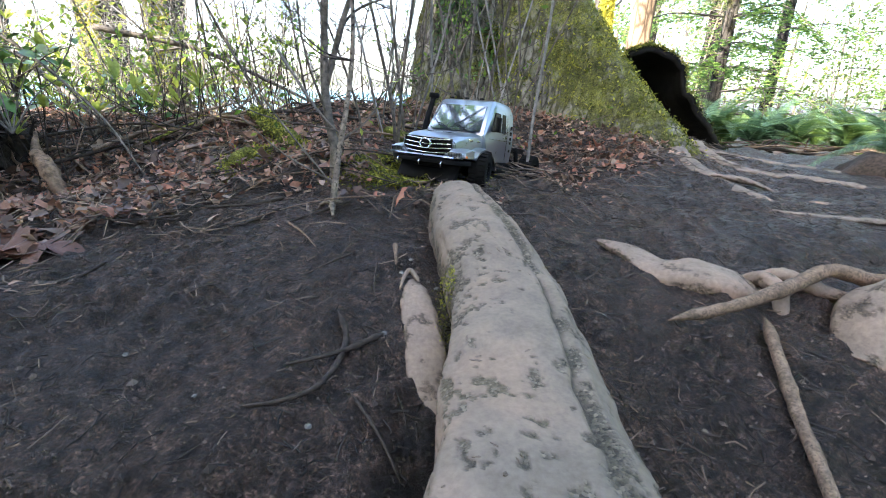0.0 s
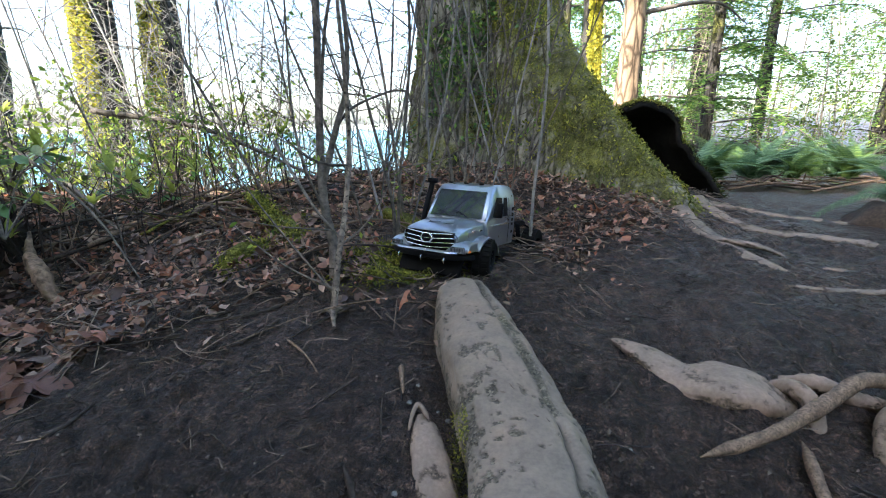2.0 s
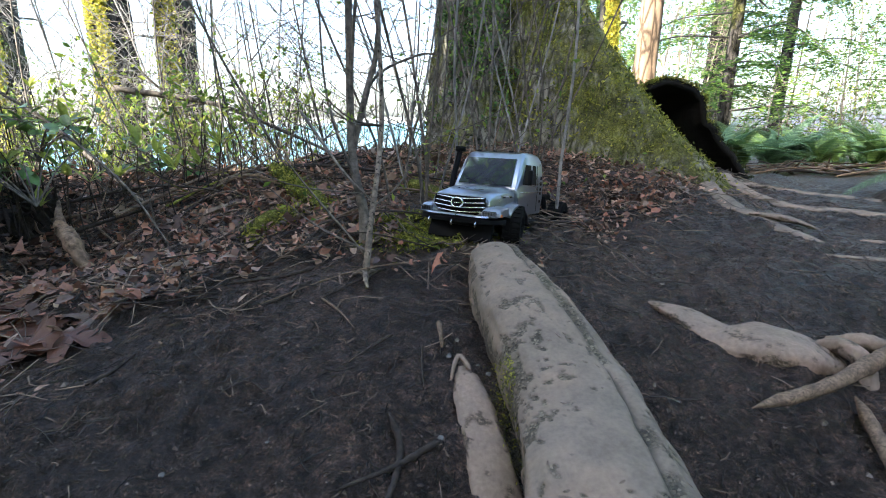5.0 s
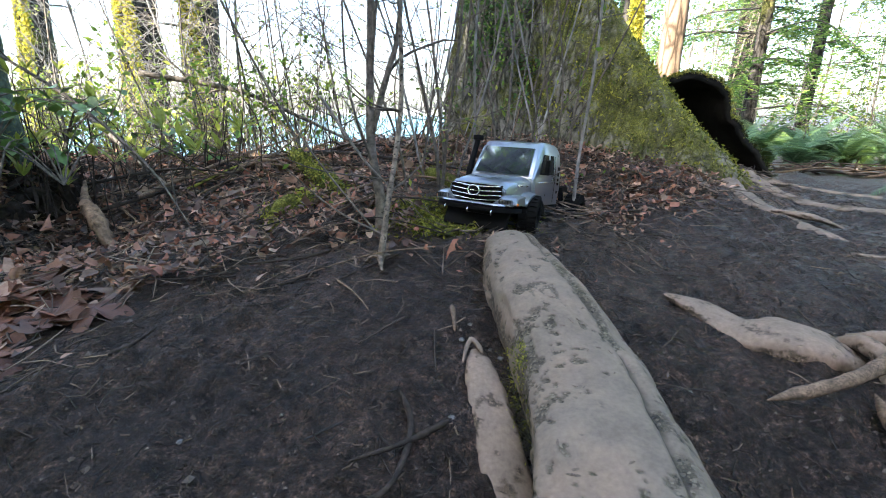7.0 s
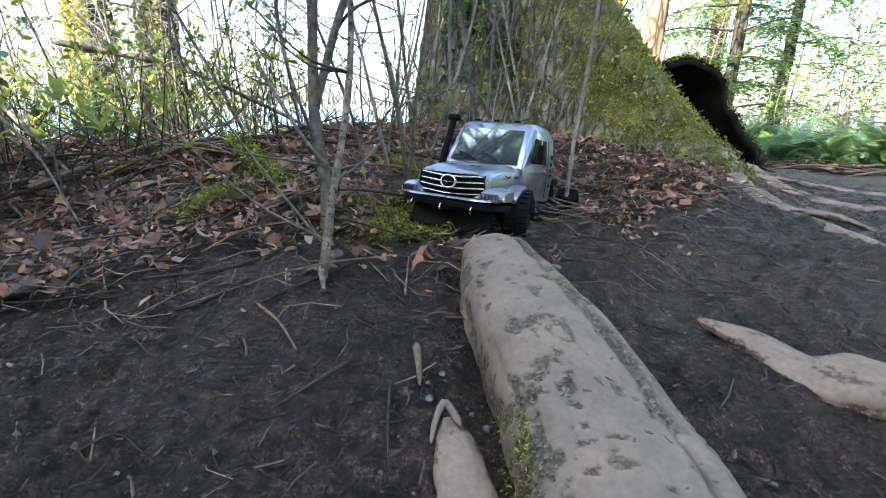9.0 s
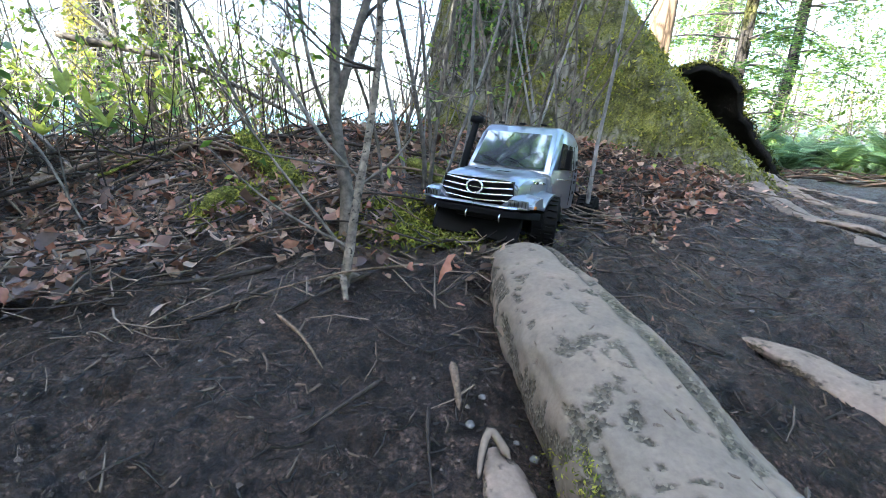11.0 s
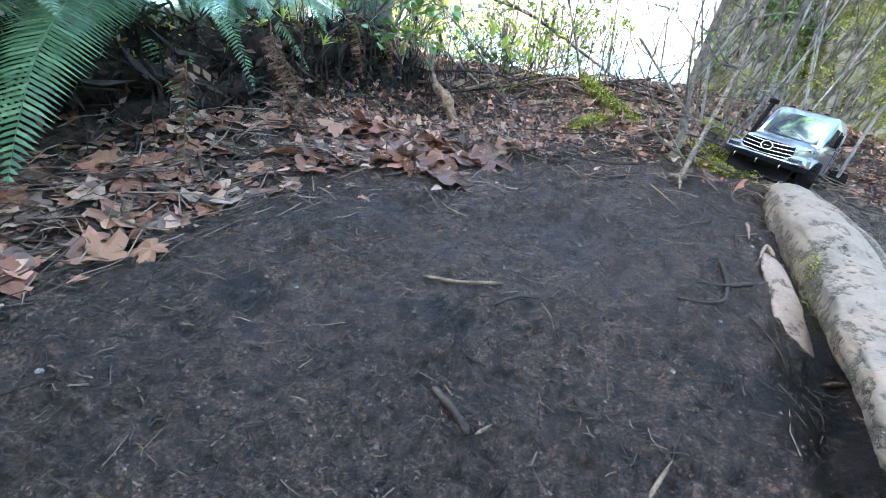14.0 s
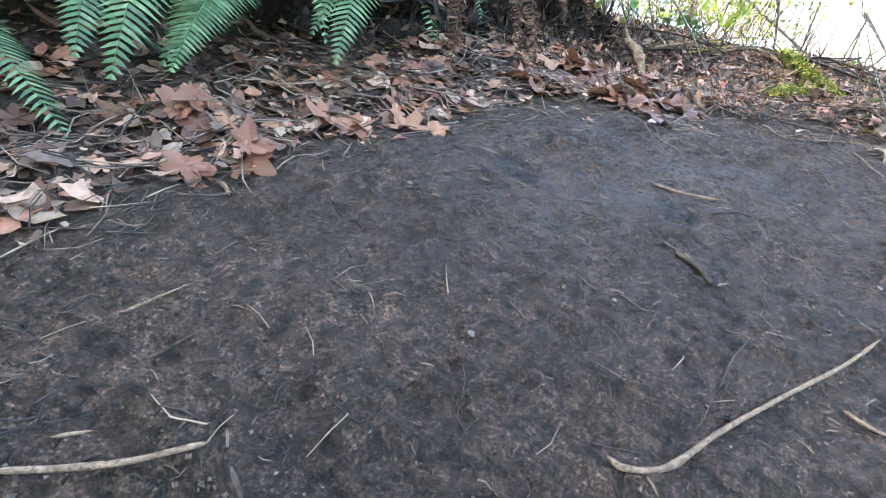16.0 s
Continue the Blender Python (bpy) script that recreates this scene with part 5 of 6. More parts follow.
# ---- saplings and brush ----
def sapling(base, top, thick, seed, label="thin bare sapling with small twigs", twigs=6, leaves=6, mat=None):
    rnd = random.Random(seed)
    thing = new("sapling")
    b, t = np.array(base, float), np.array(top, float)
    mid = (b + t) / 2 + np.array([rnd.gauss(0, 0.05), rnd.gauss(0, 0.05), 0]) * np.linalg.norm(t - b) * 0.6
    q = spline([b, b * 0.7 + mid * 0.3 + (rnd.gauss(0, 0.012), rnd.gauss(0, 0.012), 0), mid, t], 30)
    m = Mesh()
    tube(m, q, np.linspace(thick, thick * 0.45, 30), 7, 0.12, seed)
    link("stem", m, mat or STEM_BARK, thing)
    for k in range(3 if thick > 0.0065 and b[2] < 0.3 else 0):
        w, a = Mesh(), k * 2.1 + rnd.uniform(0, 1.2)
        e, f = (b[0] + 0.036 * math.cos(a), b[1] + 0.036 * math.sin(a)), (b[0] + 0.016 * math.cos(a), b[1] + 0.016 * math.sin(a))
        tube(w, spline([q[1] + (0, 0, 0.012), on_ground(*f, 0.014), on_ground(*e, -0.003)], 10), np.linspace(thick * 0.85, thick * 0.4, 10), 6)
        link("root_toe", w, mat or STEM_BARK, thing)
    buds = []
    for _ in range(twigs):
        i = rnd.randint(6, 28)
        a, ln = rnd.uniform(0, 2 * math.pi), rnd.uniform(0.12, 0.4)
        d = np.array([math.cos(a), math.sin(a), rnd.uniform(0.2, 1.1)]) * ln
        p = spline([q[i], q[i] + d * 0.5 + np.array([0, 0, -0.02]), q[i] + d], 9)
        w = Mesh()
        tube(w, p, np.linspace(thick * 0.35, 0.0009, 9), 5, caps=False)
        link("twig", w, STEM_BARK, thing)
        buds += [p[j] + np.array([rnd.gauss(0, 0.008), rnd.gauss(0, 0.008), rnd.gauss(0, 0.008)]) for j in range(3, 9) if rnd.random() < leaves / 8]
    if buds:
        w = Mesh()
        leaf_quads(w, buds, 0.019, rnd, 0.45)
        tagged(link("leaves", w, LEAF_GREEN, thing, "small fresh spring buds"), kind="stuff")
    return tagged(thing, label, "sapling", "saplings before the tree")


# natural grey on sapling stems; on shore twigs it stands in for haze
TWIG_GREY = grained("grey_and_hazed_twig", (0.10, 0.092, 0.085), (0.32, 0.30, 0.28), 40, 0.8, 0.002)
# warm beige puts the deep wood's sunny haze into the twig colour
TWIG_WARM = grained("warm_hazed_far_twig", (0.13, 0.105, 0.075), (0.36, 0.30, 0.22), 20, 0.85, 0.002)
PALE_STEM = grained("pale_sapling_bark", (0.04, 0.033, 0.027), (0.31, 0.25, 0.195), 70, 0.8, 0.003, (0.02, 0.017, 0.013), 26)
sapling(on_ground(-0.133, 0.85, -0.01), (-0.10, 0.96, 0.86), 0.0080, 1, "pale slender sapling at the edge of the bank", 5, mat=PALE_STEM)
def forked_sapling():
    """Dark stem that forks twice, with its side stems."""
    thing = new("sapling")
    main = spline([on_ground(-0.155, 0.99, -0.02), (-0.148, 1.0, 0.26), (-0.168, 1.03, 0.36), (-0.172, 1.05, 0.47), (-0.165, 1.07, 0.7), (-0.15, 1.08, 1.1)], 40)
    m = Mesh()
    tube(m, main, np.linspace(0.0125, 0.008, 40), 9, 0.14, 2)
    link("stem", m, STEM_BARK, thing)
    rnd = random.Random(3)
    for start, pts, thick in ((19, [(-0.13, 1.06, 0.545), (-0.108, 1.07, 0.62), (-0.10, 1.08, 0.75), (-0.12, 1.08, 1.1)], 0.008), (14, [(-0.20, 1.0, 0.46), (-0.22, 1.02, 0.58), (-0.215, 1.02, 0.8)], 0.0035),
                              (20, [(-0.12, 1.08, 0.56), (-0.02, 1.1, 0.615), (0.03, 1.1, 0.62)], 0.004), (25, [(-0.14, 1.05, 0.75), (-0.08, 1.04, 0.95)], 0.005)):
        m = Mesh()
        q = spline([main[start], *pts], 20)
        tube(m, q, np.linspace(thick, thick * 0.55, 20), 7, 0.14, start)
        link("side_stem", m, STEM_BARK, thing)
        for k in range(3):
            i = rnd.randint(6, 18)
            d = np.array([rnd.gauss(0, 0.12), rnd.gauss(0, 0.06), rnd.uniform(0.0, 0.2)])
            w = Mesh()
            tube(w, spline([q[i], q[i] + d * 0.5 + (0, 0, -0.01), q[i] + d], 8), np.linspace(thick * 0.35, 0.0008, 8), 5, caps=False)
            link("twig", w, STEM_BARK, thing)
    return tagged(thing, "dark forked sapling on the bank", "sapling", "saplings before the tree")


forked_sapling()
rs = random.Random(77)
for k in range(28):
    y = rs.uniform(1.3, 2.1)
    x = rs.uniform(-0.1, 0.30 * y)
    if k < 8:
        x, y = rs.uniform(-0.1, 0.1), rs.uniform(1.12, 1.4)
    h = rs.uniform(0.7, 1.35)
    sapling(on_ground(x, y, -0.02), (x + rs.gauss(0.05, 0.22), y + rs.gauss(0, 0.12), 0.25 + h), rs.uniform(0.0032, 0.007), 100 + k, twigs=rs.randint(2, 6), mat=STEM_BARK if k % 3 else TWIG_GREY)
for k in range(12):
    x, y = rs.uniform(-1.5, -0.2), rs.uniform(1.7, 2.3)
    sapling(on_ground(x, y, -0.02), (x + rs.gauss(0, 0.2), y + rs.gauss(0.1, 0.15), 0.3 + rs.uniform(0.7, 1.2)), rs.uniform(0.003, 0.007), 200 + k, "thin bare stem on the lake side of the bank", rs.randint(4, 8))


def branch(pts, thick, label, seed, side=5, mat=STEM_BARK):
    """A dead or leaning branch with side twigs."""
    rnd = random.Random(seed)
    thing = new("bare_branch")
    q = spline(pts, 40)
    m = Mesh()
    tube(m, q, np.linspace(thick, thick * 0.35, 40), 7, 0.14, seed)
    link("stem", m, mat, thing)
    for _ in range(side):
        i = rnd.randint(5, 36)
        d = np.array([rnd.gauss(0, 1), rnd.gauss(0, 0.5), rnd.uniform(-0.4, 1)])
        d *= rnd.uniform(0.1, 0.3) / np.linalg.norm(d)
        w = Mesh()
        tube(w, spline([q[i], q[i] + d * 0.6, q[i] + d + (0, 0, 0.03)], 8), np.linspace(thick * 0.4, 0.0008, 8), 5, caps=False)
        link("twig", w, mat, thing)
    return tagged(thing, label, "branch")


branch([(-1.35, 2.1, 0.62), (-0.95, 2.15, 0.55), (-0.62, 2.1, 0.42), (-0.32, 1.95, 0.3)], 0.014, "dead branch slanting down over the bank", 31)
branch([(-1.5, 1.5, 0.68), (-1.15, 1.4, 0.5), (-0.85, 1.25, 0.32), (-0.66, 1.1, 0.17)], 0.006, "thin bare branch slanting over the leaves", 32, 7)
branch([(-0.75, 1.6, 0.27), (-0.45, 1.62, 0.32), (-0.1, 1.5, 0.3), (0.1, 1.4, 0.28)], 0.008, "dead stick lying across the bank", 33, 3, STICK_DARK)
branch([(-1.2, 1.45, 0.22), (-0.9, 1.5, 0.27), (-0.55, 1.4, 0.25)], 0.006, "dead stick lying on the leaves", 34, 3, STICK_DARK)
branch([(-0.95, 1.35, 0.2), (-0.75, 1.6, 0.3), (-0.6, 1.85, 0.36)], 0.007, "dead stick lying on the leaves", 35, 3, STICK_PALE)
branch([(-0.2, 1.35, 0.24), (0.1, 1.55, 0.3), (0.45, 1.6, 0.27)], 0.007, "dead stick lying among the saplings", 36, 3, STICK_PALE)
branch([(-0.35, 1.3, 0.5), (-0.2, 1.05, 0.36), (-0.12, 0.95, 0.3)], 0.005, "thin broken branch hanging on the sapling", 37, 3)
branch([(-1.62, 2.0, 0.50), (-1.28, 1.78, 0.34), (-1.02, 1.55, 0.25), (-0.85, 1.42, 0.19)], 0.011, "dead branch sliding down the bank", 38, 6)
branch([(-1.02, 2.06, 0.47), (-0.98, 1.98, 0.36), (-0.92, 1.9, 0.25)], 0.017, "broken brown stump leaning on the bank", 39, 1, LOG_BROWN)
rb = random.Random(15)
for k in range(22):
    x, y = rb.uniform(-1.05, -0.05), rb.uniform(1.2, 1.95)
    a, ln = rb.gauss(0.15, 0.5), rb.uniform(0.10, 0.26)
    dx, dy = ln * math.cos(a), ln * math.sin(a)
    ends = [on_ground(x - dx, y - dy, rb.uniform(0.005, 0.03)), on_ground(x, y, rb.uniform(0.03, 0.055)), on_ground(x + dx, y + dy, rb.uniform(0.01, 0.06))]
    kind = rb.choice([STICK_DARK, STICK_DARK, LOG_BROWN, MOSS_WOOD, STICK_PALE])
    branch(ends, rb.uniform(0.0035, 0.009), "moss-covered dead branch on the leafy bank" if kind is MOSS_WOOD else "dead branch lying on the leafy bank", 300 + k, rb.randint(3, 7), kind)
for k in range(40):
    y = rs.uniform(1.25, 2.0)
    x = rs.uniform(0.05, 0.5 * y)
    stick([(x, y, 0.01), (x + rs.gauss(0, 0.07), y + rs.gauss(0, 0.05), 0.025), (x + rs.gauss(0, 0.13), y + rs.gauss(0, 0.08), 0.012)], rs.uniform(0.0015, 0.0045), rs.choice([STICK_DARK, STICK_DARK, STICK_PALE]), "dead twig on the leaves below the tree", n=10, seed=k)
for k in range(64):
    x, y = rs.uniform(-0.85, -0.1), rs.uniform(0.78, 1.6)
    dx, dy = rs.gauss(0, 0.11), rs.gauss(0, 0.05)
    stick([(x - dx, y - dy, 0.008), (x + rs.gauss(0, 0.012), y + rs.gauss(0, 0.012), rs.uniform(0.01, 0.05)), (x + dx, y + dy, rs.uniform(0.008, 0.04))], rs.uniform(0.0012, 0.0034), rs.choice([STICK_DARK, STICK_PALE, STICK_DARK]), "dead twig on the leafy bank", n=10, seed=k)


def brush(name, count, xr, yr, hr, leaf_share, seed, label, size=0.03, thick=0.004, mat=None):
    g = np.random.RandomState(seed)
    wood, green, c = Mesh(), Mesh(), []
    for _ in range(count):
        x, y = g.uniform(*xr), g.uniform(*yr)
        h = g.uniform(*hr)
        a = g.uniform(0, 6.28)
        p0 = np.array([x, y, float(land(x, y)) - 0.03])
        p2 = p0 + (math.cos(a) * h * 0.5, math.sin(a) * h * 0.3, h)
        q = spline([p0, (p0 + p2) / 2 + (g.normal(0, 0.1), g.normal(0, 0.1), 0.12 * h), p2], 12)
        tube(wood, q, np.linspace(thick, 0.001, 12), 4, caps=False)
        for _ in range(5):
            i = g.randint(3, 12)
            d = g.normal(size=3) * (1, 1, 0.6) * 0.16 * h
            w = spline([q[i], q[i] + d * 0.6 + (0, 0, 0.03), q[i] + d], 6)
            tube(wood, w, np.linspace(thick * 0.4, 0.0008, 6), 3, caps=False)
            c += [w[j] + g.normal(0, 0.012, 3) for j in range(1, 6) if g.uniform() < leaf_share]
    tagged(link(name, wood, mat or STEM_BARK), label, "brush", kind="stuff")
    leaf_quads(green, c, size, random.Random(seed), 0.5)
    tagged(link(name + "_leaves", green, LEAF_GREEN), "small yellow-green spring leaves on the brush", "leaves", kind="stuff")


brush("lakeside_brush", 210, (-3.2, 0.1), (2.15, 3.6), (0.35, 1.05), 0.6, 41, "tangle of thin bare shrubs in front of the lake", 0.014, 0.003, TWIG_GREY)
brush("bank_brush", 130, (-2.3, -0.6), (1.85, 2.8), (0.25, 0.6), 0.95, 44, "low leafy brush on top of the bank", 0.03, 0.003)
brush("shore_shrubs", 150, (-7.5, -1.5), (4.5, 7.0), (0.8, 2.4), 0.75, 42, "leafy shrubs along the shore", 0.028, 0.006)
brush("wood_edge_shrubs", 130, (2.4, 8.5), (3.9, 9.5), (0.5, 1.5), 0.9, 43, "sunlit leafy shrubs at the edge of the wood", 0.05, 0.008)


def thicket(name, spots, height, seed, mat, label, bud=0.016):
    """Bare shrubs that branch three times into fine twigs, with swelling buds."""
    g = np.random.RandomState(seed)
    wood, green, c = Mesh(), Mesh(), []
    for x, y in spots:
        h = height * g.uniform(0.7, 1.25)
        p0 = np.array([x, y, float(land(x, y)) - 0.05])
        lean = g.normal(0, 0.22, 2) * h
        q = spline([p0, p0 + (lean[0] * 0.3 + g.normal(0, 0.05), lean[1] * 0.3, h * 0.45), p0 + (lean[0], lean[1], h)], 16)
        tube(wood, q, np.linspace(0.0028 * h + 0.002, 0.0016, 16), 5, caps=False)
        for _ in range(15):
            i = g.randint(4, 16)
            a, ln = g.uniform(0, 6.28), h * g.uniform(0.14, 0.4)
            d = np.array([math.cos(a), 0.6 * math.sin(a), g.uniform(-0.25, 0.75)]) * ln
            b = spline([q[i], q[i] + d * 0.5 + (0, 0, 0.04 * h), q[i] + d + g.normal(0, 0.05, 3) * h], 8)
            tube(wood, b, np.linspace(0.0022 + 0.00035 * h, 0.0012, 8), 4, caps=False)
            for _ in range(6):
                j = g.randint(1, 8)
                e = d * g.uniform(0.2, 0.5) + g.normal(0, 0.3, 3) * ln
                w = spline([b[j], b[j] + e * 0.5 + (0, 0, 0.015), b[j] + e], 5)
                tube(wood, w, np.linspace(0.0011 + 0.0003 * h, 0.0008, 5), 3, caps=False)
                c += [w[k] + g.normal(0, 0.006, 3) for k in (2, 3, 4) if g.uniform() < 0.55]
    tagged(link(name, wood, mat), label, "brush", kind="stuff")
    leaf_quads(green, c, bud, random.Random(seed), 0.4)
    tagged(link(name + "_buds", green, LEAF_GREEN), "tiny fresh buds on the bare twigs", "leaves", kind="stuff")


rt = random.Random(97)
thicket("shore_thicket", [(rt.uniform(-0.78, 0.08) * y, y) for y in [rt.uniform(2.9, 5.2) for _ in range(16)]], 2.9, 98, TWIG_GREY, "bare shrubs crowding the lake shore, haze in their pale colour")
thicket("shore_wood", [(rt.uniform(-0.85, 0.1) * y, y) for y in [rt.uniform(8.8, 13) for _ in range(18)]], 6.5, 96, TWIG_GREY, "bare trees along the water, haze in their pale colour", 0.02)
thicket("far_wood", [(rt.uniform(0.42, 1.25) * y, y) for y in [rt.uniform(9, 17) for _ in range(42)]], 8.5, 95, TWIG_WARM, "bare trees deep in the wood, warm haze in their colour", 0.07)
thicket("bank_thicket", [(rt.uniform(-0.62, -0.02) * y, y) for y in [rt.uniform(2.0, 2.8) for _ in range(6)]], 1.1, 99, STEM_BARK, "bare bushes on top of the bank", 0.013)


# ---- ferns ----
def frond_mesh(length, rnd, mat_width=0.16, droop=0.5, curl=0.0, pairs=52):
    """A frond along +x from the origin, arching up and over, with a pair of leaflets at each step."""
    m = Mesh()
    s = np.linspace(0, 1, 24)
    side = rnd.uniform(-0.12, 0.12)
    q = np.stack([length * (s - 0.12 * droop * s**2), side * length * s**2, length * (0.55 * s - (0.55 + droop) * s**2.0 * 0.9)], -1)
    tube(m, q, np.linspace(0.0032, 0.0008, 24), 5, caps=False)
    for k in range(pairs):
        u = 0.10 + 0.89 * k / (pairs - 1)
        i = u * 23
        a, b = q[int(i)], q[min(23, int(i) + 1)]
        p = a + (b - a) * (i - int(i))
        t = (b - a) / (np.linalg.norm(b - a) + 1e-9)
        w = mat_width * length * (math.sin(math.pi * min(1, (0.22 + 0.78 * u)) ** 0.9) ** 0.8) * rnd.uniform(0.9, 1.08) + 0.004
        for sgn in (-1, 1):
            out = np.array([-t[1], t[0], 0]) * sgn
            out /= np.linalg.norm(out) + 1e-9
            d = out * 0.93 + t * 0.34
            h = length * 0.41 / pairs
            dz = np.array([0, 0, -0.22 * w - curl * w * rnd.uniform(0.3, 1)])
            mid = p + d * w * 0.5 + dz * 0.3
            tip = p + d * w + dz
            n = t * h
            m.add([p - n, p + n, mid + n * 0.95, mid - n * 0.9, tip], [(0, 1, 2, 3), (3, 2, 4)])
    return m.data("frond")


def fern(x, y, size, seed, mat=None, label="", count=11, spread=(0, 360), name="sword_fern", curl=0.0, lift=0.03, rise=(-32, 12)):
    rnd = random.Random(seed)
    thing = new(name)
    z = float(land(x, y))
    thing.matrix_world = pose(x, y, z + lift)
    kinds = [frond_mesh(1.0, rnd, droop=d, curl=curl) for d in (0.45, 0.7, 1.0)]
    for k in range(count):
        ob = link("frond", kinds[rnd.randint(0, 2)], mat or FERN_GREEN, thing)
        s = size * rnd.uniform(0.7, 1.1)
        yaw = spread[0] + (spread[1] - spread[0]) * (k + rnd.uniform(0.1, 0.9)) / count
        ob.matrix_local = pose(0, 0, 0, rnd.gauss(0, 12), rnd.uniform(*rise), yaw) @ Matrix.Diagonal((s, s, s, 1))
    return tagged(thing, label or "green sword fern with arching fronds", "fern", "ferns")


def frond_to(thing, base, tip, seed):
    """A frond of that fern from its base to a tip, both in the fern's own frame."""
    rnd = random.Random(seed)
    d = np.subtract(tip, base)
    reach = math.hypot(d[0], d[1])
    length = reach
    for _ in range(6):
        droop = (0.055 - d[2] / length) / 0.9
        length = reach / (1 - 0.12 * droop)
    ob = link("frond", frond_mesh(length, rnd, 0.19, droop, 0, 64), FERN_GREEN, thing)
    ob.matrix_local = pose(*base, 0, 0, math.degrees(math.atan2(d[1], d[0])))


big_fern = fern(-1.95, 0.62, 0.6, 1, count=9, label="large green sword fern arching over the leafy bank")
for k, (bx, by, bz, x, y, z) in enumerate([(-1.75, 0.55, 0.3, -1.39, -0.06, 0.02), (-1.85, 0.45, 0.25, -1.52, -0.39, -0.03), (-1.9, 0.1, 0.25, -1.55, -0.57, -0.03), (-2.0, 0.5, 0.35, -1.62, 0.0, 0.12),
                                           (-1.8, 0.8, 0.35, -1.5, 0.55, 0.2), (-1.95, 0.3, 0.4, -1.75, -0.35, 0.12), (-2.0, 0.0, 0.3, -1.75, -0.8, 0.05),
                                           (-1.8, 0.15, 0.12, -1.5, -0.42, -0.02), (-1.75, 0.62, 0.3, -1.48, 0.02, 0.05), (-1.72, 0.85, 0.4, -1.5, 0.74, 0.22), (-2.1, -0.1, 0.2, -1.58, -0.55, -0.02)]):
    o = big_fern.matrix_world.translation
    frond_to(big_fern, (bx - o.x, by - o.y, bz - o.z), (x - o.x, y - o.y, z - o.z), 300 + k)
for k, (x, y, s) in enumerate([(-1.72, 1.25, 0.4), (-1.95, 0.98, 0.5), (-2.15, 1.4, 0.5), (-1.85, 1.65, 0.4)]):
    fern(x, y, s, 41 + k, count=9, label="green sword fern behind the dark bank", lift=0.2)
for k, (x, y, s) in enumerate([(-1.62, 0.5, 0.44), (-1.7, 0.15, 0.46)]):
    fern(x, y, s, 81 + k, count=10, label="green sword fern overhanging the dark bank", lift=0.28, rise=(-50, -12))
fern(-1.6, 1.02, 0.34, 31, count=7, label="small green sword fern on top of the dark bank", lift=0.26)
fern(-1.75, 0.72, 0.42, 32, count=8, label="green sword fern on top of the dark bank", lift=0.24)
fern(-2.25, -0.15, 0.66, 2, count=13, label="large green sword fern arching over the leafy bank")
fern(-2.45, 0.7, 0.7, 3, count=12, label="green sword fern behind the bank")
fern(-1.85, -0.7, 0.5, 4, count=11, label="green sword fern on the leafy bank")
fern(-2.9, 0.2, 0.75, 5, count=12, label="green sword fern behind the bank")
fern(-2.6, -0.9, 0.7, 6, count=12, label="green sword fern behind the bank")
LEAF_DEAD_FERN = leafy("dead_fern", [(0.06, 0.034, 0.021), (0.12, 0.068, 0.042), (0.19, 0.112, 0.07)], 0.7, 0.15)


def hanging_fern(stems, label, seed):
    """Withered fronds that hang down the bank, their leaflets curled in."""
    rnd = random.Random(seed)
    thing = new("dead_fern")
    for top, tip in stems:
        top, tip = np.array(top, float), np.array(tip, float)
        q = spline([top, top * 0.6 + tip * 0.4 + (rnd.gauss(0, 0.01), rnd.gauss(0, 0.01), 0.02), tip], 44)
        m = Mesh()
        tube(m, q, np.linspace(0.0025, 0.001, 44), 5, caps=False)
        for k in range(2, 44):
            for sgn in (-1, 1):
                w = 0.045 * math.sin(math.pi * min(1, 0.15 + 0.85 * k / 44)) ** 0.7 + 0.006
                out = np.array([sgn * rnd.uniform(0.4, 0.9), rnd.uniform(-0.8, 0.4), -rnd.uniform(0.1, 0.6)])
                a, b = q[k], q[k] + out * w * 0.7
                c = b + np.array([-sgn * rnd.uniform(0.2, 0.7), rnd.uniform(-0.5, 0.5), -rnd.uniform(0.1, 0.6)]) * w * 0.6
                n = (0, rnd.uniform(-0.002, 0.002), 0.0028)
                m.add([a - np.array(n), a + np.array(n), b + np.array(n), b - np.array(n), c], [(0, 1, 2, 3), (3, 2, 4)])
        link("frond", m, LEAF_DEAD_FERN, thing)
    return tagged(thing, label, "fern", "ferns")


hanging_fern([((-1.27, 0.28, 0.26), (-1.15, 0.142, 0.01))], "withered brown fern frond hanging down the bank", 7)
hanging_fern([((-1.20, 0.47, 0.31), (-1.07, 0.455, 0.12)), ((-1.27, 0.56, 0.33), (-1.15, 0.5, 0.13))], "withered brown fern hanging over the bank", 8)
hanging_fern([((-1.36, 1.15, 0.38), (-1.24, 1.02, 0.2)), ((-1.3, 1.3, 0.38), (-1.19, 1.15, 0.22))], "withered brown fern under the dark trunk", 9)
rf = random.Random(123)
for k in range(17):
    y = rf.uniform(3.2, 5.6)
    # two ferns in three take the leaf copy tinted as sunlit
    fern(y * rf.uniform(0.62, 1.05), y, rf.uniform(0.36, 0.58), 20 + k, FERN_SUN if k % 3 else FERN_GREEN, label="sunlit sword fern at the far side of the trail", count=15, rise=(-82, -38), lift=0.06)
mound = Mesh()
tube(mound, spline([(1.62, 1.62, 0.06), (1.8, 1.55, 0.12), (2.05, 1.45, 0.13), (2.4, 1.3, 0.1)], 60), spline([[0.03], [0.11], [0.14], [0.12]], 60)[:, 0], 30, 0.35, 4)
tagged(link("rotten_log", mound, STICK_DARK), "dark rotten log beside the trail", "log")
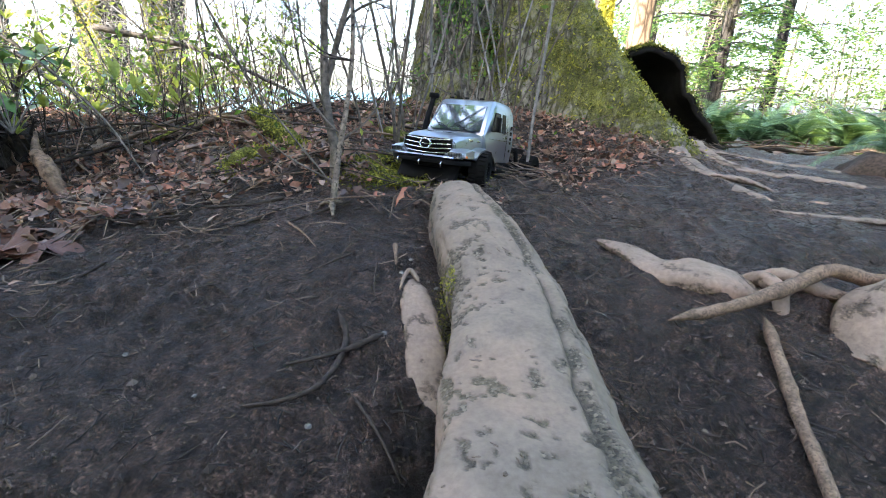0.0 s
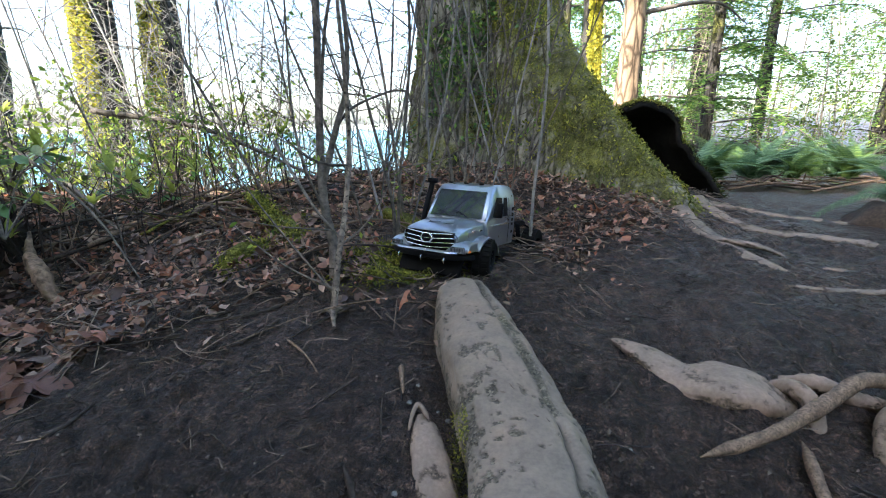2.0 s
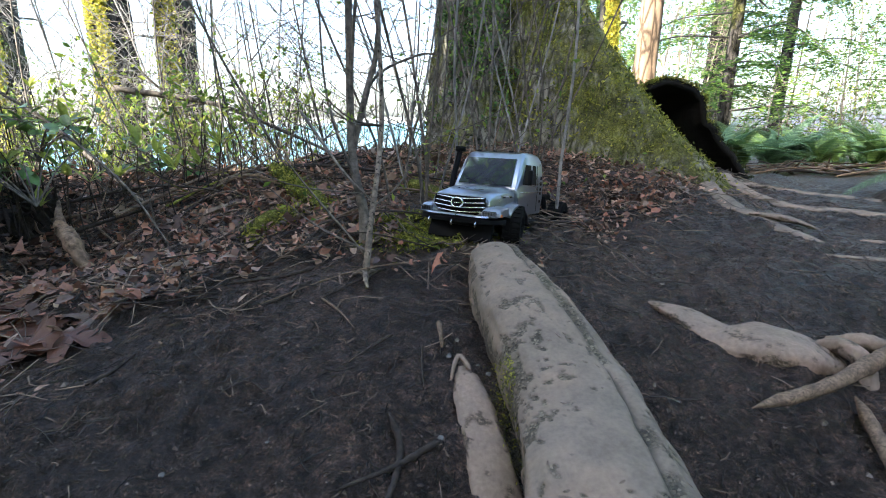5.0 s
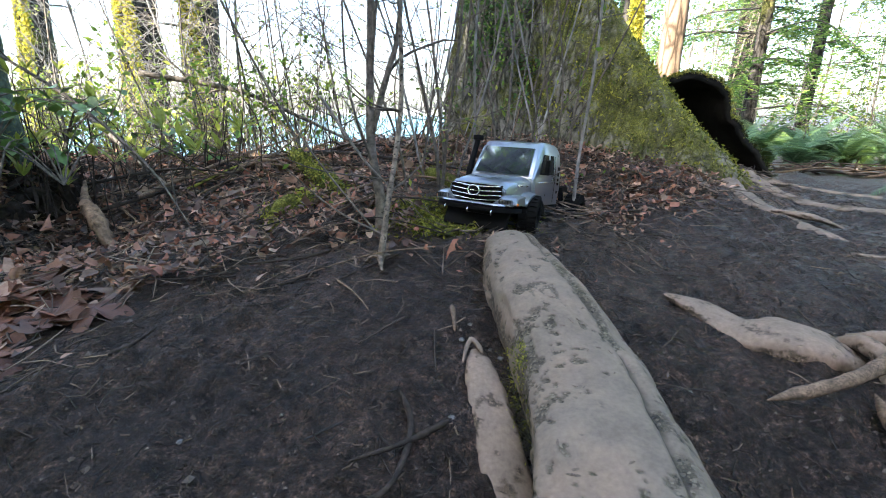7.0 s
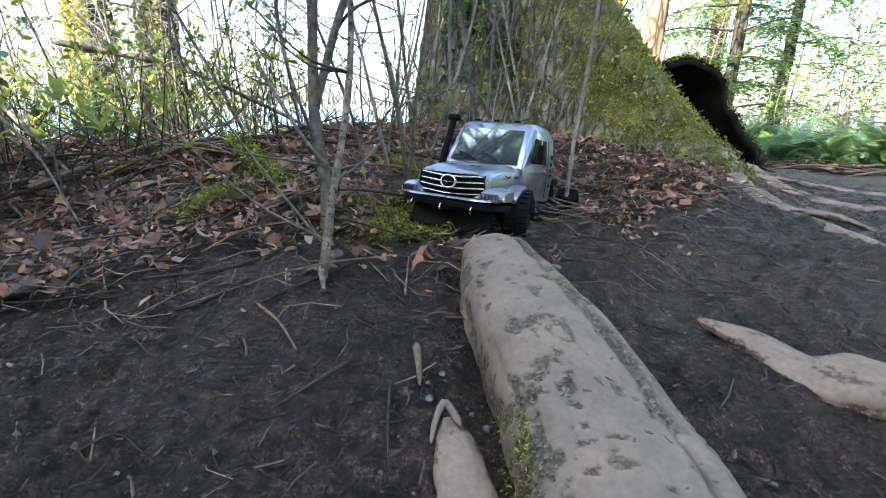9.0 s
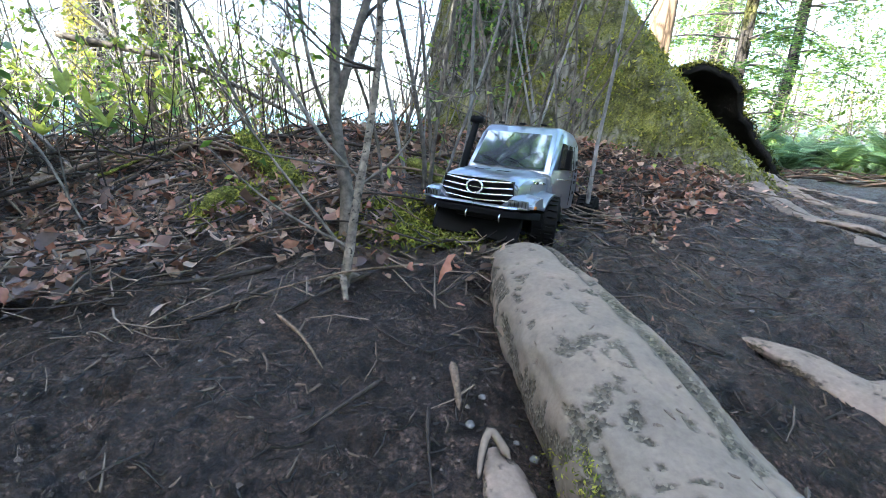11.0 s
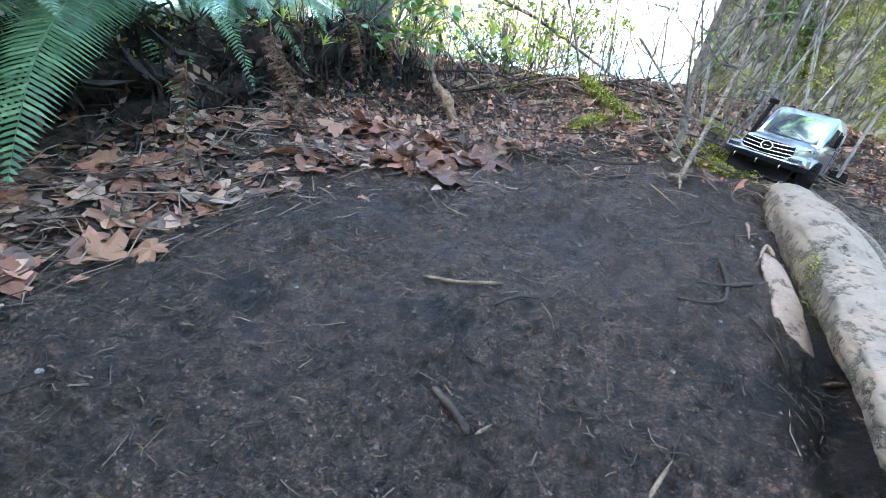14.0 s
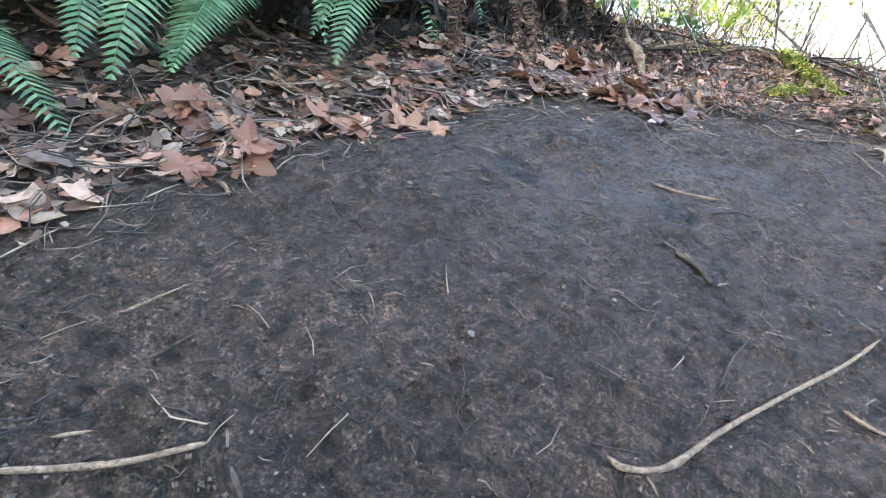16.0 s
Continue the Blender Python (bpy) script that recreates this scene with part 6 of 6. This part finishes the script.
for k, (x, y, s) in enumerate([(1.9, 1.6, 0.33), (2.12, 1.64, 0.38), (2.2, 1.38, 0.34)]):
    fern(x, y, s, 64 + k, FERN_GREEN, label="green sword fern on a rotten log beside the trail", count=14, lift=0.2 - float(land(x, y)) + 0.02, rise=(-72, -12))


def broad_shrub(x, y, z, seed, count=26, label="shrub with broad oval green leaves"):
    rnd = random.Random(seed)
    thing = new("shrub")
    leaves, wood = Mesh(), []
    for k in range(7):
        a = rnd.uniform(0, 6.28)
        ln = rnd.uniform(0.12, 0.3)
        p = spline([(x, y, z), (x + math.cos(a) * ln * 0.5, y + math.sin(a) * ln * 0.5, z + 0.10), (x + math.cos(a) * ln, y + math.sin(a) * ln, z + rnd.uniform(0.05, 0.16))], 8)
        w = Mesh()
        tube(w, p, np.linspace(0.003, 0.001, 8), 5, caps=False)
        link("twig", w, STEM_BARK, thing)
        for j in (3, 5, 6, 7):
            s = rnd.uniform(0.035, 0.06)
            r = np.array(Euler((rnd.gauss(0, 0.5), rnd.gauss(0.2, 0.4), rnd.uniform(0, 6.28))).to_matrix())
            o = np.array([(0, 0, 0), (0.25, 0.22, 0.03), (0.6, 0.24, 0.02), (1, 0, -0.08), (0.6, -0.24, 0.02), (0.25, -0.22, 0.03), (0.5, 0, -0.02)]) * s
            lm = Mesh().add(o @ r.T + p[j], [(0, 6, 1), (1, 6, 2), (2, 6, 3), (3, 6, 4), (4, 6, 5), (5, 6, 0)])
            link("leaf", lm, SHRUB_GREEN, thing)
    return tagged(thing, label, "shrub")


for k, (x, y, z) in enumerate([(-1.25, 1.25, 0.38), (-1.35, 1.05, 0.4), (-1.22, 1.45, 0.36), (-1.5, 0.85, 0.38), (-2.0, -0.4, 0.12), (-1.1, 1.6, 0.22), (-1.3, 1.15, 0.4), (-1.7, 0.6, 0.36), (-1.0, 1.75, 0.26), (-2.1, 0.2, 0.25), (-1.12, 1.08, 0.27), (-1.05, 1.2, 0.26)]):
    broad_shrub(x, y, z, 50 + k)


# ---- leafy shoots on the bank ----
def shoot(x, y, z, size, seed):
    """A short stem with a tuft of upright pointed leaves at its tip."""
    rnd = random.Random(seed)
    thing = new("leafy_shoot")
    top = np.array([x + rnd.gauss(0, 0.02), y + rnd.gauss(0, 0.02), z + rnd.uniform(0.03, 0.14)])
    m = Mesh()
    tube(m, spline([(x, y, float(ground_z(x, y)) - 0.01), (x + rnd.gauss(0, 0.015), y, z), top], 10), np.linspace(0.0022, 0.0012, 10), 5)
    link("stem", m, STICK_DARK, thing)
    for k in range(rnd.randint(4, 7)):
        s = size * rnd.uniform(0.7, 1.25)
        r = np.array(Euler((0, rnd.uniform(-1.35, -0.35), rnd.uniform(0, 6.28))).to_matrix())
        o = np.array([(0, 0, 0), (0.3, 0.13, 0.02), (0.65, 0.14, 0.0), (1, 0, -0.12), (0.65, -0.14, 0.0), (0.3, -0.13, 0.02), (0.5, 0, -0.03)]) * s
        link("leaf", Mesh().add(o @ r.T + top, [(0, 6, 1), (1, 6, 2), (2, 6, 3), (3, 6, 4), (4, 6, 5), (5, 6, 0)]), LEAF_GREEN, thing)
    return tagged(thing, "fresh green shoot with a tuft of pointed spring leaves", "shoot", "shoots on the bank")


for k in range(46):
    x, y = rs.uniform(-1.9, -0.35), rs.uniform(1.45, 2.35)
    shoot(x, y, float(ground_z(x, y)) + rs.uniform(0.06, 0.3), rs.uniform(0.026, 0.05), 500 + k)
for k in range(22):
    x, y = rs.uniform(-1.3, -0.7), rs.uniform(1.25, 1.75)
    shoot(x, y, float(ground_z(x, y)) + rs.uniform(0.03, 0.2), rs.uniform(0.045, 0.075), 600 + k)
for k in range(24):
    y = rs.uniform(0.7, 1.5)
    x = rs.uniform(-1.5, -1.15) - 0.25 * max(0, 1.1 - y)
    shoot(x, y, float(ground_z(x, y)) + rs.uniform(0.15, 0.34), rs.uniform(0.03, 0.055), 560 + k)
for k in range(60):
    x, y = rs.uniform(1.9, 5.0), rs.uniform(3.0, 3.9)
    d = (rs.gauss(0, 0.35), rs.gauss(0, 0.12))
    stick([(x - d[0], y - d[1], 0.01), (x, y, rs.uniform(0.02, 0.1)), (x + d[0], y + d[1], rs.uniform(0.01, 0.14))], rs.uniform(0.004, 0.011), rs.choice([STICK_PALE, STICK_PALE, STICK_DARK]), "dead branch in the brushwood beside the trail", n=10, seed=k)


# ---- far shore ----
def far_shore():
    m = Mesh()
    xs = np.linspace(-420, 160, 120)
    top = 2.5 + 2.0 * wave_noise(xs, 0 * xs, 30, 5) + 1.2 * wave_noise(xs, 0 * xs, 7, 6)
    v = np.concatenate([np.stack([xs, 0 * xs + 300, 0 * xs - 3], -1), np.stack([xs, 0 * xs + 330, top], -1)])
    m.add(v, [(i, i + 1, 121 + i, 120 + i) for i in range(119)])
    # the pale base colour carries the haze over the lake
    far = link("far_shore", m, grained("haze_tinted_shore", (0.22, 0.25, 0.24), (0.4, 0.42, 0.38), 0.3, 0.95, 0.1))
    tagged(far, "low wooded shore across the lake, haze put into its colour", "backdrop", kind="structure")


far_shore()


# ---- the model truck ----
SILVER = plain("silver_paint", (0.27, 0.295, 0.335), 0.28, 0.85, 0.5, 0.06, 30, 0.0002)
BLACK = plain("black_plastic", (0.005, 0.005, 0.0055), 0.5, 0, 0, 0.3, 60)
RUBBER = plain("dusty_rubber", (0.008, 0.0075, 0.007), 0.85, 0, 0, 0.35, 50)
CHROME = plain("chrome", (0.75, 0.76, 0.78), 0.14, 1.0, 0, 0.04, 40, 0.0001)
SCREEN = plain("windscreen_glass", (0.20, 0.23, 0.26), 0.05, 0.85, 0.3, 0.5, 14, 0.0)
GLASS_DARK = plain("smoked_glass", (0.008, 0.009, 0.011), 0.25, 0, 0, 0.1, 20, 0.0)
AMBER = plain("amber_lens", (0.75, 0.22, 0.05), 0.25, 0, 0.3, 0.08)
LENS = plain("clear_lens", (0.16, 0.17, 0.18), 0.12, 0.6, 0.4, 0.1)


def truck_part(name, bm, mat, parent, label="", soft=True):
    return link(name, bm_mesh(bm, name, soft), mat, parent, label)


def loft(sections, closed=True):
    """A skin over cross-sections that all have the same number of points."""
    bm = bmesh.new()
    rows = [[bm.verts.new(p) for p in s] for s in sections]
    k = len(rows[0])
    for a, b in zip(rows, rows[1:]):
        for i in range(k if closed else k - 1):
            j = (i + 1) % k
            bm.faces.new((a[i], a[j], b[j], b[i]))
    if closed:
        bm.faces.new(rows[0])
        bm.faces.new(rows[-1][::-1])
    return bm


def build_truck():
    t = new("model_truck")
    tagged(t, "silver bonneted radio-controlled model truck with bare black chassis", "model truck")
    R = 0.053
    # cab: side profile (y forward, z up), narrowing to the roof
    def ring(y, zs, ws):
        left = [(-w, y, z) for z, w in zip(zs, ws)]
        return left + [(w, y, z) for z, w in zip(zs[::-1], ws[::-1])]
    cab = loft([
        ring(-0.005, [0.105, 0.16, 0.205, 0.26, 0.280], [0.094, 0.096, 0.095, 0.087, 0.072]),
        ring(0.03, [0.105, 0.16, 0.205, 0.262, 0.282], [0.094, 0.096, 0.095, 0.087, 0.072]),
        ring(0.09, [0.105, 0.16, 0.205, 0.262, 0.282], [0.094, 0.096, 0.095, 0.087, 0.072]),
        ring(0.128, [0.105, 0.16, 0.205, 0.258, 0.276], [0.094, 0.096, 0.094, 0.086, 0.072]),
        ring(0.178, [0.105, 0.16, 0.186, 0.192, 0.196], [0.093, 0.094, 0.088, 0.086, 0.082]),
    ])
    bmesh.ops.bevel(cab, geom=cab.edges[:], offset=0.003, segments=2, affect="EDGES")
    body = truck_part("cab", cab, SILVER, t)
    hood = loft([
        ring(0.172, [0.125, 0.165, 0.187, 0.196], [0.082, 0.084, 0.080, 0.062]),
        ring(0.235, [0.125, 0.16, 0.180, 0.191], [0.079, 0.081, 0.076, 0.056]),
        ring(0.292, [0.125, 0.155, 0.170, 0.180], [0.076, 0.078, 0.070, 0.050]),
        ring(0.306, [0.128, 0.150, 0.160, 0.166], [0.072, 0.074, 0.066, 0.046]),
    ])
    bmesh.ops.bevel(hood, geom=hood.edges[:], offset=0.003, segments=2, affect="EDGES")
    hd = truck_part("bonnet", hood, SILVER, t)
    for s in (-1, 1):
        for a, b in (((s * 0.05, 0.18, 0.1945), (s * 0.03, 0.262, 0.1868)), ((s * 0.03, 0.262, 0.1868), (s * 0.012, 0.262, 0.1872))):
            m = Mesh()
            tube(m, spline([a, b], 3), 0.0007, 5)
            link("seam", m, BLACK, hd)
        for y in (0.2, 0.243):
            truck_part("vent", box(0.006, 0.017, 0.007, (s * 0.0815, y, 0.168), 0.0015), CHROME, hd)
            truck_part("vent", box(0.0065, 0.011, 0.003, (s * 0.0825, y, 0.168)), BLACK, hd)
    # windscreen and wipers
    ws = loft([[(-0.074, 0.1805, 0.2), (0.074, 0.1805, 0.2), (0.074, 0.1735, 0.1995), (-0.074, 0.1735, 0.1995)],
               [(-0.067, 0.1405, 0.264), (0.067, 0.1405, 0.264), (0.068, 0.1335, 0.2615), (-0.068, 0.1335, 0.2615)]])
    screen = truck_part("windscreen", ws, SCREEN, t, "dark reflecting windscreen", False)
    for x in (-0.04, 0.012):
        m = Mesh()
        tube(m, spline([(x, 0.186, 0.2), (x + 0.03, 0.1785, 0.2125), (x + 0.045, 0.177, 0.2145)], 6), 0.0011, 5)
        link("wiper", m, BLACK, screen)
    # doors' windows, mirrors, handles
    for s in (-1, 1):
        for y0, y1 in ((0.052, 0.084), (0.09, 0.132)):
            w = loft([[(s * 0.0955, y0, 0.205), (s * 0.0955, y1 + (0.018 if y1 > 0.1 else 0), 0.205), (s * 0.0925, y1 + (0.018 if y1 > 0.1 else 0), 0.205), (s * 0.0925, y0, 0.205)],
                      [(s * 0.0895, y0, 0.252), (s * 0.0895, y1 - 0.008, 0.252), (s * 0.086, y1 - 0.008, 0.252), (s * 0.086, y0, 0.252)]])
            truck_part("side_window", w, GLASS_DARK, t, "", False)
        mirror = truck_part("mirror", box(0.011, 0.012, 0.036, (s * 0.108, 0.141, 0.222), 0.003), BLACK, t, "black door mirror")
        truck_part("mirror_arm", box(0.018, 0.004, 0.004, (s * 0.098, 0.143, 0.206), 0.001), BLACK, mirror)
        truck_part("handle", box(0.004, 0.016, 0.003, (s * 0.0975, 0.066, 0.192), 0.001), CHROME, t)
        m = Mesh()
        tube(m, spline([(s * 0.0968, 0.0, 0.183), (s * 0.0968, 0.165, 0.183)], 4), 0.0011, 5)
        link("trim_strip", m, CHROME, t)
        m = Mesh()
        tube(m, spline([(s * 0.097, 0.044, 0.115), (s * 0.097, 0.044, 0.2), (s * 0.091, 0.044, 0.252)], 6), 0.0007, 5)
        link("door_seam", m, BLACK, t)
        # wheel arch and fender
        arch = [(s * 0.09, 0.19 + 0.072 * math.cos(a), 0.062 + 0.08 * math.sin(a)) for a in np.linspace(radians(36), radians(165), 18)]
        bm = loft([[(s * 0.076, y, z), (s * 0.106, y, z - 0.002), (s * 0.106, y, z + 0.004), (s * 0.076, y, z + 0.010)] for _, y, z in arch])
        fender = truck_part("fender", bm, SILVER, t)
        bm = loft([[(s * 0.05, y, 0.112), (s * 0.106, y - 0.012, 0.112), (s * 0.104, y - 0.012, z), (s * 0.07, y, z + 0.006)] for y, z in ((0.27, 0.138), (0.295, 0.136), (0.314, 0.130), (0.322, 0.120))])
        bmesh.ops.bevel(bm, geom=bm.edges[:], offset=0.002, segments=2, affect="EDGES")
        nose = truck_part("fender_nose", bm, SILVER, t)
        truck_part("vent", box(0.006, 0.017, 0.006, (s * 0.1, 0.262, 0.134), 0.0015), CHROME, fender)
        lamp_ = truck_part("headlight", box(0.034, 0.010, 0.019, (s * 0.081, 0.317, 0.119), 0.004, (-12, 0, -14 * s)), LENS, nose, "striped clear headlight")
        for k in range(5):
            truck_part("lamp_slat", box(0.0015, 0.012, 0.017, (s * (0.069 + k * 0.006), 0.3195 - k * 0.0013, 0.119), 0.0005, (-12, 0, -14 * s)), BLACK, lamp_)
        truck_part("indicator", box(0.006, 0.009, 0.008, (s * 0.1045, 0.303, 0.116), 0.002), AMBER, nose, "orange indicator lens")
        truck_part("side_step", box(0.022, 0.075, 0.012, (s * 0.094, 0.08, 0.082), 0.002), BLACK, t)
        truck_part("side_step", box(0.02, 0.065, 0.012, (s * 0.094, 0.082, 0.062), 0.002), BLACK, t)
        # unreadable writing on the back corner of the cab
        for k in range(6):
            truck_part("letter_bar", box(0.0012, 0.013, 0.009, (s * 0.0952, 0.014, 0.150 + k * 0.0145), 0), BLACK, t)
    # grille
    bm = loft([[(-0.070, 0.309, 0.117), (0.070, 0.309, 0.117), (0.070, 0.300, 0.117), (-0.070, 0.300, 0.117)],
               [(-0.064, 0.311, 0.166), (0.064, 0.311, 0.166), (0.064, 0.300, 0.166), (-0.064, 0.300, 0.166)]])
    grille = truck_part("grille", bm, BLACK, t, "black grille with chrome bars", False)
    for k in range(4):
        z = 0.121 + k * 0.0135
        m = Mesh()
        tube(m, spline([(-0.068 + k * 0.0015, 0.308, z + 0.002), (0, 0.318, z - 0.003), (0.068 - k * 0.0015, 0.308, z + 0.002)], 14), 0.0032, 8, 0, 0, 0.7)
        link("bar", m, CHROME, grille)
    for a0, r0, r1 in ((0, 0.0145, 0.0022),):
        m = Mesh()
        ringp = [(r0 * math.cos(a), 0.3215, 0.146 + r0 * math.sin(a)) for a in np.linspace(0, 2 * math.pi, 25)]
        tube(m, ringp, r1, 6, caps=False)
        link("badge_ring", m, CHROME, grille, "plain round badge")
        m = Mesh()
        tube(m, [(0, 0.312, 0.146), (0, 0.3205, 0.146)], 0.0135, 20)
        link("badge_disc", m, BLACK, grille)
    # bumper with hooks
    bm = loft([[(x, 0.318 - abs(x) * 0.28 * (abs(x) > 0.07), 0.092), (x, 0.337 - 2.2 * max(0, abs(x) - 0.06) ** 1.3, 0.091),
                (x, 0.337 - 2.2 * max(0, abs(x) - 0.06) ** 1.3, 0.103), (x, 0.318 - abs(x) * 0.28 * (abs(x) > 0.07), 0.105)] for x in np.linspace(-0.112, 0.112, 17)])
    bmesh.ops.bevel(bm, geom=bm.edges[:], offset=0.0015, segments=1, affect="EDGES")
    bumper = truck_part("bumper", bm, BLACK, t, "black front bumper")
    bm = loft([[(x, 0.322, 0.110), (x, 0.338 - 2.2 * max(0, abs(x) - 0.06) ** 1.3, 0.1085), (x, 0.336 - 2.2 * max(0, abs(x) - 0.06) ** 1.3, 0.1125), (x, 0.322, 0.1135)] for x in np.linspace(-0.098, 0.098, 13)])
    truck_part("bumper_lip", bm, SILVER, bumper)
    for x in (-0.06, 0.06, 0.0):
        m = Mesh()
        tube(m, spline([(x, 0.336, 0.097), (x, 0.344, 0.092), (x, 0.341, 0.084)], 6), 0.0016, 6)
        link("hook", m, CHROME, bumper)
    # snorkel
    m = Mesh()
    tube(m, spline([(0.102, 0.165, 0.15), (0.103, 0.16, 0.2), (0.1, 0.14, 0.262), (0.099, 0.134, 0.285)], 12), [0.0075] * 12, 10)
    sn = link("snorkel", m, BLACK, t, "black snorkel pipe")
    m = Mesh()
    tube(m, [(0.099, 0.134, 0.276), (0.099, 0.134, 0.278), (0.099, 0.134, 0.288), (0.099, 0.134, 0.289)], [0.009, 0.0145, 0.0145, 0.012], 16)
    link("snorkel_head", m, BLACK, sn)
    m = Mesh()
    tube(m, [(0.04, 0.05, 0.28), (0.04, 0.048, 0.305)], [0.0009, 0.0005], 5)
    link("aerial", m, BLACK, t)
    # roof light bar over the screen
    for x in (-0.045, 0.0, 0.045):
        truck_part("roof_lamp", box(0.012, 0.006, 0.004, (x, 0.128, 0.2815), 0.0015), BLACK, body)
    # chassis
    for s in (-1, 1):
        truck_part("chassis_rail", box(0.010, 0.50, 0.020, (s * 0.036, -0.02, 0.118), 0.002), BLACK, t)
        truck_part("rail_flange", box(0.016, 0.27, 0.003, (s * 0.034, -0.135, 0.1295), 0.001), BLACK, t)
        m = Mesh()
        tube(m, spline([(s * 0.036, -0.265, 0.112), (s * 0.05, -0.30, 0.095), (s * 0.052, -0.32, 0.09)], 6), 0.0035, 6)
        link("tow_arm", m, BLACK, t)
        for y0, y1 in ((-0.20, -0.12), (0.19, 0.12)):
            m = Mesh()
            tube(m, spline([(s * 0.05, y0, 0.062), (s * 0.03, y1, 0.1)], 4), 0.004, 6)
            link("link_rod", m, BLACK, t)
        for y in (-0.175, 0.235):
            m = Mesh()
            tube(m, spline([(s * 0.056, y, 0.06), (s * 0.048, y + 0.006, 0.125)], 14), [0.007, 0.0085] * 7, 8)
            link("shock_absorber", m, BLACK, t)
    for y in (-0.262, -0.17, -0.09, -0.02):
        truck_part("cross_member", box(0.072, 0.010, 0.014, (0, y, 0.118), 0.002), BLACK, t)
    # black underbody blocks, added to fill the dark below the truck
    truck_part("skid_plate", box(0.075, 0.20, 0.012, (0, 0.20, 0.074), 0.003), BLACK, t)
    truck_part("motor_housing", box(0.085, 0.15, 0.04, (0, 0.225, 0.1), 0.006), BLACK, t)
    for s in (-1, 1):
        truck_part("arch_liner", box(0.012, 0.15, 0.06, (s * 0.056, 0.2, 0.105), 0.003), BLACK, t)
    # added black plate stands in for the shade under the bumper
    truck_part("valance", box(0.165, 0.012, 0.055, (0, 0.292, 0.072), 0.003, (25, 0, 0)), BLACK, t)
    m = Mesh()
    tube(m, spline([(-0.075, 0.24, 0.06), (0, 0.245, 0.066), (0.075, 0.24, 0.06)], 6), 0.004, 6)
    link("steering_rod", m, BLACK, t)
    truck_part("gearbox", box(0.05, 0.09, 0.045, (0, 0.03, 0.098), 0.006), BLACK, t)
    for y in (-0.19, 0.19):
        m = Mesh()
        tube(m, [(-0.085, y, R), (-0.03, y, R), (-0.012, y, R), (0.012, y, R), (0.03, y, R), (0.085, y, R)], [0.008, 0.009, 0.02, 0.02, 0.009, 0.008], 12)
        link("axle", m, BLACK, t)
    # wheels with block tread
    rings = [(-0.021, 0.028), (-0.0225, 0.044), (-0.021, 0.052), (-0.013, R - 0.003), (0, R - 0.002), (0.013, R - 0.003), (0.021, 0.052), (0.0225, 0.044), (0.021, 0.028)]
    tyre = Mesh()
    k = 40
    for (xa, ra), (xb, rb) in zip(rings, rings[1:]):
        q = [(x, r * math.cos(a), r * math.sin(a)) for a in np.linspace(0, 2 * math.pi, k, endpoint=False) for x, r in ((xa, ra), (xb, rb))]
        tyre.add(q, [(2 * i, 2 * ((i + 1) % k), 2 * ((i + 1) % k) + 1, 2 * i + 1) for i in range(k)])
    for i in range(26):
        for s in (-1, 1):
            a = (i + (0.5 if s > 0 else 0)) / 26 * 2 * math.pi
            c, sn_ = math.cos(a), math.sin(a)
            pts = [(s * x, (R - 0.005 + h) * math.cos(a + d), (R - 0.005 + h) * math.sin(a + d)) for x in (0.003, 0.021) for h in (0, 0.0065 if x == 0.003 else 0.004) for d in (-0.07, 0.07)]
            tyre.add(pts, [(0, 1, 3, 2), (4, 6, 7, 5), (0, 4, 5, 1), (2, 3, 7, 6), (0, 2, 6, 4), (1, 5, 7, 3)])
    tyre_mesh = tyre.data("tyre", False)
    rim = Mesh()
    for s in (-1, 1):
        prof = [(s * 0.0215, 0.0285), (s * 0.019, 0.0265), (s * 0.010, 0.025), (s * 0.008, 0.012), (s * 0.016, 0.010), (s * 0.018, 0.0)]
        for (xa, ra), (xb, rb) in zip(prof, prof[1:]):
            q = [(x, r * math.cos(a), r * math.sin(a)) for a in np.linspace(0, 2 * math.pi, 20, endpoint=False) for x, r in ((xa, ra), (xb, rb))]
            rim.add(q, [(2 * i, 2 * ((i + 1) % 20), 2 * ((i + 1) % 20) + 1, 2 * i + 1) for i in range(20)])
    rim_mesh = rim.data("rim")
    nut = bm_mesh(box(0.04, 0.004, 0.004), "wheel_nut")
    for y in (-0.19, 0.19):
        for s in (-1, 1):
            wheel = new("wheel")
            wheel.parent = t
            wheel.matrix_local = pose(s * 0.094, y, R, 20 * s + 300 * y, 0, 14 if y > 0 else 0)
            link("tyre", tyre_mesh, RUBBER, wheel)
            link("rim", rim_mesh, BLACK, wheel)
            for q in range(5):
                n = link("wheel_nut", nut, CHROME, wheel)
                n.matrix_local = pose(0, 0.018 * math.cos(q * 1.2566), 0.018 * math.sin(q * 1.2566))
    # the cab is low: heights above the frame are scaled down
    for ob in t.children_recursive:
        kind = ob.name.split(".")[0]
        if ob.type == "MESH" and ob.parent.name.split(".")[0] != "wheel" and kind != "axle":
            drop = 0.0 if kind in ("skid_plate", "chassis_rail", "rail_flange", "cross_member", "tow_arm", "gearbox", "link_rod", "shock_absorber") else 0.026
            for v in ob.data.vertices:
                if v.co.z > 0.1:
                    v.co.z = 0.1 + (v.co.z - 0.1) * 0.76 + 0.3 * max(0, v.co.z - 0.195)
                v.co.z -= drop
    return t


truck = build_truck()
truck.matrix_world = pose(0.228, 1.25, 0.138, 7.5, -1.0, 148)
